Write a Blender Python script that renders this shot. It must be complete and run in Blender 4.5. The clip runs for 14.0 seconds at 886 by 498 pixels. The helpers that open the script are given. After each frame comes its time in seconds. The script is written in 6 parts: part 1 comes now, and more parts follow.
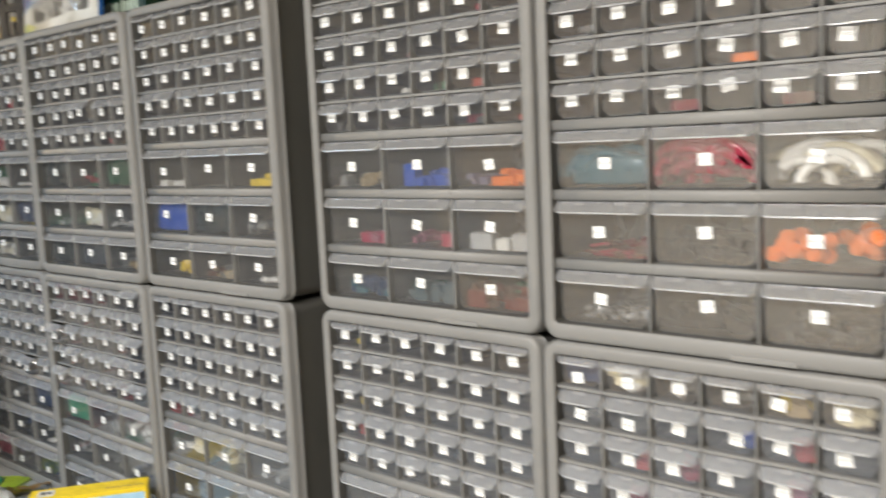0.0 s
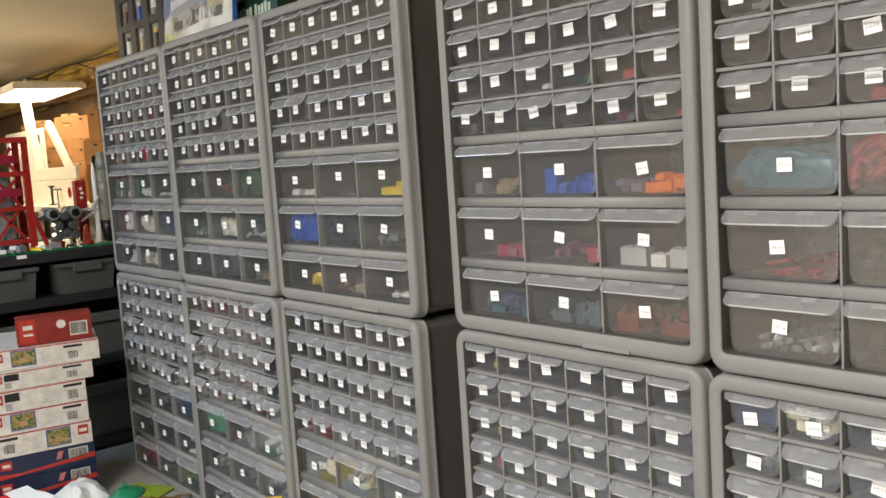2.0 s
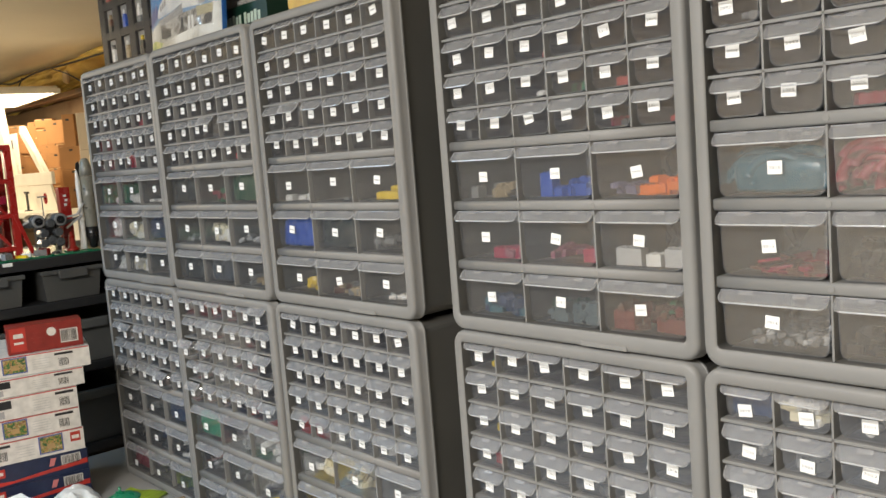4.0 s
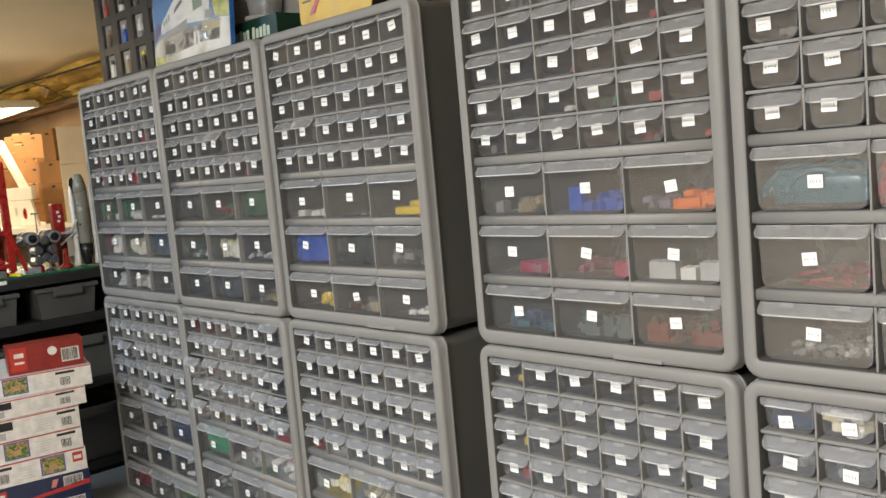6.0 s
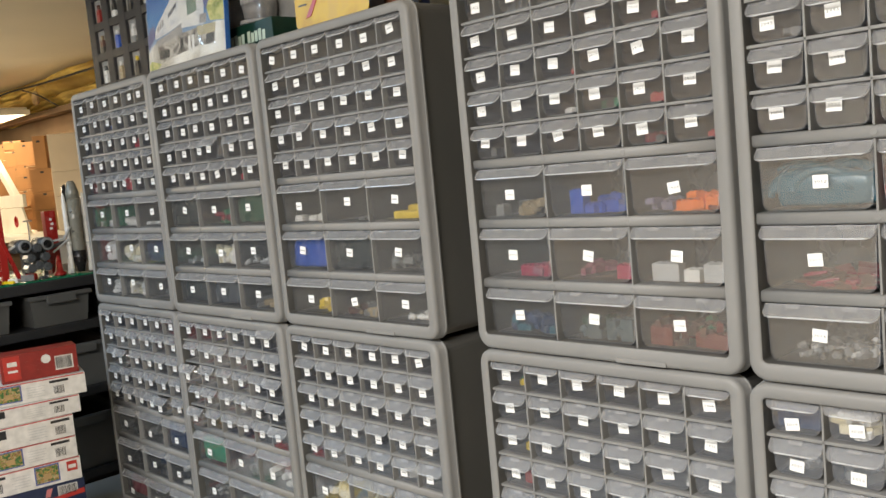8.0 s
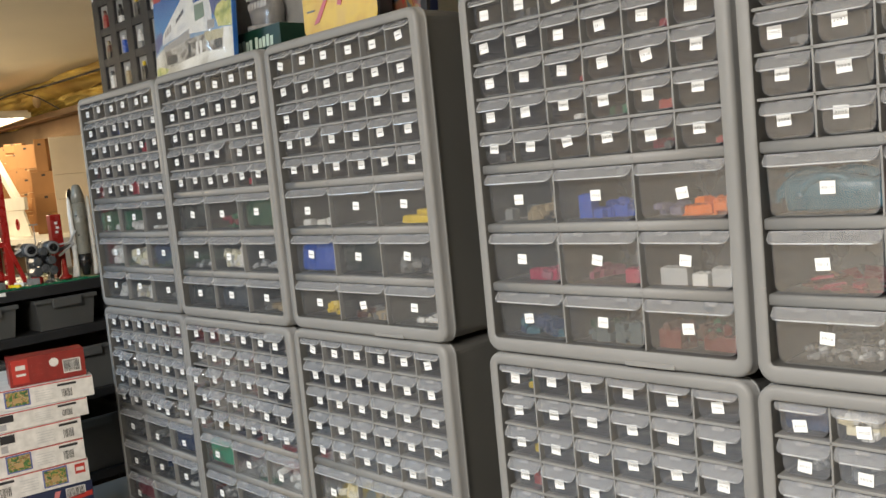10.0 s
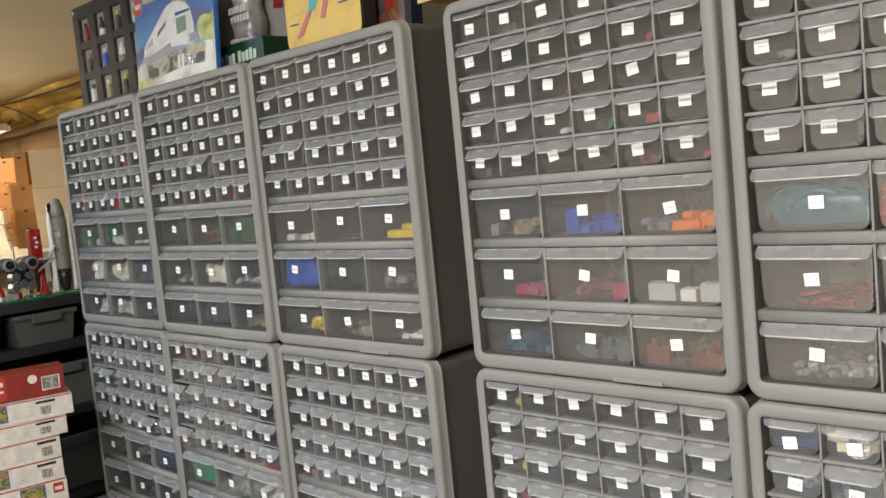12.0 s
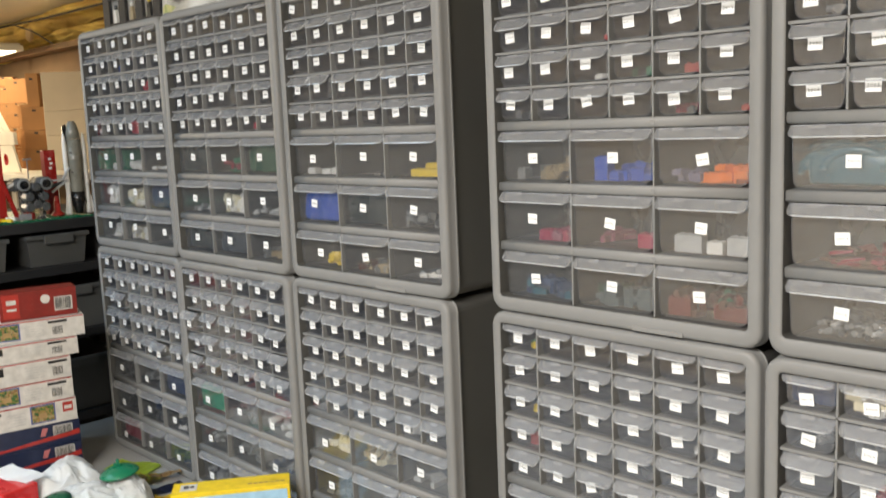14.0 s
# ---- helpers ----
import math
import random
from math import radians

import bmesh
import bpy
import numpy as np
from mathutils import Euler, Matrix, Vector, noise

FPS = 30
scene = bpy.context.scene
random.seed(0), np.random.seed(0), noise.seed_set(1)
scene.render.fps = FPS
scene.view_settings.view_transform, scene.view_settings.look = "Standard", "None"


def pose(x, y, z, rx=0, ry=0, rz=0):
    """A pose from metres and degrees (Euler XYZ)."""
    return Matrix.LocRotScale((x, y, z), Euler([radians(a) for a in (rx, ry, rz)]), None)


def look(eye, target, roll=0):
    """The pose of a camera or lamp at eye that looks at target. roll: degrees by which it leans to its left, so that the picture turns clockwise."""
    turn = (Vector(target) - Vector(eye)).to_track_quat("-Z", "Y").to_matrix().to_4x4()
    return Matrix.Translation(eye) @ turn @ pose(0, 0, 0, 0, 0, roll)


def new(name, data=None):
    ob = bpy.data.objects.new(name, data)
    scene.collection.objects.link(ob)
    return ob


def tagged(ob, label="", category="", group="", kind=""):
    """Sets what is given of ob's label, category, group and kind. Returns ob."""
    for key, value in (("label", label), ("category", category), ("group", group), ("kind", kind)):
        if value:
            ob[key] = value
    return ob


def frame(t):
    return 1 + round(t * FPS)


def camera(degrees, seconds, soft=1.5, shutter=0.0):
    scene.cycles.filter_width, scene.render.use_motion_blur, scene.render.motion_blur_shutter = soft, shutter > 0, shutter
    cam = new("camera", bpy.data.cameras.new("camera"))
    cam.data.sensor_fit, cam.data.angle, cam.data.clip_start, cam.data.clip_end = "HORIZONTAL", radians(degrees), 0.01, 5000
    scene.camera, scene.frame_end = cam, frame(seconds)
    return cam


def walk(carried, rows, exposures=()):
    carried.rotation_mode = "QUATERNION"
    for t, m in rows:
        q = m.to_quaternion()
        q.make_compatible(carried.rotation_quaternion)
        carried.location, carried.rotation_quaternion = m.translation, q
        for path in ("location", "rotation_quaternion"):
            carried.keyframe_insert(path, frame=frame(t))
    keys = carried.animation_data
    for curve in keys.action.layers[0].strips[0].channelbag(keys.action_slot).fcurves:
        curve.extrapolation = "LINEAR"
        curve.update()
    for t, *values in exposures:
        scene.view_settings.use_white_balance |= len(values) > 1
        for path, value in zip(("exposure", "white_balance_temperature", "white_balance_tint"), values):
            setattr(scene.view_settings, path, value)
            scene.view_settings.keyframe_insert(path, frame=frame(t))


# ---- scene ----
# ---- camera ----
cam = camera(52.0, 14.0, shutter=0.4)
PATH = [
    (0, (0.6314, -0.9007, 1.5015), (-0.6712, 0.5978, 1.2612), -2.6),
    (0.1, (0.6124, -0.8743, 1.4984), (-0.7436, 0.579, 1.2763), -2.29),
    (0.2, (0.5917, -0.8557, 1.4964), (-0.7936, 0.5687, 1.2686), -1.81),
    (0.3, (0.5726, -0.8372, 1.4884), (-0.8327, 0.5649, 1.2451), -1.39),
    (0.5, (0.5481, -0.8182, 1.4874), (-0.876, 0.5594, 1.215), -1.01),
    (1, (0.5362, -0.8223, 1.503), (-0.9985, 0.4386, 1.2687), -3.55),
    (1.5, (0.547, -0.8077, 1.5028), (-0.9755, 0.4712, 1.2874), -3.05),
    (2, (0.5496, -0.7978, 1.4999), (-0.9833, 0.4687, 1.2853), -3.73),
    (2.5, (0.5658, -0.7981, 1.5075), (-0.9481, 0.4919, 1.2981), -4.21),
    (3, (0.5667, -0.8035, 1.5093), (-0.959, 0.4706, 1.2884), -4.31),
    (5.5, (0.5105, -0.8936, 1.5216), (-0.9271, 0.4794, 1.3018), -4.84),
    (6, (0.5029, -0.8943, 1.5253), (-0.953, 0.4615, 1.3194), -5.06),
    (6.5, (0.4988, -0.898, 1.5229), (-0.9544, 0.4598, 1.311), -5.06),
    (7, (0.4934, -0.8961, 1.5216), (-0.9554, 0.4656, 1.3053), -4.99),
    (7.5, (0.4889, -0.8988, 1.5236), (-0.9584, 0.465, 1.3103), -5.08),
    (8, (0.4878, -0.8956, 1.5226), (-0.956, 0.4747, 1.3279), -5.38),
    (10.5, (0.4874, -0.9197, 1.5351), (-0.9512, 0.4564, 1.3435), -5.59),
    (11, (0.49, -0.9174, 1.5389), (-0.9456, 0.4645, 1.3677), -6.05),
    (11.5, (0.4867, -0.9125, 1.5375), (-0.9218, 0.4982, 1.3759), -5.94),
    (12, (0.4759, -0.9096, 1.5326), (-0.939, 0.4938, 1.3641), -5.55),
    (12.5, (0.4665, -0.914, 1.537), (-0.9639, 0.471, 1.3481), -5.2),
    (13, (0.4555, -0.9147, 1.5452), (-0.9955, 0.4513, 1.3753), -4.38),
    (13.5, (0.4443, -0.9171, 1.5362), (-1.0004, 0.4518, 1.339), -3.62),
    (14, (0.455, -0.9301, 1.5246), (-0.9602, 0.4545, 1.2416), -2.36),
]
walk(cam, [(t, look(eye, target, roll)) for t, eye, target, roll in PATH], [(0.0, 0.03), (0.5, -0.04), (1.0, -0.17), (3.0, -0.15), (5.5, -0.10), (14.0, -0.07)])

# ---- light ----
world = bpy.data.worlds.new("world")
scene.world = world
world.use_nodes = True
world.node_tree.nodes["Background"].inputs[0].default_value = (0.008, 0.008, 0.009, 1)
world.node_tree.nodes["Background"].inputs[1].default_value = 1.0


def area(name, at, size_x, size_y, watts, colour, turn=(0, 0, 0)):
    data = bpy.data.lights.new(name, "AREA")
    data.shape, data.size, data.size_y, data.energy, data.color = "RECTANGLE", size_x, size_y, watts, colour
    ob = new(name, data)
    ob.matrix_world = pose(*at, *turn)
    return ob


# main overhead light, assumed from glints; no fixture is seen
area("unseen_overhead_light", (0.18, -1.75, 2.42), 0.9, 0.25, 98, (1.0, 0.955, 0.90))
# unseen fill added from the front to lift the lower drawers
area("unseen_overhead_light", (-0.40, -2.6, 2.42), 1.2, 0.25, 40, (0.76, 0.87, 1.0))
# unseen blue fill added for the cool cast low on the left
area("unseen_overhead_light", (-2.1, -1.15, 2.2), 1.0, 0.3, 19, (0.45, 0.72, 1.0))
area("bench_lamp_light", (-5.74, 1.01, 2.024), 1.0, 0.34, 8, (1.0, 0.80, 0.52))
# unseen point light added to brighten the far ceiling and glass wool
far_fill = bpy.data.lights.new("unseen_far_fill_light", "POINT")
far_fill.energy, far_fill.color, far_fill.shadow_soft_size = 92, (1.0, 0.82, 0.58), 0.05
new("unseen_far_fill_light", far_fill).location = (-5.2, -0.9, 1.82)


# ---- materials ----
def mat(name):
    m = bpy.data.materials.new(name)
    m.use_nodes = True
    return m, m.node_tree, m.node_tree.nodes["Principled BSDF"]


def tex(tree, scale, detail=4.0, kind="ShaderNodeTexNoise", space="Object"):
    n = tree.nodes.new(kind)
    n.inputs["Scale"].default_value = scale
    if "Detail" in n.inputs:
        n.inputs["Detail"].default_value = detail
    c = tree.nodes.new("ShaderNodeTexCoord")
    tree.links.new(c.outputs[space], n.inputs["Vector"])
    return n


def ramp(tree, fac, stops):
    r = tree.nodes.new("ShaderNodeValToRGB")
    while len(r.color_ramp.elements) < len(stops):
        r.color_ramp.elements.new(0.5)
    for e, (p, c) in zip(r.color_ramp.elements, stops):
        e.position, e.color = p, (*c, 1)
    tree.links.new(fac, r.inputs["Fac"])
    return r


def shade(c, k):
    return tuple(min(1.0, v * k) for v in c)


def surface(name, colour, rough=0.5, var=0.12, scale=9.0, grain=220.0, bump=0.1, metal=0.0, space="Object"):
    """A painted, moulded or printed surface: two scales of colour variation and a fine relief."""
    m, tree, p = mat(name)
    big = tex(tree, scale, 5, space=space)
    r = ramp(tree, big.outputs["Fac"], [(0.3, shade(colour, 1 - var)), (0.7, shade(colour, 1 + var))])
    tree.links.new(r.outputs["Color"], p.inputs["Base Color"])
    rr = tree.nodes.new("ShaderNodeMapRange")
    rr.inputs["To Min"].default_value, rr.inputs["To Max"].default_value = rough * 0.82, min(1, rough * 1.18)
    tree.links.new(big.outputs["Fac"], rr.inputs["Value"])
    tree.links.new(rr.outputs["Result"], p.inputs["Roughness"])
    p.inputs["Metallic"].default_value = metal
    if bump:
        fine = tex(tree, grain, 3, space=space)
        b = tree.nodes.new("ShaderNodeBump")
        b.inputs["Strength"].default_value, b.inputs["Distance"].default_value = bump, 0.001
        tree.links.new(fine.outputs["Fac"], b.inputs["Height"])
        tree.links.new(b.outputs["Normal"], p.inputs["Normal"])
    return m


def clear(name, tint, milk, milk_colour, rough, gloss=0.05, rim=0.6):
    """Thin moulded plastic: light goes through, with a milky share and a gloss."""
    m, tree, p = mat(name)
    n = tex(tree, 60, 4)
    r = ramp(tree, n.outputs["Fac"], [(0.3, shade(milk_colour, 0.85)), (0.7, milk_colour)])
    tree.links.new(r.outputs["Color"], p.inputs["Base Color"])
    p.inputs["Roughness"].default_value = rough
    t = tree.nodes.new("ShaderNodeBsdfTransparent")
    t.inputs["Color"].default_value = (*tint, 1)
    mix = tree.nodes.new("ShaderNodeMixShader")
    mr = tree.nodes.new("ShaderNodeMapRange")
    mr.inputs["To Min"].default_value, mr.inputs["To Max"].default_value = milk * 0.75, milk * 1.25
    tree.links.new(n.outputs["Fac"], mr.inputs["Value"])
    tree.links.new(mr.outputs["Result"], mix.inputs["Fac"])
    tree.links.new(t.outputs[0], mix.inputs[1])
    tree.links.new(p.outputs[0], mix.inputs[2])
    g = tree.nodes.new("ShaderNodeBsdfGlossy")
    g.inputs["Roughness"].default_value = rough
    f = tree.nodes.new("ShaderNodeLayerWeight")
    f.inputs["Blend"].default_value = 0.5
    pw = tree.nodes.new("ShaderNodeMath")
    pw.operation = "POWER"
    pw.inputs[1].default_value = 4.0
    tree.links.new(f.outputs["Facing"], pw.inputs[0])
    gain = tree.nodes.new("ShaderNodeMath")
    gain.operation = "MULTIPLY_ADD"
    gain.inputs[1].default_value, gain.inputs[2].default_value = rim, gloss
    tree.links.new(pw.outputs[0], gain.inputs[0])
    mix2 = tree.nodes.new("ShaderNodeMixShader")
    tree.links.new(gain.outputs[0], mix2.inputs["Fac"])
    tree.links.new(mix.outputs[0], mix2.inputs[1])
    tree.links.new(g.outputs[0], mix2.inputs[2])
    tree.links.new(mix2.outputs[0], tree.nodes["Material Output"].inputs["Surface"])
    return m


GREY = surface("grey_plastic", (0.212, 0.210, 0.202), 0.52, 0.07, 6, 900, 0.12)
# shell sides, back and inner walls are darker than the bezel
DARK_SHELL = surface("darkened_grained_shell", (0.084, 0.082, 0.075), 0.62, 0.12, 7, 500, 0.3)
CLEAR = clear("clear_plastic", (0.955, 0.955, 0.955), 0.036, (0.72, 0.76, 0.86), 0.05, 0.125)
# large trays: clear plastic again, milkier to paint in the reflected haze
VEILED = clear("reflection_veiled_plastic", (0.95, 0.95, 0.95), 0.050, (0.72, 0.745, 0.77), 0.09, 0.13, 0.30)
MILKY = clear("milky_plastic", (0.94, 0.945, 0.95), 0.118, (0.80, 0.81, 0.83), 0.5, 0.022, 0.18)
# same plastic, milkier to paint the bright outline light gives its edges
EDGE = clear("lit_edge_plastic", (0.92, 0.92, 0.92), 0.26, (0.84, 0.85, 0.87), 0.2, 0.06)
# tray floors and backs milkier, standing in for light caught inside
BASE_PLASTIC = clear("lightened_tray_plastic", (0.92, 0.92, 0.93), 0.27, (0.70, 0.74, 0.82), 0.3, 0.04)
TAB = clear("moulded_plastic_tab", (0.9, 0.9, 0.9), 0.20, (0.86, 0.86, 0.87), 0.25, 0.04)
# lip edges milkier still, painting in the bright line light draws there
ROLLED = clear("lit_rolled_edge_plastic", (0.92, 0.92, 0.92), 0.55, (0.86, 0.87, 0.88), 0.2, 0.08)
PAPER = surface("label_paper", (0.82, 0.82, 0.80), 0.8, 0.04, 60, 900, 0.1)
INK = surface("black_ink", (0.19, 0.19, 0.19), 0.7, 0.1, 60, 900, 0)
INK_FAINT = surface("faded_ink", (0.34, 0.34, 0.34), 0.7, 0.1, 60, 900, 0)
WALL = surface("cream_wall_paint", (0.66, 0.60, 0.46), 0.85, 0.05, 2, 120, 0.25)
TANWALL = surface("tan_wall_paint", (0.66, 0.55, 0.41), 0.85, 0.12, 1.5, 90, 0.3)
CEIL = surface("tan_ceiling_paint", (0.88, 0.80, 0.62), 0.9, 0.06, 1.2, 60, 0.3)
CONCRETE = surface("concrete", (0.36, 0.365, 0.37), 0.85, 0.2, 1.6, 80, 0.5)
WORKTOP = surface("grey_worktop_laminate", (0.30, 0.297, 0.285), 0.45, 0.08, 5, 300, 0.08)
BLACK = surface("black_painted_steel", (0.012, 0.012, 0.013), 0.6, 0.2, 8, 300, 0.1)
SHELL = surface("case_plastic", (0.026, 0.027, 0.030), 0.5, 0.2, 8, 300, 0.1)
SHELL.node_tree.nodes["Principled BSDF"].inputs["Specular IOR Level"].default_value = 0.12
CRATE = surface("dark_grey_crate_plastic", (0.075, 0.076, 0.073), 0.45, 0.12, 8, 400, 0.1)
WOOD = surface("pale_wood", (0.55, 0.40, 0.22), 0.6, 0.15, 14, 120, 0.2)
CARD = surface("brown_cardboard", (0.34, 0.172, 0.064), 0.85, 0.14, 5, 150, 0.2)
BOARD_WHITE = surface("white_cardboard", (0.74, 0.72, 0.66), 0.7, 0.05, 6, 150, 0.1)
CREAM_CARD = surface("cream_cardboard", (0.72, 0.62, 0.46), 0.75, 0.06, 5, 150, 0.1)
POST = surface("white_painted_timber", (0.78, 0.74, 0.64), 0.6, 0.06, 9, 90, 0.2)
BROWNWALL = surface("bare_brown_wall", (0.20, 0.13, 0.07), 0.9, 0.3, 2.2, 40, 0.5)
FLUFF = surface("yellow_glass_wool", (0.88, 0.60, 0.18), 0.95, 0.34, 4.5, 40, 0.9)

ABS = {}


def abs_plastic(colour_name, c):
    ABS[colour_name] = surface(colour_name + "_toy_plastic", c, 0.28, 0.06, 40, 400, 0.03)


abs_plastic("red", (0.34, 0.018, 0.014))
abs_plastic("bright_red", (0.60, 0.026, 0.026))
abs_plastic("dark_red", (0.27, 0.009, 0.035))
abs_plastic("magenta", (0.38, 0.008, 0.07))
abs_plastic("pink", (0.34, 0.11, 0.17))
abs_plastic("orange", (0.86, 0.19, 0.012))
abs_plastic("blue", (0.006, 0.085, 0.50))
abs_plastic("dark_blue", (0.014, 0.045, 0.13))
abs_plastic("teal", (0.002, 0.105, 0.16))
abs_plastic("sand_blue", (0.085, 0.125, 0.14))
abs_plastic("green", (0.008, 0.16, 0.075))
abs_plastic("yellow", (0.82, 0.60, 0.025))
abs_plastic("tan", (0.38, 0.30, 0.18))
abs_plastic("cream", (0.78, 0.72, 0.52))
abs_plastic("white", (0.80, 0.80, 0.77))
abs_plastic("light_grey", (0.50, 0.51, 0.51))
abs_plastic("grey", (0.22, 0.23, 0.235))
abs_plastic("dark_grey", (0.07, 0.075, 0.08))
abs_plastic("black", (0.012, 0.012, 0.013))
abs_plastic("rocket_grey", (0.22, 0.215, 0.18))
abs_plastic("bright_teal", (0.008, 0.30, 0.16))
abs_plastic("brick_red", (0.17, 0.025, 0.018))
abs_plastic("crimson", (0.60, 0.015, 0.05))
abs_plastic("dark_green", (0.006, 0.085, 0.040))
abs_plastic("brown", (0.12, 0.045, 0.03))
abs_plastic("dark_slate", (0.022, 0.034, 0.038))
abs_plastic("slate", (0.06, 0.075, 0.095))
abs_plastic("lavender", (0.20, 0.18, 0.27))
SILVER = surface("silver_toy_plastic", (0.62, 0.62, 0.62), 0.22, 0.1, 40, 400, 0.03, 0.7)
ABS["silver"] = SILVER


# ---- building helpers ----
def mesh_of(name, bm, *materials):
    me = bpy.data.meshes.new(name)
    bm.normal_update()
    bm.to_mesh(me)
    bm.free()
    for m in materials:
        me.materials.append(m)
    return me


def part(name, bm, material, parent=None, label=""):
    """Links a bmesh, or a finished mesh, as one object, under its thing if it has one."""
    me = bm if isinstance(bm, bpy.types.Mesh) else mesh_of(name, bm, material)
    ob = new(name, me)
    if parent:
        ob.parent = parent
    return tagged(ob, label)


def empty(name, m, label, category, group="", kind=""):
    ob = new(name)
    ob.empty_display_size = 0.02
    ob.matrix_world = m
    return tagged(ob, label, category, group, kind)


def block(bm, x0, x1, y0, y1, z0, z1, m=None, slot=0, bevel=0.0):
    v = [bm.verts.new((x, y, z)) for x in (x0, x1) for y in (y0, y1) for z in (z0, z1)]
    fs = [bm.faces.new([v[i] for i in q]) for q in ((0, 1, 3, 2), (4, 6, 7, 5), (0, 4, 5, 1), (2, 3, 7, 6), (0, 2, 6, 4), (1, 5, 7, 3))]
    for f in fs:
        f.material_index = slot
    if bevel:
        es = list({e for f in fs for e in f.edges})
        out = bmesh.ops.bevel(bm, geom=es, offset=bevel, segments=2, affect="EDGES", profile=0.6)
        v = list({w for f in out["faces"] for w in f.verts} | {w for w in v if w.is_valid})
        for f in out["faces"]:
            f.material_index = slot
    if m is not None:
        bmesh.ops.transform(bm, matrix=m, verts=[w for w in v if w.is_valid])
    return v


def tube(bm, m, r0, r1, z0, z1, sides=16, slot=0):
    """A capped cylinder or cone along z, laid by m."""
    a = [bm.verts.new(m @ Vector((r0 * math.cos(k * math.tau / sides), r0 * math.sin(k * math.tau / sides), z0))) for k in range(sides)]
    b = [bm.verts.new(m @ Vector((r1 * math.cos(k * math.tau / sides), r1 * math.sin(k * math.tau / sides), z1))) for k in range(sides)]
    fs = [bm.faces.new(a[::-1]), bm.faces.new(b)]
    for k in range(sides):
        f = bm.faces.new((a[k], a[(k + 1) % sides], b[(k + 1) % sides], b[k]))
        f.smooth = sides > 8
        fs.append(f)
    for f in fs:
        f.material_index = slot


def lathe(bm, m, profile, sides=24):
    rings = [[bm.verts.new(m @ Vector((r * math.cos(k * math.tau / sides), r * math.sin(k * math.tau / sides), z))) for k in range(sides)] for r, z in profile]
    for a, b in zip(rings, rings[1:]):
        for k in range(sides):
            bm.faces.new((a[k], a[(k + 1) % sides], b[(k + 1) % sides], b[k])).smooth = True
    bm.faces.new(rings[0][::-1])
    bm.faces.new(rings[-1])


def slab(bm, outline, d, m, slot=0):
    """A flat outline (u, v) extruded by d along its normal, laid by m (u, v, normal)."""
    a = [bm.verts.new(m @ Vector((u, v, 0))) for u, v in outline]
    b = [bm.verts.new(m @ Vector((u, v, d))) for u, v in outline]
    fs = [bm.faces.new(a[::-1]), bm.faces.new(b)]
    for k in range(len(a)):
        fs.append(bm.faces.new((a[k], a[(k + 1) % len(a)], b[(k + 1) % len(a)], b[k])))
    for f in fs:
        f.material_index = slot


def rounded(x0, x1, z0, z1, radii, steps=5):
    """A rectangle with its corners rounded: radii at bottom left, bottom right, top right, top left."""
    pts = []
    for (cx, cz, sx, sz, a0), r in zip(((x0, z0, 1, 1, 180), (x1, z0, -1, 1, 270), (x1, z1, -1, -1, 0), (x0, z1, 1, -1, 90)), radii):
        if r <= 0:
            pts.append((cx, cz))
            continue
        for k in range(steps + 1):
            a = radians(a0 + 90 * k / steps)
            pts.append((cx + sx * r + r * math.cos(a), cz + sz * r + r * math.sin(a)))
    return pts


FRONT = Matrix(((1, 0, 0, 0), (0, 0, 1, 0), (0, 1, 0, 0), (0, 0, 0, 1)))  # u to x, v to z, normal to y

# ---- room ----
def structure(name, blocks, material, label, category, bevel=0.0):
    bm = bmesh.new()
    for b in blocks:
        block(bm, *b, bevel=bevel)
    return tagged(part(name, bm, material), label, category, kind="structure")


ROOM_TOP, FAR_TOP = 2.45, 2.302
structure("floor", [(-10.0, 3.0, -3.6, 1.7, -0.1, 0.0)], CONCRETE, "bare grey concrete basement floor", "floor")
structure("ceiling", [(-1.95, 3.0, -3.6, 1.7, ROOM_TOP, ROOM_TOP + 0.1), (-10.0, -1.9503, -3.6, 1.7, FAR_TOP, ROOM_TOP + 0.1)], CEIL, "plain tan painted basement ceiling", "ceiling")
structure("wall_partition", [(-1.85, 3.0, 0.21, 0.31, 0.0, ROOM_TOP)], WALL, "cream painted partition wall behind the drawer cabinets", "wall")
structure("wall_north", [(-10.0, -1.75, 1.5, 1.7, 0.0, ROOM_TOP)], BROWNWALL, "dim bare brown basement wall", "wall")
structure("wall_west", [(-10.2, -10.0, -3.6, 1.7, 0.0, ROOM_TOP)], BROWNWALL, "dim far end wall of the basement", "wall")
# unseen walls, split into tan and grey to colour the drawers' reflections
structure("wall_east", [(3.0, 3.2, -3.6, 0.21, 0.0, ROOM_TOP)], TANWALL, "unseen end wall, tan to hold back bounced light", "wall")
structure("wall_south", [(-3.1, 3.0, -3.8, -3.6, 0.0, ROOM_TOP)], TANWALL, "unseen tan wall added for warm reflections in the drawers", "wall")
structure("wall_south_far", [(-10.0, -3.1003, -3.8, -3.6, 0.0, ROOM_TOP)], CONCRETE, "unseen grey wall added to keep the left reflections neutral", "wall")
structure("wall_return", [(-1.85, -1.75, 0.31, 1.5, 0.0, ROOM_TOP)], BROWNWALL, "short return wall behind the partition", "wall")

# worktop that carries the cabinets
bench = empty("workbench", pose(0, 0, 0), "long grey laminate workbench carrying the drawer cabinets", "table")
bm = bmesh.new()
block(bm, -1.93, 1.6, -0.62, 0.2, 0.715, 0.75, bevel=0.004)
part("tabletop", bm, WORKTOP, bench)
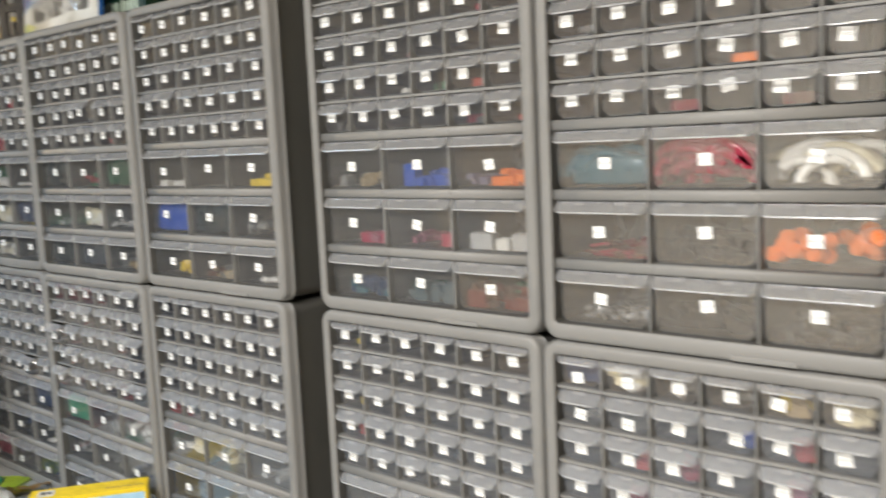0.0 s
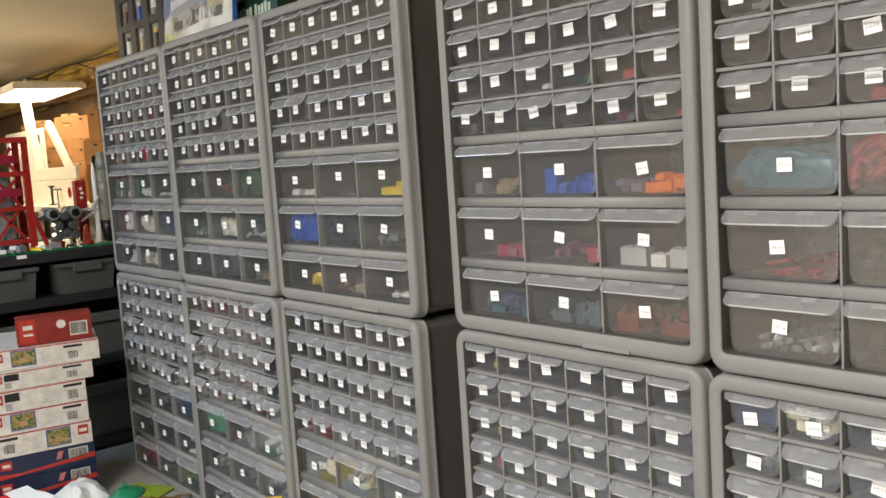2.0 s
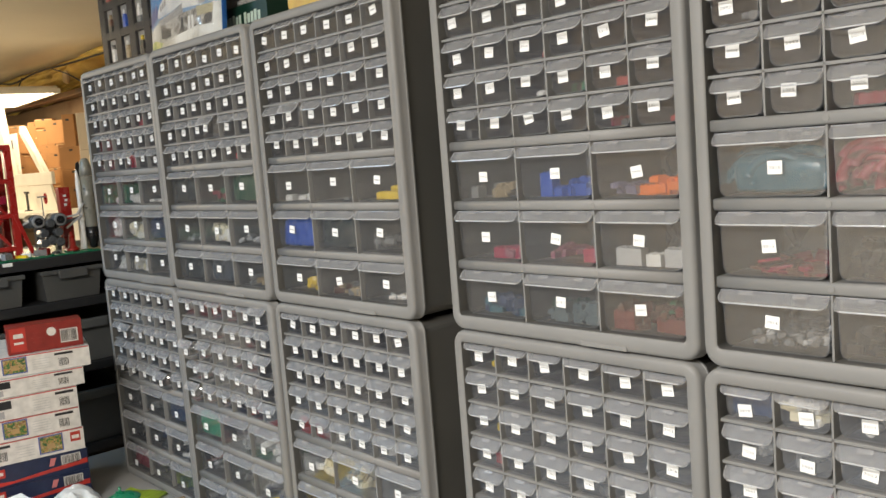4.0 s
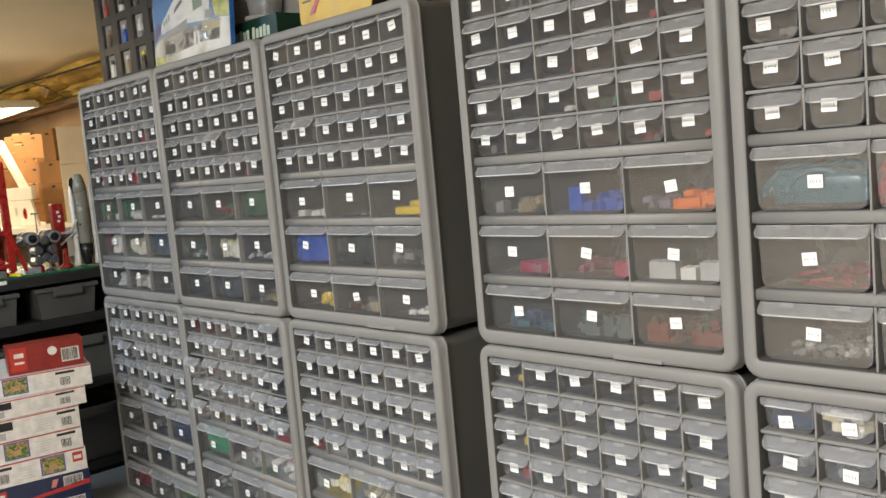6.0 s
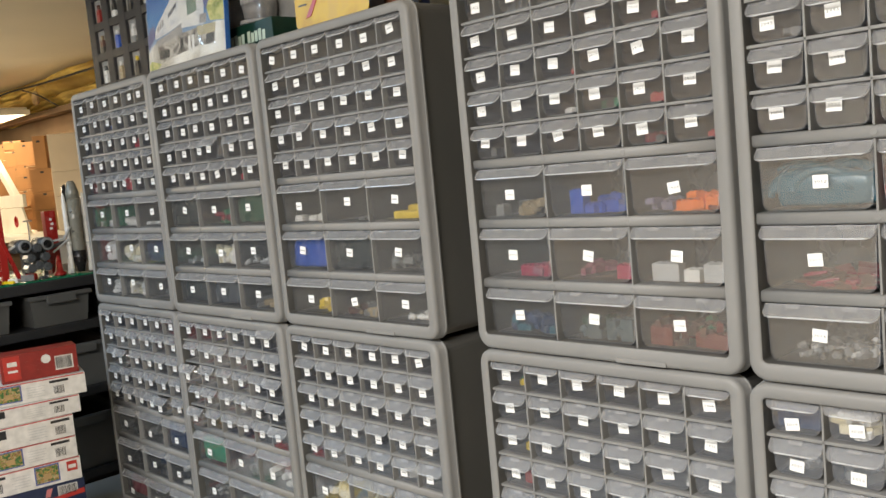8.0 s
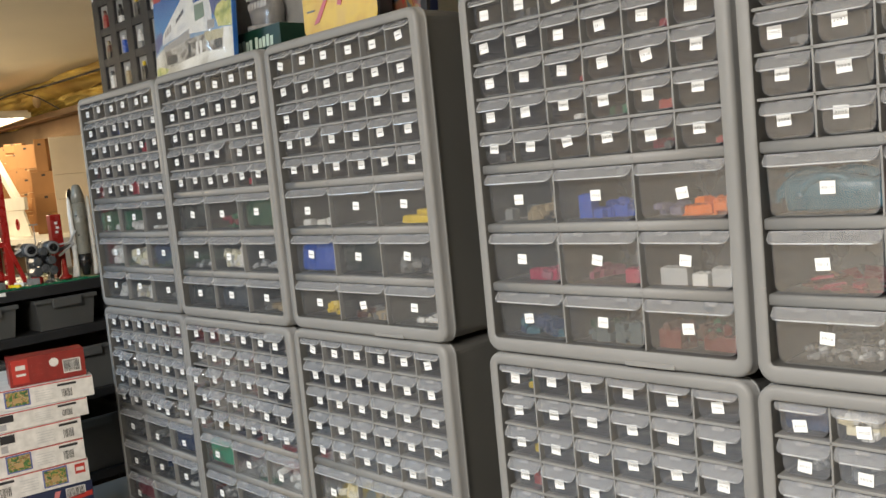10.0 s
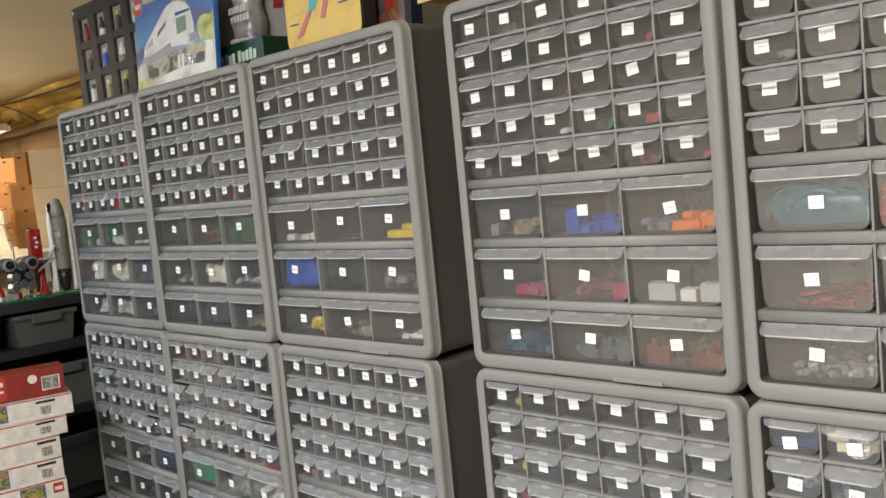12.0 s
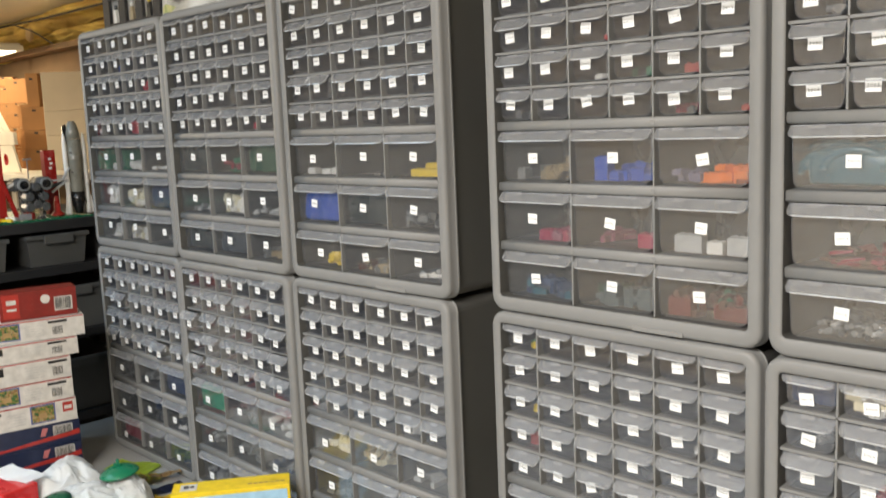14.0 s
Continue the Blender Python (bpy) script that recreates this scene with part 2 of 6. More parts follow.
for x in (-1.86, -0.2, 1.5):
    for y in (-0.55, 0.13):
        bm = bmesh.new()
        block(bm, x - 0.03, x + 0.03, y - 0.03, y + 0.03, 0, 0.714, bevel=0.003)
        part("leg", bm, BLACK, bench)

# ---- drawer cabinets ----
W, H, D = 0.402, 0.5035, 0.162
IN0, IN1, INB, INT = 0.0165, 0.3855, 0.0207, 0.4876
SMALL, LARGE = (IN1 - IN0) / 6, (IN1 - IN0) / 3
THIN = [0.4460, 0.3995, 0.3525, 0.3058]
THICK = [0.2555, 0.1738, 0.0916]
ROWS_SMALL = [(THIN[0] + 0.002, 0.4925)] + [(a + 0.002, b - 0.002) for a, b in zip(THIN[1:], THIN)] + [(THICK[0] + 0.0066, THIN[3] - 0.002)]
ROWS_LARGE = [(THICK[1] + 0.0066, THICK[0] - 0.0066), (THICK[2] + 0.0066, THICK[1] - 0.0066), (INB, THICK[2] - 0.0066)]


def cabinet_body():
    bm = bmesh.new()
    # rings of the moulded shell: outside from the back forward, over the bezel and into the opening
    rings = []
    for inset, y, r in ((0.004, D, 0.012), (0.0026, 0.0228, 0.018), (-0.0009, 0.0222, 0.0215), (-0.0009, 0.0196, 0.0215), (0.0, 0.0188, 0.021), (0.0, 0.0070, 0.021), (0.0007, 0.0036, 0.0205), (0.0024, 0.0012, 0.0195), (0.0055, 0.0, 0.017)):
        rings.append([(x, y, z) for x, z in rounded(inset, W - inset, inset, H - inset, (r,) * 4)])
    for inset, y in ((0.0012, 0.0), (0.0, 0.0012), (0.0, D - 0.012)):
        rings.append([(x, y, z) for x, z in rounded(IN0 - inset, IN1 + inset, INB - inset, INT + inset, (0.005,) * 4)])
    vs = [[bm.verts.new(p) for p in ring] for ring in rings]
    n = len(vs[0])
    for i, (a, b) in enumerate(zip(vs, vs[1:])):
        for k in range(n):
            f = bm.faces.new((a[k], b[k], b[(k + 1) % n], a[(k + 1) % n]))
            f.smooth = 4 <= i <= 8
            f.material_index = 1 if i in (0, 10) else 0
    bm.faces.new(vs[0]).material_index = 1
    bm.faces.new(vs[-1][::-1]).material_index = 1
    # stacking tab on the lower rim
    block(bm, 0.235, 0.305, -0.0012, 0.004, 0.0015, 0.0075, bevel=0.001)
    bmesh.ops.recalc_face_normals(bm, faces=bm.faces)
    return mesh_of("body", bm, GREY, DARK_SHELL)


def thin_shelf():
    bm = bmesh.new()
    block(bm, IN0, IN1, 0.0060, D - 0.014, -0.0018, 0.0018, bevel=0.0007)
    return mesh_of("shelf", bm, GREY)


def thick_shelf():
    bm = bmesh.new()
    prof = [(0.148, -0.0064), (0.0092, -0.0064), (0.0068, -0.0056), (0.0058, -0.0038), (0.0056, 0.0), (0.0058, 0.0038), (0.0068, 0.0056), (0.0092, 0.0064), (0.148, 0.0064)]
    a = [bm.verts.new((IN0, y, z)) for y, z in prof]
    b = [bm.verts.new((IN1, y, z)) for y, z in prof]
    for k in range(len(a)):
        f = bm.faces.new((a[k], a[(k + 1) % len(a)], b[(k + 1) % len(a)], b[k]))
        f.smooth = 1 <= k <= 6
    bm.faces.new(a[::-1]), bm.faces.new(b)
    # moulding marks over the dividers
    for x in (IN0 + LARGE, IN0 + 2 * LARGE):
        tube(bm, pose(x, 0.0072, 0.0, 90), 0.0036, 0.0032, -0.0002, 0.0024, 12)
    bmesh.ops.recalc_face_normals(bm, faces=bm.faces)
    return mesh_of("rail", bm, GREY)


def divider(z0, z1):
    bm = bmesh.new()
    block(bm, -0.0011, 0.0011, 0.006, D - 0.014, z0, z1)
    return mesh_of("divider", bm, GREY)


FACE = 0.0110  # drawer front, behind the bezel


def drawer_tray(w, h, plastic):
    """An open tray in one moulded piece: rounded outline, front and back, inside and outside."""
    bm = bmesh.new()
    x, t = w / 2, 0.0013
    def taper(pts):
        return [(p * (1 - (0.0042 - 0.0026 * q / h) / x), q) for p, q in pts]

    outer = taper(rounded(-x, x, 0.0008, h, (0.009, 0.009, 0, 0), 4))
    inner = taper(rounded(-x + t, x - t, 0.0008 + t, h, (0.0078, 0.0078, 0, 0), 4))
    rings = [[bm.verts.new((p, y, q)) for p, q in pts] for pts, y in ((outer, FACE), (outer, 0.1416), (inner, 0.1403), (inner, FACE + t))]
    n = len(outer)
    for r, flip in ((rings[1], 0), (rings[2], 1), (rings[3], 0)):
        f = bm.faces.new(r if flip else r[::-1])
        if r is not rings[3]:
            f.material_index = 2
    # the front carries a bead along its outline, milkier to paint its bright edge
    e = 0.0008
    bead = [bm.verts.new((p, FACE - 0.0003, q)) for p, q in taper(rounded(-x + e, x - e, 0.0008 + e, h - e, (0.008, 0.008, 0, 0), 4))]
    for k in range(n):
        bm.faces.new((rings[0][k], rings[0][(k + 1) % n], bead[(k + 1) % n], bead[k])).material_index = 1
    bm.faces.new(bead)
    top = (n - 2, n - 1)  # the two upper corners close the list
    for a, b in ((0, 1), (2, 3)):
        for k in range(n):
            if (k, (k + 1) % n) != top:
                f = bm.faces.new((rings[a][k], rings[b][k], rings[b][(k + 1) % n], rings[a][(k + 1) % n]))
                f.smooth = True
                if 3 <= k <= 5:
                    f.material_index = 2
    for a, b in ((0, 3), (1, 2)):
        bm.faces.new((rings[a][n - 2], rings[a][n - 1], rings[b][n - 1], rings[b][n - 2]))
    for k in (n - 2, n - 1):
        bm.faces.new((rings[0][k], rings[1][k], rings[2][k], rings[3][k]))
    bmesh.ops.recalc_face_normals(bm, faces=bm.faces)
    return mesh_of("drawer", bm, plastic, EDGE, BASE_PLASTIC)


def drawer_lip(w, h, drop, tabs):
    """The flared finger pull along the top of a drawer front."""
    bm = bmesh.new()
    x = w / 2 - 0.0006
    out = 0.0122
    length = math.hypot(drop, out)
    down = Vector((0, -out / length, -drop / length))
    normal = Vector((0, -drop / length, out / length))
    m = Matrix((( 1, 0, 0, 0), (0, down.y, normal.y, FACE + 0.0005), (0, down.z, normal.z, h - 0.001), (0, 0, 0, 1)))
    r = min(0.008, length * 0.45)
    pts = [(-x, 0), (-x, length - r)]
    pts += [(-x + 0.0042 * (1 - math.cos(a)) + 0.003 * (1 - math.cos(a)), length - r + r * math.sin(a)) for a in (0.5, 1.0, 1.5708)]
    pts += [(-u, v) for u, v in reversed(pts)]
    slab(bm, pts, 0.0016, m)
    bm.faces.ensure_lookup_table()
    for f in bm.faces[2:]:
        f.material_index = 2
    # rolled lower edge
    edge = m @ Matrix.Translation((0, length - 0.0004, 0.0006))
    tube(bm, edge @ pose(0, 0, 0, 0, 90, 0), 0.0009, 0.0009, -x + 0.0075, x - 0.0075, 6, 2)
    for c in tabs:
        slab(bm, [(c - 0.0075, 0.0005), (c + 0.0075, 0.0005), (c + 0.0075, 0.0066), (c - 0.0075, 0.0066)], 0.0012, m @ Matrix.Translation((0, 0, 0.0016)), 1)
    bmesh.ops.recalc_face_normals(bm, faces=bm.faces)
    return mesh_of("lip", bm, MILKY, TAB, ROLLED)


def glyph(ch, size):
    """Vertices and faces of one built-in letter form, flat in x and z."""
    cu = bpy.data.curves.new("glyph", "FONT")
    cu.body, cu.size, cu.resolution_u, cu.align_x = ch, size, 2, "CENTER"
    ob = bpy.data.objects.new("glyph", cu)
    me = ob.to_mesh()
    vs, fs = [tuple(v.co) for v in me.vertices], [tuple(p.vertices) for p in me.polygons]
    ob.to_mesh_clear()
    bpy.data.objects.remove(ob)
    return vs, fs


DIGITS = {c: glyph(c, 0.0062) for c in "0123456789"}


def paper_label(text, w, h):
    """A paper sticker with printed digits, or with a plain bar where the print cannot be read."""
    vs, fs, ids = [], [], []

    def add(v, f, i):
        o = len(vs)
        vs.extend(v)
        fs.extend(tuple(k + o for k in q) for q in f)
        ids.extend([i] * len(f))

    x, z = w / 2, h / 2
    add([(-x, 0, -z), (x, 0, -z), (x, 0, z), (-x, 0, z), (-x, -0.0004, -z), (x, -0.0004, -z), (x, -0.0004, z), (-x, -0.0004, z)],
        [(4, 5, 6, 7), (0, 3, 2, 1), (0, 1, 5, 4), (1, 2, 6, 5), (2, 3, 7, 6), (3, 0, 4, 7)], 0)
    if text:
        for k, ch in enumerate(text):
            gv, gf = DIGITS[ch]
            add([((k - 1.5) * 0.0033 + p[0] * 0.86, -0.0007, p[1] * 0.72 - 0.0016) for p in gv], gf, 1)
    else:
        add([(-0.0050, -0.0007, -0.0012), (0.0050, -0.0007, -0.0012), (0.0050, -0.0007, 0.0008), (-0.0050, -0.0007, 0.0008)], [(0, 1, 2, 3)], 2)
    me = bpy.data.meshes.new("label")
    me.from_pydata(vs, [], fs)
    me.materials.append(PAPER), me.materials.append(INK), me.materials.append(INK_FAINT)
    me.polygons.foreach_set("material_index", ids)
    return me


BODY, SHELF, RAIL = cabinet_body(), thin_shelf(), thick_shelf()
DIV_SMALL = divider(THICK[0] + 0.0064, INT)
DIV_LARGE = [divider(a, b) for a, b in ((THICK[1] + 0.0064, THICK[0] - 0.0064), (THICK[2] + 0.0064, THICK[1] - 0.0064), (INB, THICK[2] - 0.0064))]
TRAY_SMALL = [drawer_tray(SMALL - 0.0034, b - a - 0.0012, CLEAR) for a, b in ROWS_SMALL]
TRAY_LARGE = [drawer_tray(LARGE - 0.0036, b - a - 0.0015, VEILED) for a, b in ROWS_LARGE]
LIP_SMALL = [drawer_lip(SMALL - 0.0034, b - a - 0.0012, 0.0138, [0.0]) for a, b in ROWS_SMALL]
LIP_LARGE = [drawer_lip(LARGE - 0.0036, b - a - 0.0015, 0.0118, [-0.028, 0.030]) for a, b in ROWS_LARGE]
BLANK = paper_label("", 0.0156, 0.0134)
COLUMN_X = [-1.7086, -1.2973, -0.8925, -0.402, 0.0090]
COLUMN_Y = [0.0048, -0.0011, 0.0048, 0.0, -0.0058]
COLUMN_TURN = [0.0, 0.0, 0.0, 0.0, 0.69]
LOWER_SHIFT = [-0.0020, -0.0045, -0.0050, -0.0021, -0.0032]  # the lower cabinets stand slightly aside
SHELF_Z = {"lower": 0.7503, "upper": 1.2555}
STICKERS = {}


def stickers(column, tier, row, *places):
    """The hand-stuck number labels of one row: millimetres aside from the drawer's middle, above its floor, and how far the drawer is pulled."""
    for k, p in enumerate(places):
        STICKERS[(column, tier, row, k)] = [0.001 * q for q in p]


stickers(1, "upper", 0, (-12, 17), (-11, 22), (-6, 18), (-5, 20), (0, 19), (-6, 18, 6))
stickers(1, "upper", 1, (-12, 17), (-8, 23), (-1, 20), (-1, 21), (2, 19), (1, 20))
stickers(1, "upper", 2, (-9, 22), (-9, 21), (-4, 21), (0, 20), (-1, 19), (0, 20))
stickers(1, "upper", 3, (-10, 21), (-5, 18), (-5, 21), (0, 19), (-3, 19), (-3, 18))
stickers(1, "upper", 4, (-12, 21), (-7, 18), (-4, 20), (-6, 19, 5), (-2, 22), (1, 17))
stickers(1, "upper", 5, (1, 33), (9, 34), (9, 34))
stickers(1, "upper", 6, (9, 34), (9, 36), (6, 34))
stickers(1, "upper", 7, (-8, 32), (-7, 33), (9, 29))
stickers(1, "lower", 0, (-6, 19, 5), (-8, 17), (-6, 18), (0, 20), (-5, 18), (-1, 17))
stickers(1, "lower", 1, (-11, 20), (-8, 17), (-9, 16), (-5, 18), (-1, 20), (-2, 17))
stickers(1, "lower", 2, (-9, 21), (-6, 15, 12), (-5, 18), (-5, 17), (-12, 16), (-3, 18))
stickers(1, "lower", 3, (-12, 15), (-11, 15), (-5, 17), (-8, 18), (-7, 17), (-5, 19))
stickers(1, "lower", 4, (-6, 17, 5), (-10, 16), (-7, 15), (-6, 15, 5), (-6, 14, 15), (-6, 17))
stickers(2, "upper", 0, (-4, 18), (-2, 18), (-5, 19), (-5, 13), (-6, 17), (-4, 14))
stickers(2, "upper", 1, (-1, 14), (-1, 13), (-1, 13), (-2, 15), (-7, 16), (-5, 17))
stickers(2, "upper", 2, (-1, 18), (0, 16), (-8, 19), (-6, 16), (-4, 18), (-6, 17))
stickers(2, "upper", 3, (-5, 16), (-6, 19), (-4, 20), (-6, 21, 13), (-7, 19), (-2, 18))
stickers(2, "upper", 4, (-1, 18), (-3, 21), (-2, 17), (-5, 18), (-7, 20), (-11, 21))
stickers(2, "upper", 5, (1, 33), (-5, 32), (-4, 33))
stickers(2, "upper", 6, (-1, 32), (2, 29), (-4, 34))
stickers(2, "upper", 7, (-6, 29), (-3, 30), (-4, 29))
stickers(2, "lower", 0, (-8, 18), (-4, 19), (-5, 19), (-8, 18), (-7, 17), (-6, 17, 9))
stickers(2, "lower", 1, (-6, 18), (-8, 17), (-6, 17, 6), (-6, 19), (-8, 19), (-8, 17))
stickers(2, "lower", 2, (-6, 16, 16), (-6, 19, 6), (-6, 18), (-9, 19), (-10, 15), (-6, 17, 9))
stickers(2, "lower", 3, (-8, 19), (-6, 18, 6), (-10, 20), (-6, 20), (-6, 13, 6), (-6, 17, 8))
stickers(2, "lower", 4, (-6, 17, 10), (-12, 14), (-9, 18), (-10, 19), (-10, 17), (-6, 21, 7))
stickers(3, "upper", 0, (-11, 17), (-7, 18), (-8, 18), (-6, 17), (-6, 16), (-4, 20))
stickers(3, "upper", 1, (-11, 19), (-7, 17), (-6, 18), (-6, 20), (-6, 20), (-6, 18))
stickers(3, "upper", 2, (-12, 18), (-12, 19), (-7, 19), (-7, 21), (-6, 22), (-3, 20))
stickers(3, "upper", 3, (-9, 20), (-6, 21, 8), (-9, 20), (-7, 19), (-8, 20), (-4, 20))
stickers(3, "upper", 4, (-5, 21), (-4, 19), (-5, 20), (-2, 18), (-4, 20), (-3, 19))
stickers(3, "upper", 5, (-7, 30), (4, 34), (2, 34))
stickers(3, "upper", 6, (-12, 35), (-3, 32), (-2, 34))
stickers(3, "upper", 7, (-1, 27), (-1, 28), (2, 30))
stickers(3, "lower", 0, (-3, 17), (-1, 15), (1, 17), (1, 16), (-2, 17), (-6, 17))
stickers(3, "lower", 1, (-4, 16), (-1, 17), (-1, 16), (0, 16), (-1, 16), (-4, 16))
stickers(3, "lower", 2, (0, 17), (-2, 17), (-1, 17), (-3, 17), (-6, 18), (-3, 18))
stickers(3, "lower", 3, (-9, 16), (-4, 16), (-5, 17), (-3, 15), (-4, 17), (-3, 18))
stickers(4, "upper", 0, (-7, 16), (-6, 19), (-5, 17), (-3, 16))
stickers(4, "upper", 1, (-11, 19), (-8, 18), (-7, 17), (-6, 18), (-6, 19), (-3, 19))
stickers(4, "upper", 2, (-7, 18), (-6, 19), (-6, 19), (-4, 20), (-4, 20), (1, 22))
stickers(4, "upper", 3, (-10, 19), (-9, 20), (-6, 22), (-7, 21), (-6, 20), (-1, 23))
stickers(4, "upper", 4, (-9, 22), (-6, 20), (-6, 22), (-5, 22), (-5, 19), (-3, 22))
stickers(4, "upper", 5, (-4, 32), (2, 33), (1, 31))
stickers(4, "upper", 6, (-6, 33), (-3, 33), (-1, 34))
stickers(4, "upper", 7, (-5, 28), (-3, 30), (-3, 30))
stickers(4, "lower", 0, (-7, 18), (-3, 20), (-5, 19), (-2, 19), (0, 17), (-1, 17))
stickers(4, "lower", 1, (-4, 19), (-4, 20), (-1, 19), (-1, 18), (-3, 16), (-2, 16))
stickers(4, "lower", 2, (-5, 20), (-4, 19), (-3, 18), (-2, 19), (-1, 18), (0, 16))
stickers(4, "lower", 3, (-3, 19), (-3, 17), (-5, 16))
stickers(5, "upper", 2, (-9, 19), (-4, 21))
stickers(5, "upper", 3, (-3, 22), (-2, 22), (-1, 20))
stickers(5, "upper", 4, (-5, 21), (-7, 23), (-1, 23), (-2, 26))
stickers(5, "upper", 5, (6, 30), (3, 32))
stickers(5, "upper", 6, (-3, 33), (2, 36))
stickers(5, "upper", 7, (-2, 32), (5, 34))
stickers(5, "lower", 0, (-4, 11), (2, 14), (4, 17), (2, 16))
stickers(5, "lower", 1, (-1, 13), (1, 10), (3, 16), (8, 16))
stickers(5, "lower", 2, (-1, 17), (1, 15))
stickers(1, "lower", 5, (-16, 25), (-16, 18), (-8, 23))
stickers(1, "lower", 6, (-21, 19), (-13, 26), (-17, 25))
stickers(1, "lower", 7, (-29, 12), (-20, 16), (-13, 15))
stickers(2, "lower", 5, (-11, 26), (-10, 25), (-19, 20))
stickers(2, "lower", 6, (-15, 22), (-17, 25), (-17, 18))
stickers(2, "lower", 7, (-23, 13), (-11, 16), (-11, 16))
stickers(3, "lower", 5, (-18, 21), (-3, 26), (-11, 29))


def column_x(column, tier):
    return COLUMN_X[column - 1] + (LOWER_SHIFT[column - 1] if tier == "lower" else 0.0)


def cell(column, tier, row, place):
    """The inside of one drawer in the world: x0, x1, z0, z1."""
    X, Z = column_x(column, tier) + IN0, SHELF_Z[tier]
    if row < 5:
        (a, b), p = ROWS_SMALL[row], SMALL
    else:
        (a, b), p = ROWS_LARGE[row - 5], LARGE
    return X + place * p + 0.004, X + (place + 1) * p - 0.004, Z + a + 0.0028, Z + b - 0.004


def cabinet(column, tier, first, readable):
    rnd = random.Random(column * 10 + len(tier))
    where = "stacked on another cabinet" if tier == "upper" else "standing on the grey workbench"
    cab = empty("drawer_cabinet", pose(column_x(column, tier), COLUMN_Y[column - 1], SHELF_Z[tier], 0, 0, COLUMN_TURN[column - 1]), "grey plastic cabinet of clear labelled drawers, " + where, "drawer cabinet", "drawer cabinets along the wall")
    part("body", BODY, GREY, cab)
    for z in THIN:
        part("shelf", SHELF, GREY, cab).location = (0, 0, z)
    for z in THICK:
        part("rail", RAIL, GREY, cab).location = (0, 0, z)
    for k in range(1, 6):
        part("divider", DIV_SMALL, GREY, cab).location = (IN0 + k * SMALL, 0, 0)
    for me in DIV_LARGE:
        for k in (1, 2):
            part("divider", me, GREY, cab).location = (IN0 + k * LARGE, 0, 0)
    number = first
    for row in range(8):
        big = row >= 5
        a, b = (ROWS_LARGE[row - 5] if big else ROWS_SMALL[row])
        pitch = LARGE if big else SMALL
        for k in range(3 if big else 6):
            tray = part("drawer", (TRAY_LARGE[row - 5] if big else TRAY_SMALL[row]), CLEAR, cab)
            spot = STICKERS.get((column, tier, row, k), [rnd.uniform(-0.009, -0.001), ((0.032 if big else 0.0195) if tier == "upper" else (0.026 if big else 0.0165)) + rnd.uniform(-0.0015, 0.0015)])
            pull = spot[2] if len(spot) > 2 else rnd.uniform(-0.0012, 0.0012)
            tray.location = (IN0 + (k + 0.5) * pitch + rnd.uniform(-0.0005, 0.0005), -pull, a + 0.0004)
            tray.rotation_euler = (0, 0, radians(rnd.gauss(0, 0.5)))
            part("lip", LIP_LARGE[row - 5] if big else LIP_SMALL[row], MILKY, tray, "milky flared finger pull")
            me = paper_label(str(number), 0.0156, 0.0134) if readable else BLANK
            tag = part("label", me, PAPER, tray, "white paper number sticker")
            tag.location = (spot[0], FACE - 0.0006, spot[1] - 0.0004)
            tag.rotation_euler = (0, radians(rnd.gauss(0, 4.5)), 0)
            number += 1


START = {1: 2668, 2: 2746, 3: 2824, 4: 2902, 5: 2980}
for column in range(1, 6):
    cabinet(column, "upper", START[column], column >= 4)
    cabinet(column, "lower", START[column] + 39, column >= 4)


# ---- what lies in the drawers ----
def brick(bm, m, nx, ny, h, slot=0, pitch=0.008, studs=True):
    block(bm, -nx * pitch / 2, nx * pitch / 2, -ny * pitch / 2, ny * pitch / 2, 0, h, m, slot)
    if studs:
        for i in range(nx):
            for j in range(ny):
                tube(bm, m @ pose((i - (nx - 1) / 2) * pitch, (j - (ny - 1) / 2) * pitch, 0), pitch * 0.3, pitch * 0.3, h, h + pitch * 0.21, 8, slot)


def bagged(bm, rnd, x0, x1, y0, y1, z0, z1, slots):
    """A soft plastic bag of small parts pressed into a drawer: a rounded lump with creases."""
    off = Vector((rnd.uniform(0, 50), rnd.uniform(0, 50), rnd.uniform(0, 50)))
    nx, nz = 22, 16
    half = Vector(((x1 - x0) / 2, (y1 - y0) / 2, (z1 - z0) / 2))
    mid = Vector(((x0 + x1) / 2, (y0 + y1) / 2, (z0 + z1) / 2))
    rings = []
    for j in range(nz + 1):
        v = math.pi * (j / nz - 0.5)
        ring = []
        for i in range(nx):
            w = math.tau * i / nx
            d = Vector((math.cos(v) * math.cos(w), math.cos(v) * math.sin(w), math.sin(v)))
            box = Vector([math.copysign(abs(q) ** 0.26, q) for q in d])
            p = Vector((box.x * half.x, box.y * half.y, box.z * half.z))
            q = p * 55 + off
            crease = 0.0032 * abs(noise.noise(q)) + 0.0020 * abs(noise.noise(q * 2.3)) + 0.004 * max(0.0, noise.noise(q * 0.6)) * (1 if d.z > 0 else 0.3)
            ring.append(bm.verts.new(mid + p - d * crease))
        rings.append(ring)
    for a, b in zip(rings, rings[1:]):
        for i in range(nx):
            f = bm.faces.new((a[i], a[(i + 1) % nx], b[(i + 1) % nx], b[i]))
            f.smooth, f.material_index = True, (rnd.randrange(slots) if slots > 1 and rnd.random() < 0.3 else 0)
    bm.faces.new(rings[0][::-1]), bm.faces.new(rings[-1])


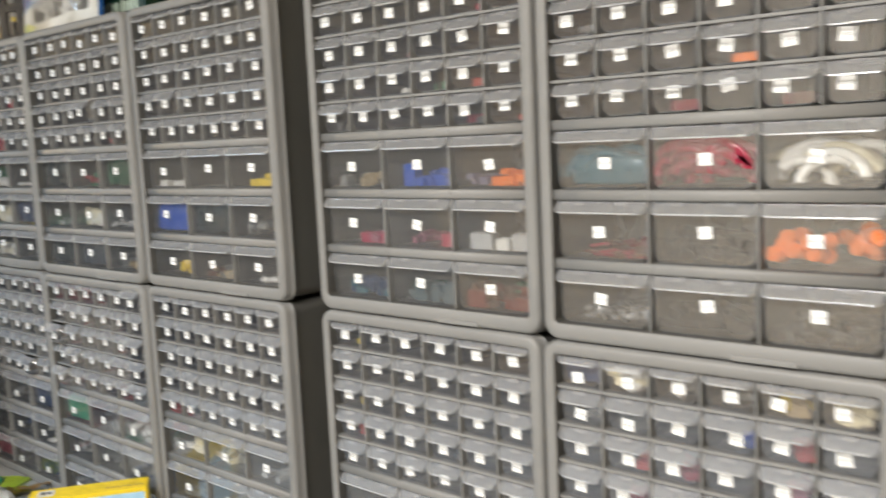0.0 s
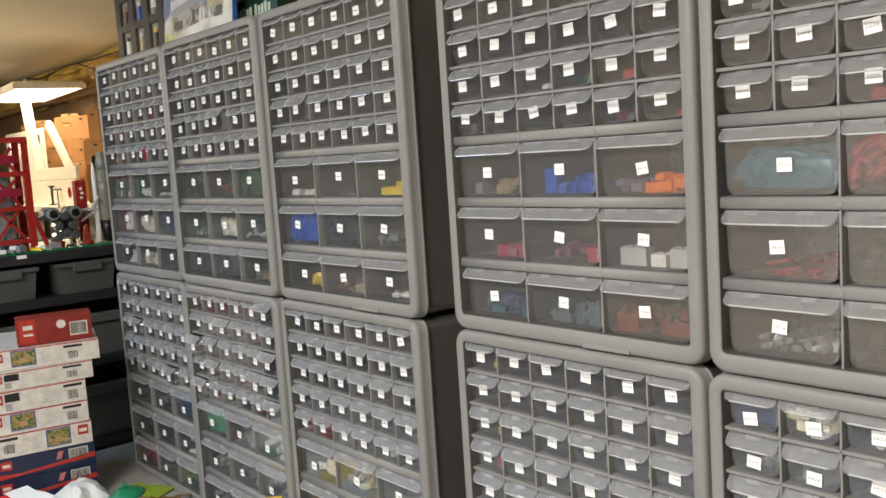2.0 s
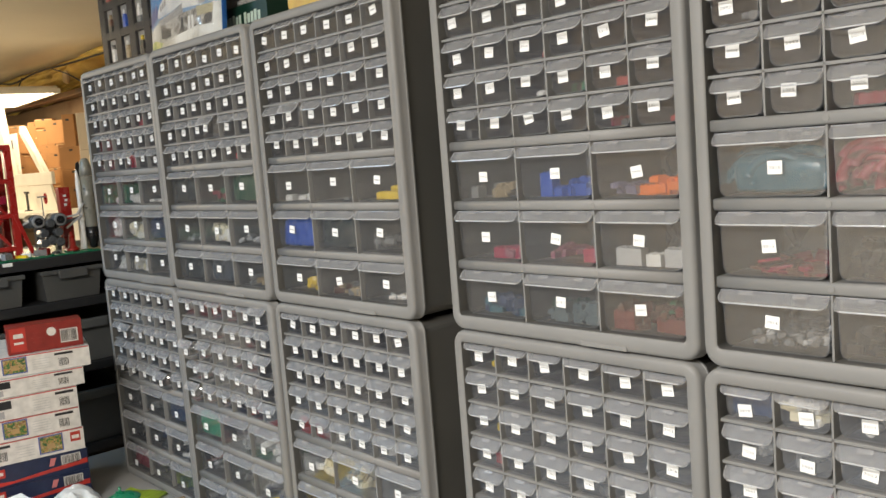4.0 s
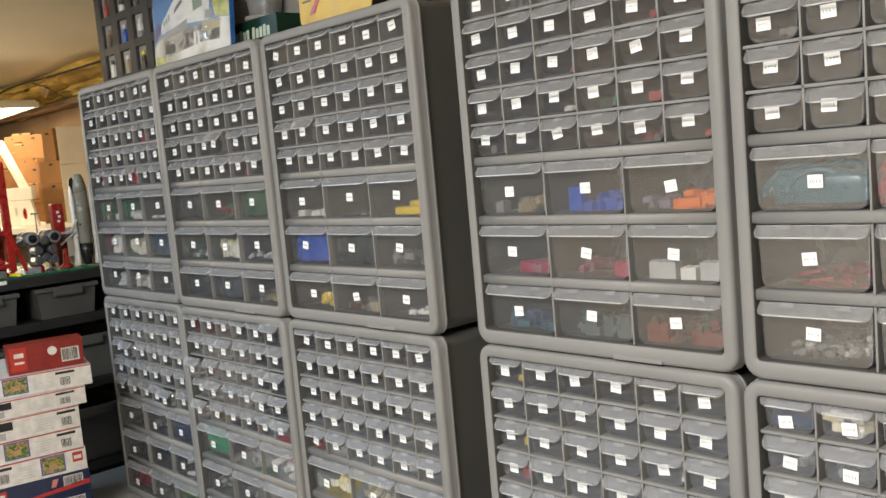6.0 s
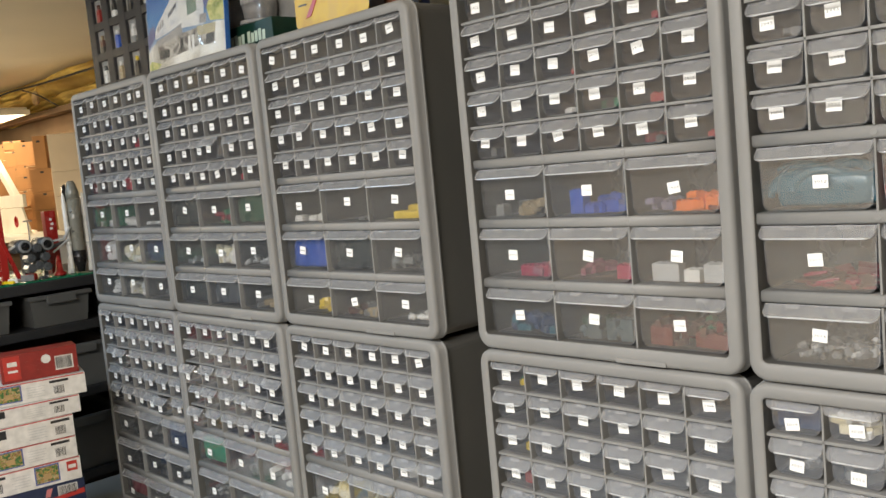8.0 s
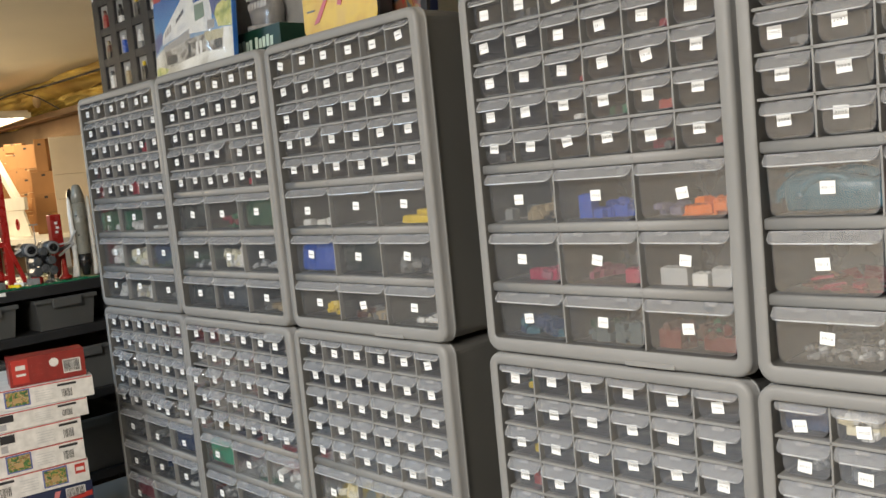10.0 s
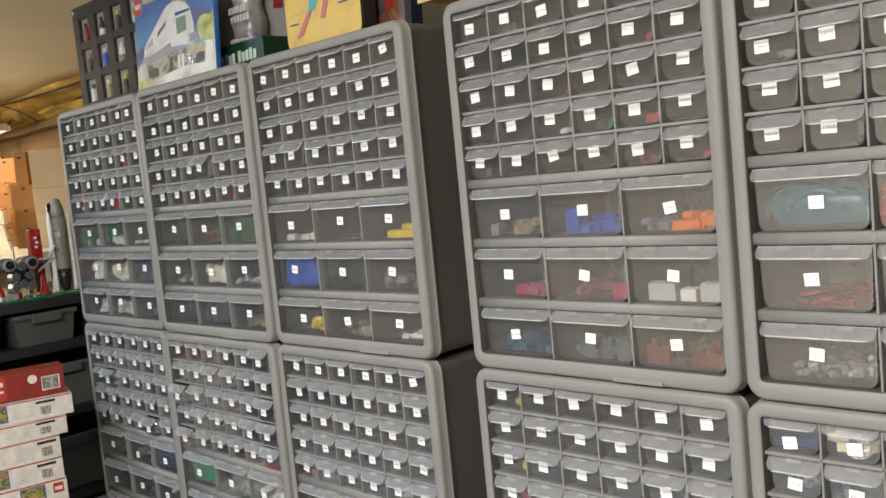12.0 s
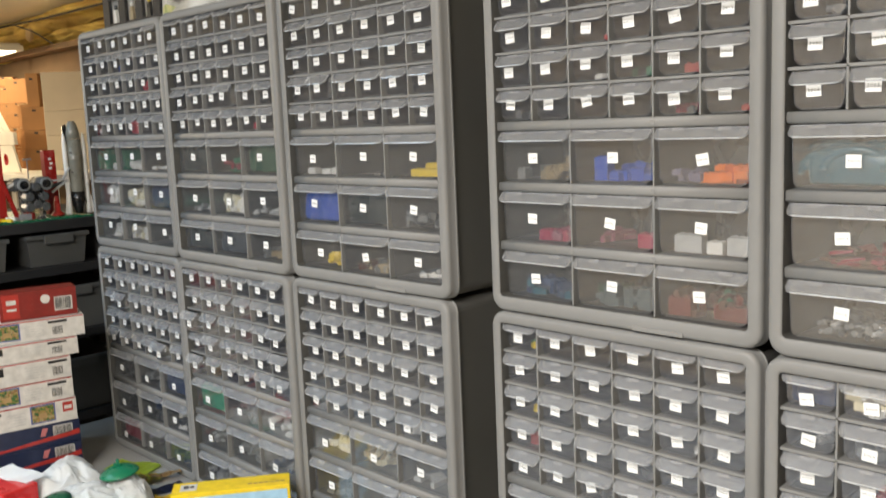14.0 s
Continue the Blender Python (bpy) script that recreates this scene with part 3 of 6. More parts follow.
def pile(column, tier, row, place, colours, amount, words, left=0.0, right=1.0, high=0.5, size=1.0, shape="brick"):
    """Loose small toy parts in one drawer, between two shares of its width and up to a share of its height."""
    rnd = random.Random(column * 1000 + row * 100 + place * 10 + len(tier))
    x0, x1, z0, z1 = cell(column, tier, row, place)
    a, b = x0 + (x1 - x0) * left, x0 + (x1 - x0) * right
    top = (z1 - z0) * high
    bm = bmesh.new()
    if shape == "packed":
        step = 0.0165 * size
        count, layers = max(1, int((b - a - 0.006) / step)), max(1, int(top / (0.0098 * size)))
        for i in range(count):
            for j in range(layers):
                for d in range(3):
                    at = pose(a + 0.003 + (i + 0.5) * (b - a - 0.006) / count, 0.0150 + (0.008 + d * 0.018) * size + rnd.uniform(0, 0.002), z0 + j * 0.0098 * size, rnd.uniform(-4, 4), rnd.uniform(-5, 5), rnd.uniform(-14, 14))
                    brick(bm, at @ Matrix.Scale(size, 4), 2, 2, 0.0096, rnd.randrange(len(colours)), studs=j == layers - 1)
        amount = 0
    if shape == "bag":
        bagged(bm, rnd, a, b, 0.0152, 0.0152 + min(0.10, 0.075 * size), z0, z0 + top, len(colours))
        amount = 0
    for k in range(amount):
        slot = rnd.randrange(len(colours))
        nx, ny = rnd.choice(((2, 2), (2, 3), (2, 4), (1, 4), (1, 2)))
        nx, ny = min(nx, int((b - a) / 0.011)) or 1, ny
        half = max(nx, ny) * 0.004 * size + 0.002
        x = rnd.uniform(a + half, b - half) if b - a > 2 * half else (a + b) / 2
        y = 0.0150 + half + rnd.random() ** 2.2 * 0.06
        lift = top * rnd.random() ** 1.4 * max(0.0, 1 - 0.012 / max(top, 0.013))
        m = pose(x, y, z0 + lift, rnd.uniform(-18, 18) * (lift > 0.004), rnd.uniform(-18, 18) * (lift > 0.004), rnd.uniform(-35, 35)) @ Matrix.Scale(size, 4)
        if shape == "brick":
            brick(bm, m, nx, ny, rnd.choice((0.0096, 0.0096, 0.0064)), slot)
        elif shape == "rod":
            tube(bm, m @ pose(0, 0, 0.004, 0, 90, rnd.uniform(0, 180)), 0.0034, 0.0034, -0.010, 0.010, 10, slot)
            tube(bm, m @ pose(0, 0, 0.004, 90, 0, 0), 0.0045, 0.0045, -0.004, 0.004, 10, slot)
        elif shape == "arch":
            r = 0.016
            turn = m @ pose(0, 0, 0.006, rnd.uniform(60, 120), 0, 0)
            for s in range(7):
                u = radians(-100 + s * 33)
                block(bm, -0.0045, 0.0045, -0.006, 0.006, -0.003, 0.003, turn @ pose(r * math.cos(u), 0, r * math.sin(u), 0, -math.degrees(u) + 90, 0), slot)
        elif shape == "hose":
            r, thick = rnd.uniform(0.024, 0.034), 0.0065
            turn = pose(x, 0.0215 + rnd.random() * 0.05, z0 + lift * 0.5, rnd.uniform(-12, 12), rnd.uniform(-25, 25), rnd.uniform(-20, 20))
            rings = []
            for s in range(11):
                a_ = radians(12 + s * 15.6)
                out = Vector((math.cos(a_), 0, math.sin(a_) * 0.75))
                rings.append([bm.verts.new(turn @ (out * (r + thick * math.cos(q * math.tau / 8)) + Vector((0, thick * math.sin(q * math.tau / 8), 0)))) for q in range(8)])
            for p_, q_ in zip(rings, rings[1:]):
                for q in range(8):
                    f = bm.faces.new((p_[q], p_[(q + 1) % 8], q_[(q + 1) % 8], q_[q]))
                    f.smooth, f.material_index = True, slot
            bm.faces.new(rings[0]), bm.faces.new(rings[-1][::-1])
        elif shape == "plate":
            block(bm, -nx * 0.006, nx * 0.006, -ny * 0.006, ny * 0.006, 0, 0.0032, m, slot, 0.0008)
        elif shape == "ring":
            tube(bm, m @ pose(0, 0, 0.009, 75, 0, 0), 0.0095, 0.0095, -0.011, 0.011, 16, slot)
            tube(bm, m @ pose(0, 0, 0.009, 75, 0, 0), 0.0055, 0.0055, -0.0125, 0.0125, 12, slot)
    lo = min(v.co.z for v in bm.verts)
    bmesh.ops.translate(bm, vec=(0, 0, z0 - lo + 0.0002), verts=bm.verts)
    over = z1 - 0.002
    for v in bm.verts:
        v.co.z = min(v.co.z, over)
        v.co.x = min(max(v.co.x, x0), x1)
        v.co.y = max(v.co.y, 0.0146)
    ob = part("toy_parts", mesh_of("toy_parts", bm, *[ABS[c] for c in colours]), None)
    ob.location.y = COLUMN_Y[column - 1]
    return tagged(ob, words, "toy parts", kind="stuff")


def toy_brick(column, tier, row, place, colour, share, width, height, words, turn=0.0, depth=0.016, y=0.03, lift=0.0, holes=0):
    """One toy brick that can be told apart, with its studs, lying in a drawer."""
    x0, x1, z0, z1 = cell(column, tier, row, place)
    bm = bmesh.new()
    block(bm, -width / 2, width / 2, -depth / 2, depth / 2, 0, height, bevel=0.0004)
    n = max(1, round(width / 0.008))
    for i in range(n):
        for j in range(max(1, round(depth / 0.008))):
            tube(bm, pose((i - (n - 1) / 2) * width / n, (j + 0.5) * 0.008 - depth / 2, 0), 0.0024, 0.0024, height, height + 0.0017, 10)
    for i in range(holes):
        tube(bm, pose((i - (holes - 1) / 2) * width / holes, -depth / 2, height / 2, 90), 0.0026, 0.0022, -0.0002, 0.0008, 12)
    ob = tagged(part("toy_brick", bm, ABS[colour]), words, "toy brick")
    ob.matrix_world = pose(x0 + (x1 - x0) * share, y + COLUMN_Y[column - 1], z0 + 0.0002 + lift, 0, 0, turn)
    return ob


def u(col, row, place, colours, amount, words, **k):
    return pile(col, "upper", row, place, colours, amount, words, **k)


def lo(col, row, place, colours, amount, words, **k):
    return pile(col, "lower", row, place, colours, amount, words, **k)


# column four, upper
u(4, 5, 0, ["tan"], 14, "tan toy bricks loose in a clear drawer", left=0.40, high=0.55, size=1.15)
toy_brick(4, "upper", 5, 0, "grey", 0.20, 0.014, 0.0145, "light grey toy frame brick leaning in a clear drawer", holes=1)
toy_brick(4, "upper", 5, 0, "grey", 0.40, 0.012, 0.0130, "light grey toy frame brick leaning in a clear drawer", holes=1, y=0.05, lift=0.004)
toy_brick(4, "upper", 5, 1, "blue", 0.28, 0.020, 0.030, "tall blue toy brick in a clear drawer")
toy_brick(4, "upper", 5, 1, "blue", 0.48, 0.024, 0.012, "low blue toy brick in a clear drawer", turn=6, y=0.034)
toy_brick(4, "upper", 5, 1, "blue", 0.66, 0.032, 0.0145, "blue toy brick in a clear drawer", turn=-8, y=0.04)
u(4, 5, 1, ["blue"], 10, "blue toy bricks heaped in a clear drawer", left=0.3, high=0.45)
toy_brick(4, "upper", 5, 2, "orange", 0.62, 0.045, 0.011, "long orange toy brick in a clear drawer")
toy_brick(4, "upper", 5, 2, "orange", 0.86, 0.026, 0.018, "orange toy brick in a clear drawer", turn=10, y=0.036)
u(4, 5, 2, ["lavender"], 6, "lavender toy bricks at the back of a clear drawer", left=0.02, right=0.5, high=0.35)
u(4, 5, 2, ["orange"], 9, "orange toy bricks heaped in a clear drawer", left=0.5, high=0.42).name = "toy_parts"
toy_brick(4, "upper", 6, 0, "magenta", 0.66, 0.048, 0.014, "magenta toy brick lying in a clear drawer")
u(4, 6, 0, ["magenta", "pink"], 6, "magenta toy bricks in a clear drawer", left=0.4, high=0.3)
u(4, 6, 1, ["pink"], 6, "dusky pink toy bricks in a clear drawer", right=0.40, high=0.30, size=0.9)
toy_brick(4, "upper", 6, 1, "magenta", 0.86, 0.026, 0.017, "magenta toy brick standing in a clear drawer", holes=3)
toy_brick(4, "upper", 6, 2, "light_grey", 0.30, 0.036, 0.0205, "large pale grey toy brick in a clear drawer", y=0.026)
toy_brick(4, "upper", 6, 2, "white", 0.60, 0.020, 0.014, "pale toy brick with two holes in a clear drawer", y=0.026, holes=2)
toy_brick(4, "upper", 6, 2, "light_grey", 0.85, 0.026, 0.021, "pale grey toy brick in a clear drawer", y=0.026)
u(4, 7, 0, ["dark_blue", "teal", "dark_blue"], 30, "dark blue and teal toy bricks heaped in a clear drawer", left=0.1, high=0.5)
toy_brick(4, "upper", 7, 1, "sand_blue", 0.40, 0.018, 0.026, "sand blue toy brick standing in a clear drawer", y=0.026)
toy_brick(4, "upper", 7, 1, "sand_blue", 0.63, 0.014, 0.024, "sand blue toy brick standing in a clear drawer", y=0.028, holes=1)
toy_brick(4, "upper", 7, 1, "sand_blue", 0.84, 0.018, 0.027, "sand blue toy brick standing in a clear drawer", y=0.026)
u(4, 7, 1, ["sand_blue", "dark_green", "sand_blue"], 10, "sand blue and dark green toy bricks in a clear drawer", high=0.5)
toy_brick(4, "upper", 7, 2, "brick_red", 0.20, 0.030, 0.022, "red toy brick with grooves in a clear drawer", y=0.026, holes=3)
toy_brick(4, "upper", 7, 2, "brick_red", 0.76, 0.044, 0.017, "long red toy brick in a clear drawer", turn=-6, y=0.03)
u(4, 7, 2, ["brick_red", "dark_red", "brown", "green"], 16, "red toy bricks heaped in a clear drawer", high=0.62)
toy_brick(4, "upper", 3, 4, "red", 0.68, 0.018, 0.0096, "small red toy brick in a clear drawer", turn=15)
toy_brick(4, "upper", 3, 2, "white", 0.62, 0.016, 0.0050, "small white toy plate in a clear drawer", turn=-20)
toy_brick(4, "upper", 2, 2, "red", 0.85, 0.012, 0.006, "small red toy brick in a clear drawer")
toy_brick(4, "upper", 4, 5, "red", 0.85, 0.016, 0.006, "small red toy plate in a clear drawer")
toy_brick(4, "upper", 1, 4, "dark_red", 0.8, 0.012, 0.008, "small dark red toy brick in a clear drawer")
u(4, 4, 4, ["dark_red", "dark_grey"], 3, "few dark toy parts in a clear drawer", high=0.2)
u(4, 0, 1, ["dark_grey"], 5, "dark grey toy parts in a clear drawer", high=0.3)
u(4, 4, 0, ["dark_grey"], 5, "dark grey toy parts in a clear drawer", high=0.3)
u(4, 3, 3, ["dark_grey", "green"], 3, "few dark toy parts in a clear drawer", high=0.25)

# column four, lower
lo(4, 0, 0, ["yellow", "green"], 3, "few olive toy parts in a clear drawer", left=0.6, high=0.4)
lo(4, 2, 0, ["yellow"], 2, "few yellow toy parts in a clear drawer", left=0.7, high=0.5)
toy_brick(4, "lower", 3, 0, "red", 0.72, 0.020, 0.014, "small red toy brick in a clear drawer")
toy_brick(4, "lower", 2, 4, "white", 0.82, 0.010, 0.005, "small white toy part in a clear drawer", turn=30)
lo(4, 4, 2, ["dark_grey"], 6, "dark grey toy parts in a clear drawer", high=0.4)
lo(4, 3, 3, ["dark_grey"], 6, "dark grey toy parts in a clear drawer", high=0.4)
lo(4, 5, 1, ["light_grey"], 8, "pale grey toy parts in a clear drawer", high=0.4)

# column five, upper
u(5, 5, 0, ["teal"], 26, "teal curved toy parts filling a clear drawer", high=0.62, size=1.5, shape="hose")
u(5, 5, 0, ["teal"], 1, "creased bag of teal toy parts in a clear drawer", left=0.1, high=0.60, shape="bag")
u(5, 5, 1, ["dark_red"], 70, "dark red curved toy parts in a clear drawer", high=0.75, size=1.5, shape="hose")
u(5, 5, 2, ["cream", "white"], 18, "cream curved toy parts in a clear drawer", high=0.75, size=1.4, shape="hose")
u(5, 6, 0, ["brown", "dark_red", "dark_red"], 44, "brownish red flat toy parts in a clear drawer", left=0.2, high=0.35, shape="plate")
u(5, 6, 1, ["black"], 70, "black toy parts heaped in a clear drawer", high=0.6)
u(5, 6, 2, ["orange"], 26, "orange round toy parts in a clear drawer", high=0.6, size=0.85, shape="ring")
u(5, 7, 0, ["silver", "grey", "light_grey", "grey", "dark_grey"], 46, "silvery toy joints heaped in a clear drawer", left=0.1, high=0.4, size=0.8, shape="rod")
u(5, 7, 1, ["black"], 60, "black toy parts heaped in a clear drawer", high=0.55)
u(5, 7, 2, ["black", "black", "dark_grey"], 60, "black and dark grey toy parts heaped in a clear drawer", high=0.55)
toy_brick(5, "upper", 3, 3, "orange", 0.72, 0.026, 0.008, "orange toy brick in a clear drawer")
u(5, 4, 2, ["dark_red"], 4, "dark red toy parts in a clear drawer", high=0.2)
u(5, 4, 4, ["dark_red", "brown"], 5, "dark red toy parts in a clear drawer", high=0.3)
u(5, 2, 0, ["grey"], 4, "grey toy parts in a clear drawer", left=0.4, high=0.4, shape="rod")
u(5, 4, 1, ["blue"], 1, "one small blue toy part in a clear drawer", left=0.8, high=0.2)

# column five, lower
lo(5, 0, 0, ["dark_blue"], 1, "creased bag of dark blue toy parts filling a clear drawer", high=0.82, size=0.9, shape="bag")
lo(5, 0, 1, ["cream", "white"], 30, "cream toy parts filling a clear drawer", high=0.65, shape="arch", size=0.7)
lo(5, 0, 2, ["light_grey", "white"], 9, "pale grey toy parts in a clear drawer", high=0.5, shape="rod")
lo(5, 0, 3, ["grey", "dark_grey"], 9, "grey toy parts in a clear drawer", high=0.45)
lo(5, 0, 4, ["tan", "yellow"], 10, "golden tan toy parts in a clear drawer", high=0.5)
lo(5, 0, 5, ["cream"], 12, "cream toy parts in a clear drawer", high=0.6)
lo(5, 1, 0, ["light_grey", "grey"], 8, "grey toy frames in a clear drawer", left=0.3, high=0.55, shape="rod")
lo(5, 1, 1, ["grey"], 6, "grey toy parts in a clear drawer", high=0.3)
lo(5, 1, 3, ["blue"], 8, "blue toy bricks in a clear drawer", left=0.5, high=0.6)
lo(5, 1, 4, ["red"], 8, "red toy bricks in a clear drawer", left=0.4, high=0.55)
lo(5, 2, 1, ["red"], 7, "red toy bricks in a clear drawer", left=0.5, high=0.55)
lo(5, 2, 2, ["dark_red"], 8, "dark red toy bricks in a clear drawer", high=0.35)
lo(5, 2, 4, ["red", "pink"], 8, "red and pink toy bricks in a clear drawer", high=0.5)
lo(5, 3, 3, ["red"], 8, "red toy bricks in a clear drawer", high=0.5)
lo(5, 3, 1, ["dark_red"], 6, "dark red toy bricks in a clear drawer", high=0.4)

# column three
toy_brick(3, "upper", 5, 0, "white", 0.24, 0.022, 0.009, "white toy brick in a clear drawer")
toy_brick(3, "upper", 5, 0, "white", 0.55, 0.020, 0.008, "white toy brick in a clear drawer", turn=8, y=0.034)
toy_brick(3, "upper", 5, 0, "white", 0.82, 0.026, 0.011, "white toy brick in a clear drawer", turn=-5, y=0.032)
toy_brick(3, "upper", 5, 2, "yellow", 0.66, 0.066, 0.0105, "long yellow toy beam in a clear drawer", y=0.026, holes=6)
toy_brick(3, "upper", 5, 2, "yellow", 0.72, 0.050, 0.0105, "yellow toy beam on another in a clear drawer", y=0.044, lift=0.008, holes=5)
u(3, 5, 1, ["grey"], 4, "grey toy plates in a clear drawer", left=0.25, high=0.15, shape="plate")
u(3, 6, 0, ["blue"], 1, "creased bag of blue toy parts filling a clear drawer", high=0.82, shape="bag")
u(3, 6, 1, ["dark_slate"], 1, "creased bag of dark slate toy parts in a clear drawer", high=0.85, shape="bag")
u(3, 6, 2, ["dark_grey", "grey"], 16, "dark grey toy parts in a clear drawer", high=0.45)
u(3, 7, 0, ["yellow"], 13, "yellow toy parts heaped in a clear drawer", left=0.45, high=0.5, shape="arch", size=0.6)
u(3, 7, 1, ["grey", "tan", "brown", "tan"], 18, "mixed grey and tan toy parts in a clear drawer", left=0.1, high=0.35)
u(3, 7, 2, ["light_grey", "grey", "white"], 12, "pale grey toy rods in a clear drawer", left=0.3, high=0.3, shape="rod")
lo(3, 4, 3, ["red"], 4, "red toy bricks in a clear drawer", left=0.5, high=0.5)
lo(3, 4, 4, ["white"], 7, "white toy parts in a clear drawer", high=0.5)
lo(3, 5, 0, ["cream", "white"], 14, "cream toy parts heaped in a clear drawer", left=0.1, high=0.5, shape="arch", size=0.9)
lo(3, 5, 1, ["cream", "tan"], 9, "cream toy parts in a clear drawer", right=0.6, high=0.45, shape="arch", size=0.8)
lo(3, 5, 2, ["light_grey"], 7, "pale toy parts in a clear drawer", high=0.3)
lo(3, 6, 0, ["grey"], 9, "grey toy parts in a clear drawer", high=0.4)
lo(3, 6, 1, ["grey", "light_grey"], 9, "grey toy parts in a clear drawer", high=0.4)

# column two
u(2, 4, 4, ["crimson"], 4, "pink toy bricks in a clear drawer", high=0.4)
u(2, 5, 0, ["dark_slate"], 1, "creased bag of dark green toy parts in a clear drawer", high=0.85, shape="bag")
u(2, 5, 1, ["dark_red", "green"], 18, "dark red and green toy parts in a clear drawer", high=0.5)
u(2, 5, 2, ["dark_green"], 1, "creased bag of dark green toy parts filling a clear drawer", high=0.85, shape="bag")
u(2, 6, 0, ["light_grey", "grey"], 8, "pale grey toy parts in a clear drawer", high=0.3)
u(2, 6, 1, ["white", "cream"], 40, "white toy bricks in a clear drawer", high=0.55, size=1.5)
u(2, 6, 2, ["light_grey"], 12, "pale grey toy parts in a clear drawer", high=0.4, shape="rod")
u(2, 7, 0, ["dark_slate"], 1, "creased bag of dark slate toy parts in a clear drawer", high=0.75, shape="bag")
u(2, 7, 1, ["slate"], 1, "creased bag of slate blue toy parts in a clear drawer", high=0.8, shape="bag")
u(2, 7, 2, ["tan", "grey"], 10, "tan toy parts in a clear drawer", high=0.35)
lo(2, 5, 0, ["bright_teal"], 1, "creased bag of green toy parts filling a clear drawer", high=0.88, shape="bag")
lo(2, 5, 1, ["grey"], 14, "grey toy parts in a clear drawer", high=0.6)
lo(2, 5, 2, ["white", "light_grey"], 12, "white toy parts in a clear drawer", high=0.5)
lo(2, 6, 0, ["light_grey", "grey"], 14, "pale grey toy parts in a clear drawer", high=0.5, shape="rod")
lo(2, 6, 1, ["grey"], 12, "grey toy parts in a clear drawer", high=0.5)
lo(2, 6, 2, ["dark_blue", "grey"], 12, "dark blue toy parts in a clear drawer", high=0.6)
lo(2, 7, 0, ["grey"], 12, "grey toy parts in a clear drawer", high=0.5)

# column one
u(1, 4, 4, ["dark_grey"], 3, "few dark toy parts in a clear drawer", high=0.3)
u(1, 4, 5, ["white", "red"], 4, "white and red toy parts in a clear drawer", high=0.35)
u(2, 0, 1, ["white"], 3, "white toy parts in a clear drawer", high=0.3)
u(1, 1, 2, ["blue"], 5, "blue toy parts in a clear drawer", high=0.6)
u(1, 2, 4, ["crimson"], 26, "red toy bricks in a clear drawer", high=0.7)
u(1, 4, 3, ["crimson"], 60, "red toy bricks filling a clear drawer", high=0.95, size=0.9, shape="packed")
u(1, 4, 0, ["white"], 6, "white toy parts in a clear drawer", high=0.5)
u(1, 3, 2, ["white"], 4, "white toy parts in a clear drawer", high=0.4)
u(1, 5, 0, ["green"], 1, "green toy plates leaning in a clear drawer", right=0.6, high=0.85, size=1.1, shape="packed")
u(1, 5, 0, ["white"], 26, "white toy parts in a clear drawer", left=0.15, high=0.35, size=1.2)
u(1, 5, 1, ["green"], 1, "green toy plates leaning in a clear drawer", right=0.25, high=0.85, size=1.1, shape="packed")
u(1, 5, 1, ["white"], 28, "white toy parts in a clear drawer", left=0.2, high=0.35, size=1.2)
u(1, 5, 2, ["white"], 12, "white toy parts in a clear drawer", high=0.4, shape="rod")
u(1, 6, 0, ["white"], 40, "white toy parts heaped in a clear drawer", high=0.6, size=1.5)
u(1, 6, 1, ["white", "cream"], 40, "white toy parts heaped in a clear drawer", high=0.6, size=1.5)
u(1, 6, 2, ["dark_blue"], 1, "creased bag of dark blue toy parts in a clear drawer", high=0.8, shape="bag")
u(1, 7, 0, ["white"], 22, "white toy bricks in a clear drawer", left=0.2, high=0.5, size=1.3)
u(1, 7, 1, ["white", "cream"], 26, "white toy bricks in a clear drawer", high=0.5, size=1.3)
u(1, 7, 2, ["grey", "light_grey"], 10, "grey toy parts in a clear drawer", high=0.4)
lo(1, 5, 1, ["light_grey", "grey"], 12, "pale grey toy parts in a clear drawer", high=0.5)
lo(1, 5, 2, ["dark_blue"], 1, "creased bag of dark blue toy parts filling a clear drawer", high=0.88, shape="bag")
lo(1, 5, 0, ["dark_grey", "black"], 16, "black toy parts in a clear drawer", high=0.6)
lo(1, 6, 0, ["black"], 16, "black toy parts in a clear drawer", high=0.6)
lo(1, 6, 1, ["dark_blue", "dark_grey"], 16, "dark toy parts in a clear drawer", high=0.6)
lo(1, 6, 2, ["white", "dark_grey"], 12, "white and dark toy parts in a clear drawer", high=0.5)
lo(1, 7, 0, ["dark_red"], 1, "creased bag of dark red toy parts filling a clear drawer", high=0.88, shape="bag")
lo(1, 7, 1, ["dark_grey", "lavender"], 16, "dark toy parts in a clear drawer", high=0.6)
lo(1, 7, 2, ["dark_blue"], 16, "dark blue toy parts in a clear drawer", high=0.6)

# ---- on top of the cabinets ----
TOP = SHELF_Z["upper"] + H


def printed(parent, name, label, m, u0, u1, v0, v1, material, lift=0.0004, holes=None):
    """A printed patch laid on a face; m maps (u, v, normal)."""
    bm = bmesh.new()
    slab(bm, [(u0, v0), (u1, v0), (u1, v1), (u0, v1)], lift, m)
    return part(name, bm, material, parent, label)


def outline(parent, name, label, m, pts, material, lift=0.0005):
    bm = bmesh.new()
    slab(bm, pts, lift, m)
    return part(name, bm, material, parent, label)


def face_of(y):
    """u to x, v to z, normal towards -y, at depth y."""
    return Matrix(((1, 0, 0, 0), (0, 0, -1, y), (0, 1, 0, 0), (0, 0, 0, 1)))


def printing(name, c, rough=0.35):
    return surface(name, c, rough, 0.14, 55, 300, 0.03)


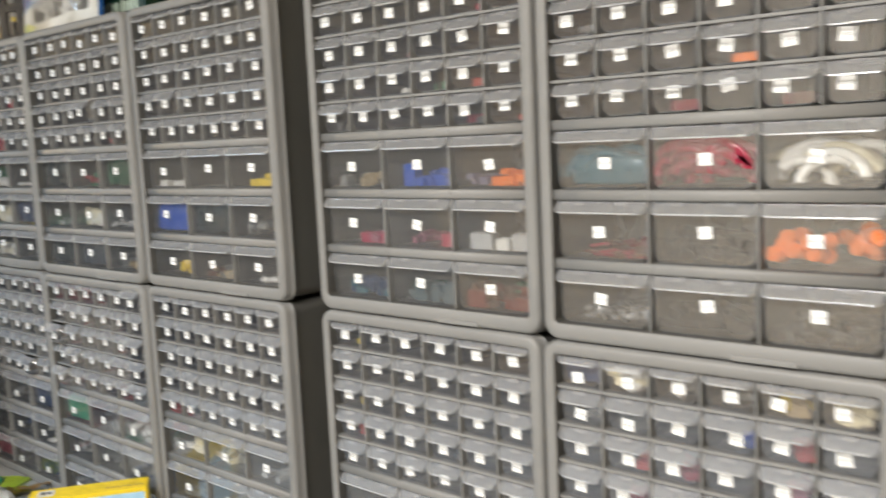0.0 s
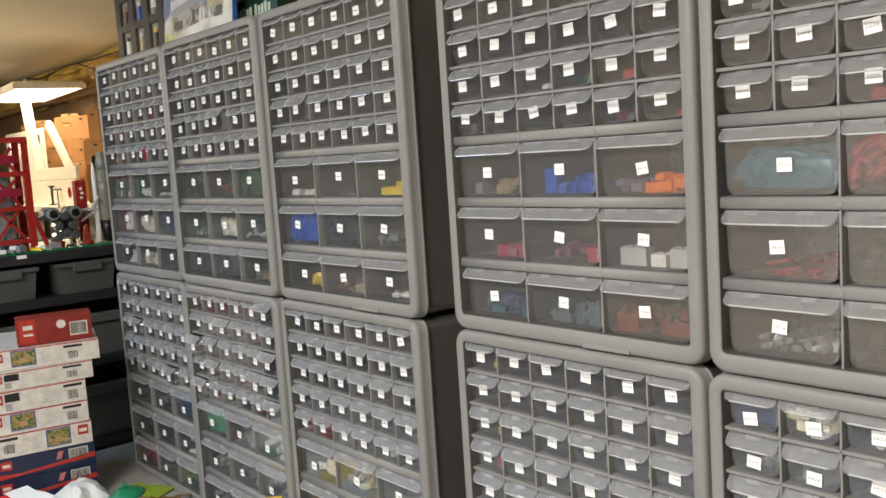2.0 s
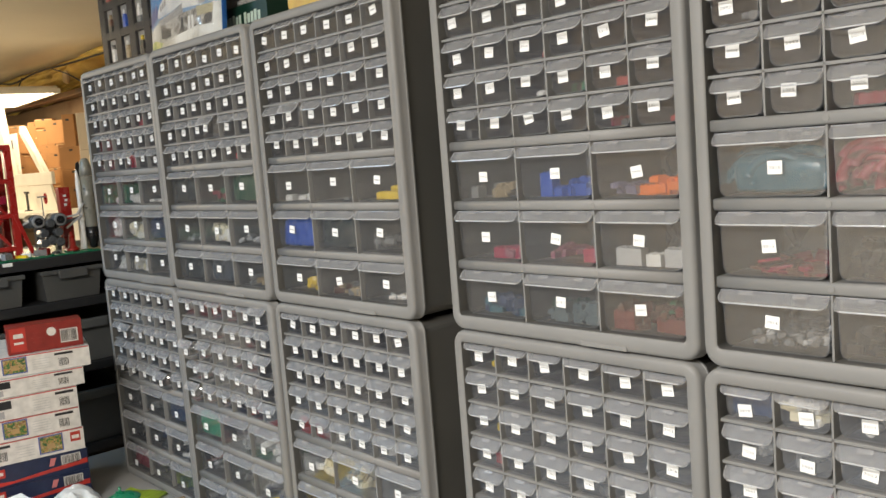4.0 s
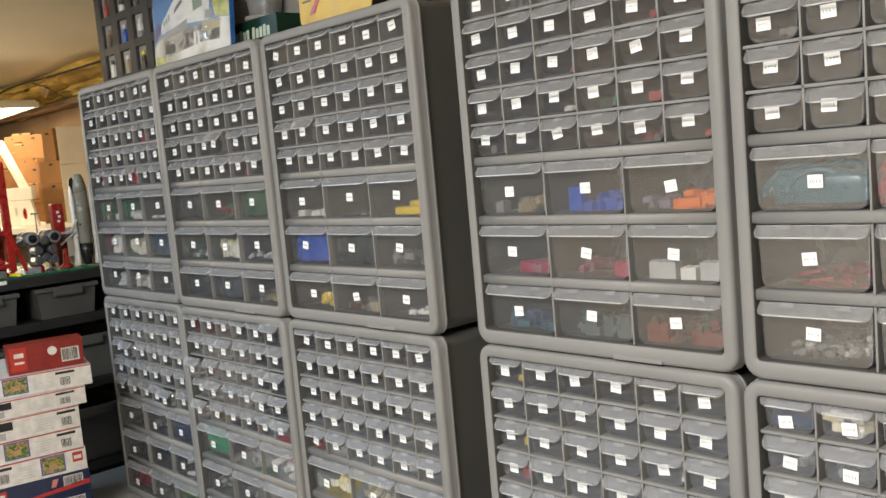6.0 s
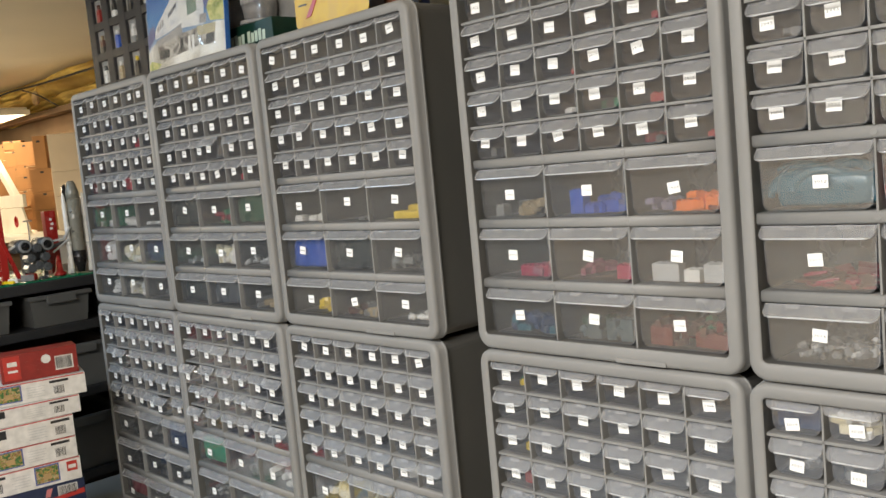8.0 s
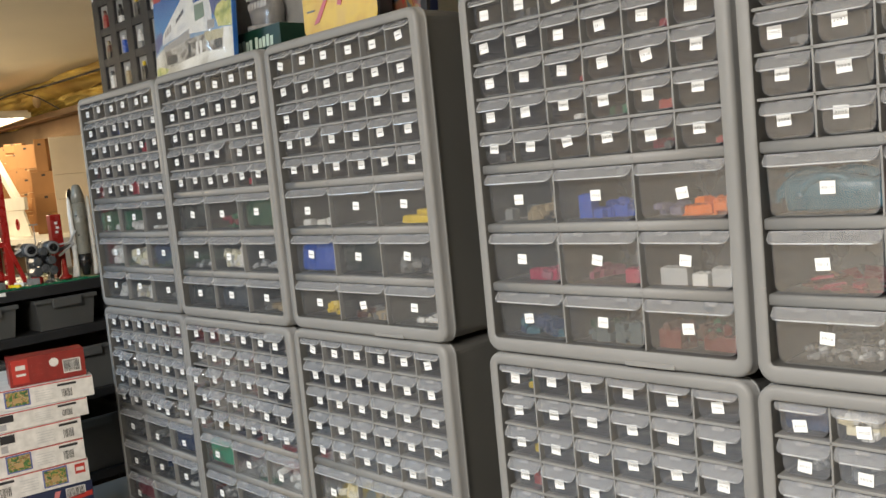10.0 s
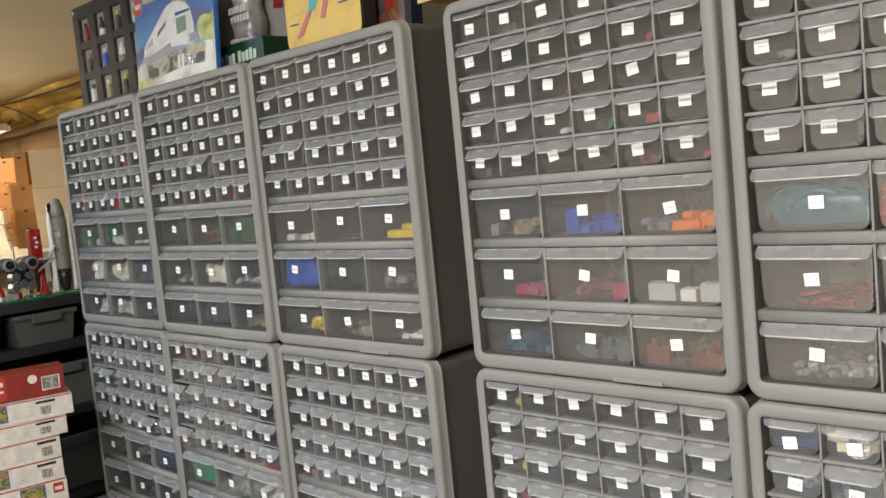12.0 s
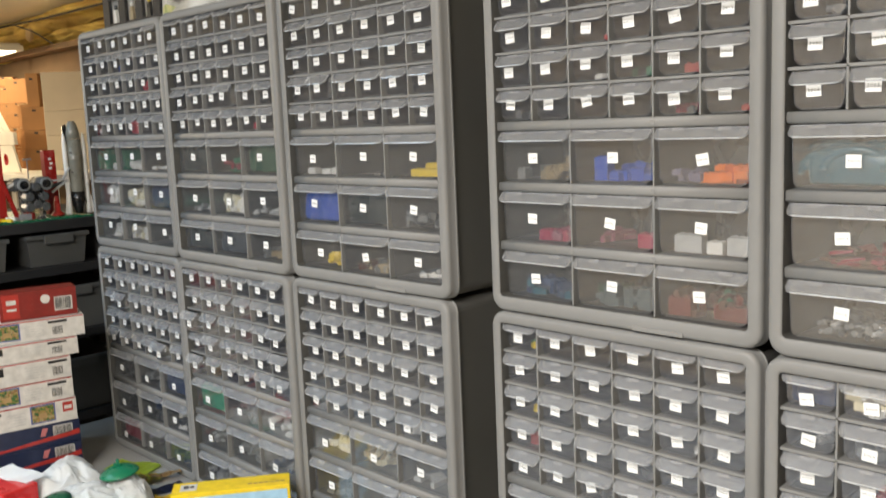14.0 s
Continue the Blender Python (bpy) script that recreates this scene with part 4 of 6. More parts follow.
P_BLUE = printing("sky_blue_print", (0.02, 0.10, 0.33), 0.22)
m_, tree_, p_ = mat("graded_sky_print")
c_ = tree_.nodes.new("ShaderNodeTexCoord")
x_ = tree_.nodes.new("ShaderNodeSeparateXYZ")
n_ = tex(tree_, 14, 4)
a_ = tree_.nodes.new("ShaderNodeMath")
a_.operation = "MULTIPLY_ADD"
a_.inputs[1].default_value = 0.05
tree_.links.new(c_.outputs["Object"], x_.inputs[0])
tree_.links.new(n_.outputs["Fac"], a_.inputs[0])
tree_.links.new(x_.outputs["Z"], a_.inputs[2])
r_ = ramp(tree_, a_.outputs[0], [(0.06, (0.42, 0.50, 0.56)), (0.12, (0.08, 0.25, 0.52)), (0.19, (0.025, 0.11, 0.38))])
tree_.links.new(r_.outputs["Color"], p_.inputs["Base Color"])
p_.inputs["Roughness"].default_value = 0.2
P_GRADED = m_
P_SKY = printing("pale_sky_print", (0.34, 0.55, 0.70), 0.3)
P_NAVY = printing("navy_print", (0.012, 0.018, 0.048), 0.3)
P_RED = printing("red_print", (0.38, 0.03, 0.02), 0.3)
P_YELLOW = printing("yellow_print", (0.78, 0.56, 0.02), 0.3)
P_WHITE = printing("white_print", (0.57, 0.54, 0.49), 0.3)
P_GREY = printing("grey_print", (0.30, 0.29, 0.28), 0.4)
P_SAND = printing("sandy_print", (0.42, 0.37, 0.22), 0.3)
P_GREEN = printing("dark_green_print", (0.006, 0.03, 0.018), 0.3)
P_LEAF = printing("leaf_green_print", (0.48, 0.62, 0.06), 0.3)
P_TEAL = printing("turquoise_print", (0.02, 0.22, 0.23), 0.3)
P_BLACK = printing("black_print", (0.015, 0.015, 0.016), 0.3)
P_TAN = printing("tan_print", (0.36, 0.23, 0.10), 0.3)
P_BOXRED = printing("box_red_print", (0.20, 0.016, 0.011), 0.35)
P_PURPLE = printing("purple_print", (0.08, 0.10, 0.25), 0.3)
FILM = clear("shrink_film", (0.98, 0.98, 0.98), 0.01, (0.8, 0.8, 0.8), 0.12, 0.03, 0.2)
tree_ = FILM.node_tree
n_ = tex(tree_, 9, 3)
b_ = tree_.nodes.new("ShaderNodeBump")
b_.inputs["Strength"].default_value, b_.inputs["Distance"].default_value = 0.6, 0.02
tree_.links.new(n_.outputs["Fac"], b_.inputs["Height"])
for node in tree_.nodes:
    if node.type == "BSDF_GLOSSY":
        tree_.links.new(b_.outputs["Normal"], node.inputs["Normal"])
CASEPANE = clear("case_window_film", (0.95, 0.95, 0.95), 0.006, (0.6, 0.6, 0.6), 0.12, 0.007, 0.04)


def blotchy(name, stops, scale, swirl=1.2):
    """A small busy colour picture, printed: patches of several colours."""
    m, tree, p = mat(name)
    n = tex(tree, scale, 3)
    n.inputs["Distortion"].default_value = swirl
    r = ramp(tree, n.outputs["Fac"], stops)
    tree.links.new(r.outputs["Color"], p.inputs["Base Color"])
    p.inputs["Roughness"].default_value = 0.35
    return m


P_PICTURE = blotchy("busy_picture_print", [(0.30, (0.02, 0.05, 0.03)), (0.46, (0.05, 0.14, 0.03)), (0.52, (0.40, 0.27, 0.07)), (0.56, (0.16, 0.05, 0.02)), (0.64, (0.45, 0.36, 0.18)), (0.72, (0.05, 0.16, 0.05))], 95)
# sandy ground whose palest patches also paint in glare on the box
P_GROUND = blotchy("glare_lightened_ground_print", [(0.30, (0.30, 0.28, 0.23)), (0.44, (0.46, 0.44, 0.38)), (0.56, (0.66, 0.65, 0.60)), (0.70, (0.78, 0.78, 0.74))], 13, 0.6)
P_UNDER = blotchy("dark_ground_print", [(0.30, (0.07, 0.06, 0.05)), (0.45, (0.22, 0.20, 0.17)), (0.56, (0.46, 0.44, 0.40)), (0.70, (0.16, 0.14, 0.12))], 42, 0.6)
P_BUSH = blotchy("yellow_green_print", [(0.30, (0.16, 0.22, 0.05)), (0.45, (0.42, 0.44, 0.12)), (0.58, (0.62, 0.58, 0.22)), (0.72, (0.30, 0.36, 0.10))], 38, 0.6)
P_TYRE = printing("dark_tyre_print", (0.05, 0.048, 0.045), 0.3)
P_LORRY = blotchy("white_lorry_print", [(0.30, (0.42, 0.44, 0.47)), (0.42, (0.56, 0.58, 0.60)), (0.56, (0.72, 0.72, 0.69)), (0.75, (0.58, 0.59, 0.58))], 26, 0.3)
P_GLASS = printing("green_grey_print", (0.17, 0.24, 0.19), 0.3)
P_FAINT = printing("faint_small_print", (0.42, 0.41, 0.39), 0.4)
P_BACK = printing("grey_backing_card", (0.33, 0.325, 0.31), 0.4)
P_TIN = blotchy("ochre_tin_print", [(0.30, (0.40, 0.23, 0.015)), (0.44, (0.50, 0.31, 0.018)), (0.58, (0.57, 0.38, 0.022)), (0.70, (0.52, 0.34, 0.04))], 16, 0.3)
P_TINSKY = blotchy("faded_tin_print", [(0.30, (0.10, 0.11, 0.20)), (0.42, (0.22, 0.25, 0.34)), (0.56, (0.42, 0.42, 0.40)), (0.68, (0.44, 0.34, 0.12))], 22)
P_POSTER = blotchy("dim_poster_print", [(0.30, (0.02, 0.03, 0.05)), (0.42, (0.10, 0.06, 0.03)), (0.52, (0.16, 0.03, 0.02)), (0.60, (0.22, 0.14, 0.03)), (0.72, (0.05, 0.07, 0.08))], 34)
P_MINT = printing("pale_mint_print", (0.50, 0.60, 0.50), 0.3)
P_CLOUD = printing("white_cloud_print", (0.74, 0.76, 0.76), 0.3)
P_LEAFLET = blotchy("busy_leaflet_print", [(0.30, (0.03, 0.04, 0.03)), (0.42, (0.30, 0.42, 0.04)), (0.52, (0.50, 0.24, 0.03)), (0.58, (0.05, 0.05, 0.05)), (0.66, (0.42, 0.50, 0.10)), (0.74, (0.50, 0.42, 0.28))], 60)
P_ROSE = printing("faded_red_print", (0.50, 0.16, 0.15), 0.35)
P_DIM = printing("dim_grey_card", (0.20, 0.195, 0.175), 0.4)

# black display case with small figures in its cells
CASE_X, CASE_Y = -1.642, 0.045
case = empty("display_case", pose(CASE_X, CASE_Y, TOP + 0.0005), "black display case with rows of small figures on the cabinets", "display case")
CW, CH, CD = 0.46, 0.2335, 0.0125
PX, PZ = 0.0805, 0.0695
bm = bmesh.new()
block(bm, 0, CW, CD - 0.004, CD, 0, CH)
part("back_panel", bm, P_BACK, case, "pale grey back panel")
for k in range(6):
    bm = bmesh.new()
    block(bm, 0 if k == 0 else k * PX - 0.002, k * PX + 0.0295, 0, CD - 0.0045, 0, CH, bevel=0.001)
    part("upright", bm, SHELL, case)
for z0, z1 in ((0.0, 0.013), (0.0650, 0.0825), (0.1345, 0.1520), (0.2040, CH)):
    bm = bmesh.new()
    for j in range(6):
        x0, x1 = j * PX + 0.0300, min((j + 1) * PX - 0.0025, CW)
        if x1 - x0 > 0.005:
            block(bm, x0, x1, 0.0005, CD - 0.0045, z0, z1)
    tagged(part("crossbar", bm, SHELL, case), kind="stuff")
bm = bmesh.new()
block(bm, 0.006, 0.013, -0.0016, -0.0013, CH - 0.014, CH - 0.007)
part("sticker", bm, PAPER, case, "tiny white sticker")
bm = bmesh.new()
block(bm, 0.001, CW - 0.001, -0.0012, -0.0004, 0.001, CH - 0.001)
part("front_pane", bm, CASEPANE, case, "clear front pane")


def small_figure(col, row, body, legs, head):
    """A plain little block figure standing in one cell."""
    bm = bmesh.new()
    block(bm, -0.008, 0.008, -0.004, 0.004, 0, 0.012, slot=1, bevel=0.0006)
    slab(bm, [(-0.008, 0.012), (0.008, 0.012), (0.006, 0.025), (-0.006, 0.025)], 0.008, face_of(0.004), 0)
    tube(bm, Matrix(), 0.0045, 0.0045, 0.026, 0.034, 12, 2)
    me = mesh_of("block_figure", bm, ABS[body], ABS[legs], ABS[head])
    ob = tagged(new("block_figure", me), "small plastic block figure standing in a display cell", "toy figure", "figures in the display case")
    ob.matrix_world = pose(CASE_X + col * PX + 0.0560, CASE_Y + 0.0045, TOP + row * PZ + 0.0140)
    ob.scale = (0.95, 0.8, 1.15)


for col, row, body, legs, head in ((0, 2, "red", "red", "brown"), (1, 2, "black", "white", "black"), (2, 2, "dark_grey", "black", "yellow"), (3, 2, "tan", "white", "white"),
                                   (0, 1, "brown", "black", "tan"), (1, 1, "blue", "blue", "white"), (2, 1, "white", "grey", "white"), (3, 1, "light_grey", "grey", "white"),
                                   (0, 0, "white", "white", "dark_grey"), (1, 0, "tan", "tan", "white"), (2, 0, "black", "black", "yellow"), (3, 0, "light_grey", "white", "grey")):
    small_figure(col, row, body, legs, head)

# red toy tower and white carton on the case
bm = bmesh.new()
block(bm, -1.545, -1.37, 0.047, 0.057, TOP + 0.2345, TOP + 0.31, bevel=0.002)
tagged(part("small_carton", bm, BOARD_WHITE), "small white carton on the display case", "box")
bm = bmesh.new()
for x, lean in ((-1.520, 30), (-1.39, -26)):
    block(bm, -0.006, 0.006, -0.004, 0.004, 0, 0.085, pose(x, 0.041 if lean > 0 else 0.041, TOP + 0.2370, 0, lean, 0), bevel=0.001)
block(bm, -1.478, -1.428, 0.037, 0.045, TOP + 0.3105, TOP + 0.324, bevel=0.001)
tagged(part("toy_trestle", bm, ABS["red"]), "red plastic toy trestle standing over a white carton", "toy")

# boxed model lorry, front printed with a sky and a white vehicle
box = empty("model_kit_box", pose(-1.312, 0.018, TOP + 0.0006, -4.0, 0, 0) @ Matrix.Diagonal((1.07, 1, 0.985, 1)), "blue printed model kit box showing a white lorry", "box")
bw, bh, bd = 0.288, 0.192, 0.010
bm = bmesh.new()
block(bm, 0, bw, 0, bd, 0, bh, bevel=0.0015)
part("carton", bm, P_BLUE, box)
printed(box, "printed_sky", "graded blue printed sky", face_of(-0.0001), 0.001, bw - 0.001, 0.001, bh - 0.001, P_GRADED, 0.0002)
F = face_of(-0.0001)
outline(box, "printed_hill", "purple blue printed hillside", F, [(0.204, 0.141), (0.240, 0.128), (0.262, 0.120), (0.286, 0.121), (0.286, 0.095), (0.227, 0.088), (0.212, 0.106)], P_PURPLE, 0.00037)
outline(box, "printed_hill", "hazy blue printed hillside", F, [(0.002, 0.078), (0.012, 0.088), (0.028, 0.094), (0.034, 0.071), (0.002, 0.046)], P_PURPLE, 0.00037)
outline(box, "printed_bush", "yellow green printed bushes", F, [(0.228, 0.093), (0.240, 0.108), (0.256, 0.112), (0.272, 0.108), (0.286, 0.114), (0.286, 0.060), (0.240, 0.066)], P_BUSH, 0.00040)
outline(box, "printed_ground", "pale sandy printed ground, its soft patches lightened for glare", F, [(0.002, 0.002), (0.002, 0.040), (0.016, 0.050), (0.034, 0.056), (0.080, 0.052), (0.127, 0.051), (0.200, 0.056), (0.257, 0.062), (0.286, 0.058), (0.286, 0.002)], P_GROUND, 0.00043)
outline(box, "printed_shadow", "brown grey printed shadow under the lorry", F, [(0.041, 0.048), (0.133, 0.060), (0.215, 0.061), (0.255, 0.042), (0.252, 0.021), (0.190, 0.026), (0.141, 0.022), (0.095, 0.018), (0.062, 0.014), (0.042, 0.025)], P_UNDER, 0.00046)
outline(box, "printed_trailer", "white printed lorry body", F, [(0.032, 0.064), (0.033, 0.080), (0.040, 0.090), (0.076, 0.118), (0.120, 0.150), (0.130, 0.155), (0.146, 0.141), (0.140, 0.081), (0.085, 0.070)], P_LORRY, 0.00049)
outline(box, "printed_trailer_side", "grey printed lower side", F, [(0.034, 0.060), (0.085, 0.068), (0.138, 0.080), (0.138, 0.060), (0.085, 0.054), (0.040, 0.048)], P_GREY, 0.00052)
outline(box, "printed_cab", "white printed lorry cab", F, [(0.143, 0.141), (0.128, 0.154), (0.150, 0.157), (0.171, 0.155), (0.194, 0.146), (0.209, 0.133), (0.220, 0.099), (0.216, 0.064), (0.135, 0.070)], P_LORRY, 0.00055)
outline(box, "printed_windscreen", "green printed windscreen", F, [(0.158, 0.122), (0.193, 0.123), (0.195, 0.094), (0.160, 0.090)], P_GLASS, 0.00060)
outline(box, "printed_visor", "blue printed visor", F, [(0.156, 0.134), (0.207, 0.133), (0.209, 0.128), (0.156, 0.127)], P_BLUE, 0.00060)
outline(box, "printed_grille", "dark printed grille", F, [(0.203, 0.084), (0.228, 0.083), (0.226, 0.066), (0.203, 0.067)], P_GREY, 0.00062)
outline(box, "printed_bumper", "sandy printed bumper", F, [(0.191, 0.064), (0.258, 0.060), (0.255, 0.043), (0.195, 0.044)], P_SAND, 0.00060)
for x0, x1, z0, z1 in ((0.046, 0.086, 0.020, 0.038), (0.128, 0.140, 0.026, 0.052), (0.223, 0.250, 0.025, 0.043)):
    outline(box, "printed_wheel", "dark printed wheel", F, rounded(x0, x1, z0, z1, (0.005,) * 4), P_TYRE, 0.00064)
for x0 in (0.158, 0.172):
    printed(box, "printed_detail", "white printed step", F, x0, x0 + 0.008, 0.024, 0.050, P_LORRY, 0.00064)
for k in range(3):
    outline(box, "printed_window", "small dark printed windows", F, [(0.042 + k * 0.0095, 0.077 + k * 0.004), (0.049 + k * 0.0095, 0.080 + k * 0.004), (0.049 + k * 0.0095, 0.092 + k * 0.005), (0.042 + k * 0.0095, 0.088 + k * 0.005)], P_GREY, 0.00055)
for k in range(5):
    outline(box, "printed_lettering", "dark slanted lettering bars", F, [(0.088 + k * 0.0065, 0.098 + k * 0.0036), (0.093 + k * 0.0065, 0.101 + k * 0.0036), (0.093 + k * 0.0065, 0.110 + k * 0.0036), (0.088 + k * 0.0065, 0.107 + k * 0.0036)], P_NAVY, 0.00055)
for x0, z0 in ((0.148, 0.156), (0.160, 0.157), (0.176, 0.153), (0.190, 0.147)):
    printed(box, "printed_lamp", "small yellow printed roof lamp", F, x0, x0 + 0.006, z0, z0 + 0.008, P_SAND, 0.00058)
outline(box, "printed_leaves", "yellow green printed corner", F, [(0.003, 0.003), (0.003, 0.016), (0.014, 0.021), (0.028, 0.018), (0.053, 0.011), (0.038, 0.003)], P_BUSH, 0.00053)
printed(box, "logo_patch", "red logo patch", F, 0.002, 0.032, 0.156, 0.190, P_RED, 0.00046)
printed(box, "logo_bar", "white logo bar", F, 0.006, 0.028, 0.169, 0.179, P_WHITE, 0.00052)
for k in range(6):
    printed(box, "title_mark", "yellow title bars", F, 0.037 + k * 0.0095, 0.0445 + k * 0.0095, 0.174, 0.187, P_SAND, 0.00046)
bm = bmesh.new()
block(bm, 0.0005, bw - 0.0005, -0.0016, -0.0012, 0.0005, bh - 0.0005)
part("shrink_film", bm, FILM, box, "wrinkled clear shrink film")

# window box with a plain grey figure
box = empty("figure_window_box", pose(-1.080, 0.060, TOP + 0.0006, 0, 0, -1), "window box with dark green base and a plain grey figure", "box")
bm = bmesh.new()
block(bm, 0, 0.175, 0, 0.075, 0, 0.048, bevel=0.001)
part("base_band", bm, P_GREEN, box)
bm = bmesh.new()
block(bm, 0, 0.175, 0.070, 0.075, 0.0485, 0.24)
part("back_card", bm, P_BACK, box)
bm = bmesh.new()
block(bm, 0.0005, 0.1745, 0.0005, 0.0012, 0.0485, 0.24)
part("window", bm, FILM, box, "clear plastic window")
bm = bmesh.new()
block(bm, 0.1738, 0.1745, 0.0015, 0.0695, 0.0485, 0.24)
part("side_window", bm, CASEPANE, box, "clear plastic side window")
outline(box, "printed_shape", "dull red printed shape on the backing card", face_of(0.0695), [(0.120, 0.110), (0.150, 0.105), (0.160, 0.160), (0.145, 0.200), (0.128, 0.180)], P_BOXRED)
outline(box, "printed_shape", "dark printed shape on the backing card", face_of(0.0695), [(0.010, 0.060), (0.050, 0.060), (0.044, 0.150), (0.020, 0.170)], P_DIM)
bm = bmesh.new()
block(bm, 0.0005, 0.004, 0.0015, 0.0695, 0.0485, 0.24)
part("side_card", bm, P_DIM, box)
bm = bmesh.new()
tube(bm, pose(0.082, 0.038, 0), 0.040, 0.040, 0.0485, 0.056, 24)
lathe(bm, pose(0.082, 0.038, 0), [(0.030, 0.056), (0.034, 0.09), (0.026, 0.12), (0.033, 0.15), (0.022, 0.175), (0.03, 0.2), (0.01, 0.23)], 20)
part("plain_figure", bm, P_GREY, box)
G = face_of(-0.0001)
for k in range(10):
    a = 0.016 + k * 0.0128 + (0.008 if k > 4 else 0)
    tall = 0.017 + 0.002 * (k % 3)
    outline(box, "title_mark", "pale title lettering bars", G, [(a, 0.012), (a + 0.0095, 0.012), (a + 0.0110, 0.012 + tall), (a + 0.0015, 0.012 + tall)], P_MINT, 0.0004)
for v in (0.020, 0.040):
    printed(box, "band_line", "thin green line", G, 0.002, 0.020, v, v + 0.0012, P_LEAF, 0.0003)
for v, w0, w1 in ((0.101, 0.072, 0.132), (0.084, 0.076, 0.142)):
    for k in range(6):
        a = w0 + (w1 - w0) * k / 6
        outline(box, "lettering_mark", "pale slanted lettering bars", face_of(0.0003), [(a, v), (a + 0.0078, v + 0.001), (a + 0.0088, v + 0.013), (a + 0.001, v + 0.012)], P_FAINT, 0.0004)

# yellow picture tin and framed picture, with abstract plain printing
box = empty("picture_tin", pose(-0.800, 0.034, TOP + 0.0006, -1.5, 0, 0), "yellow picture tin with rounded corners, printed in abstract colours", "tin box")
bm = bmesh.new()
slab(bm, rounded(0, 0.196, 0, 0.195, (0.014,) * 4), 0.030, Matrix.Translation((0, 0.0, 0)) @ FRONT)
part("tin", bm, P_BLACK, box)
bm = bmesh.new()
slab(bm, rounded(0.0008, 0.1952, 0.0008, 0.1942, (0.0135,) * 4), 0.0005, Matrix.Translation((0, -0.0006, 0)) @ FRONT)
part("printed_front", bm, P_TIN, box, "yellow printed front")
bm = bmesh.new()
slab(bm, rounded(-0.002, 0.198, -0.0003, 0.197, (0.015,) * 4), 0.006, Matrix.Translation((0, 0.002, 0)) @ FRONT)
part("rim", bm, P_BLACK, box, "dark rolled rim")
G = face_of(-0.0007)
outline(box, "printed_shape", "blue grey printed field", G, rounded(0.004, 0.192, 0.075, 0.19, (0.005, 0.005, 0.012, 0.012)), P_TINSKY, 0.0003)
outline(box, "printed_shape", "sandy printed field", G, [(0.005, 0.055), (0.19, 0.065), (0.191, 0.10), (0.004, 0.09)], P_TIN, 0.0006)
outline(box, "printed_shape", "turquoise printed stroke", G, [(0.062, 0.052), (0.085, 0.060), (0.125, 0.13), (0.105, 0.14), (0.088, 0.12)], P_TEAL, 0.0009)
outline(box, "printed_shape", "turquoise printed stroke", G, [(0.105, 0.07), (0.120, 0.068), (0.132, 0.115), (0.118, 0.13)], P_TEAL, 0.0012)
outline(box, "printed_shape", "red printed stroke", G, [(0.03, 0.018), (0.045, 0.02), (0.073, 0.056), (0.061, 0.054)], P_RED, 0.0009)
outline(box, "printed_shape", "red printed stroke", G, [(0.095, 0.04), (0.106, 0.038), (0.119, 0.068), (0.107, 0.07)], P_RED, 0.0009)
outline(box, "printed_shape", "red printed stroke", G, [(0.108, 0.128), (0.14, 0.118), (0.15, 0.165), (0.11, 0.17)], P_RED, 0.0015)
outline(box, "printed_shape", "tan printed patch", G, [(0.145, 0.075), (0.178, 0.07), (0.182, 0.105), (0.15, 0.11)], P_TAN, 0.0009)
outline(box, "printed_shape", "blue printed patch", G, [(0.152, 0.095), (0.172, 0.093), (0.17, 0.125), (0.155, 0.13)], P_BLUE, 0.0012)
outline(box, "printed_shape", "purple printed patch", G, [(0.03, 0.10), (0.07, 0.105), (0.06, 0.15), (0.035, 0.15)], P_PURPLE, 0.0009)
rnd = random.Random(33)
for k in range(8):
    a, b = rnd.uniform(0.012, 0.175), rnd.uniform(0.075, 0.16)
    dx, dy = rnd.uniform(0.004, 0.012), rnd.uniform(0.006, 0.024)
    outline(box, "printed_shape", "small muted printed strokes", G, [(a, b), (a + dx, b + 0.003), (a + dx * 1.3, b + dy), (a + dx * 0.4, b + dy * 0.9)], rnd.choice((P_TAN, P_TINSKY, P_BOXRED, P_SAND, P_PURPLE, P_TINSKY)), 0.0016 + 0.00001 * k)
for k, (a, b) in enumerate(((0.012, 0.034), (0.142, 0.165))):
    printed(box, "printed_line", "thin dark lettering bar", G, a, b, 0.040 + 0.014 * k, 0.0425 + 0.014 * k, P_BLACK, 0.0009)

pic = empty("framed_picture", pose(-0.626, 0.070, TOP + 0.0006, -3, 0, 0), "black framed picture of dark red and yellow shapes", "picture")
bm = bmesh.new()
block(bm, 0, 0.098, 0.004, 0.02, 0, 0.16)
part("picture", bm, P_NAVY, pic)
for q in ((0, 0.010, 0, 0.16), (0.084, 0.098, 0, 0.16), (0.0102, 0.0838, 0, 0.008), (0.0102, 0.0838, 0.150, 0.16)):
    bm = bmesh.new()
    block(bm, q[0], q[1], -0.004, 0.0038, q[2], q[3], bevel=0.001)
    part("frame_bar", bm, BLACK, pic)
K = face_of(0.0038)
printed(pic, "printed_field", "dim busy printed field", K, 0.011, 0.083, 0.009, 0.149, P_POSTER, 0.0003)
outline(pic, "printed_shape", "dark red printed stroke", K, [(0.036, 0.02), (0.050, 0.035), (0.060, 0.085), (0.044, 0.10), (0.030, 0.055)], P_BOXRED, 0.0006)

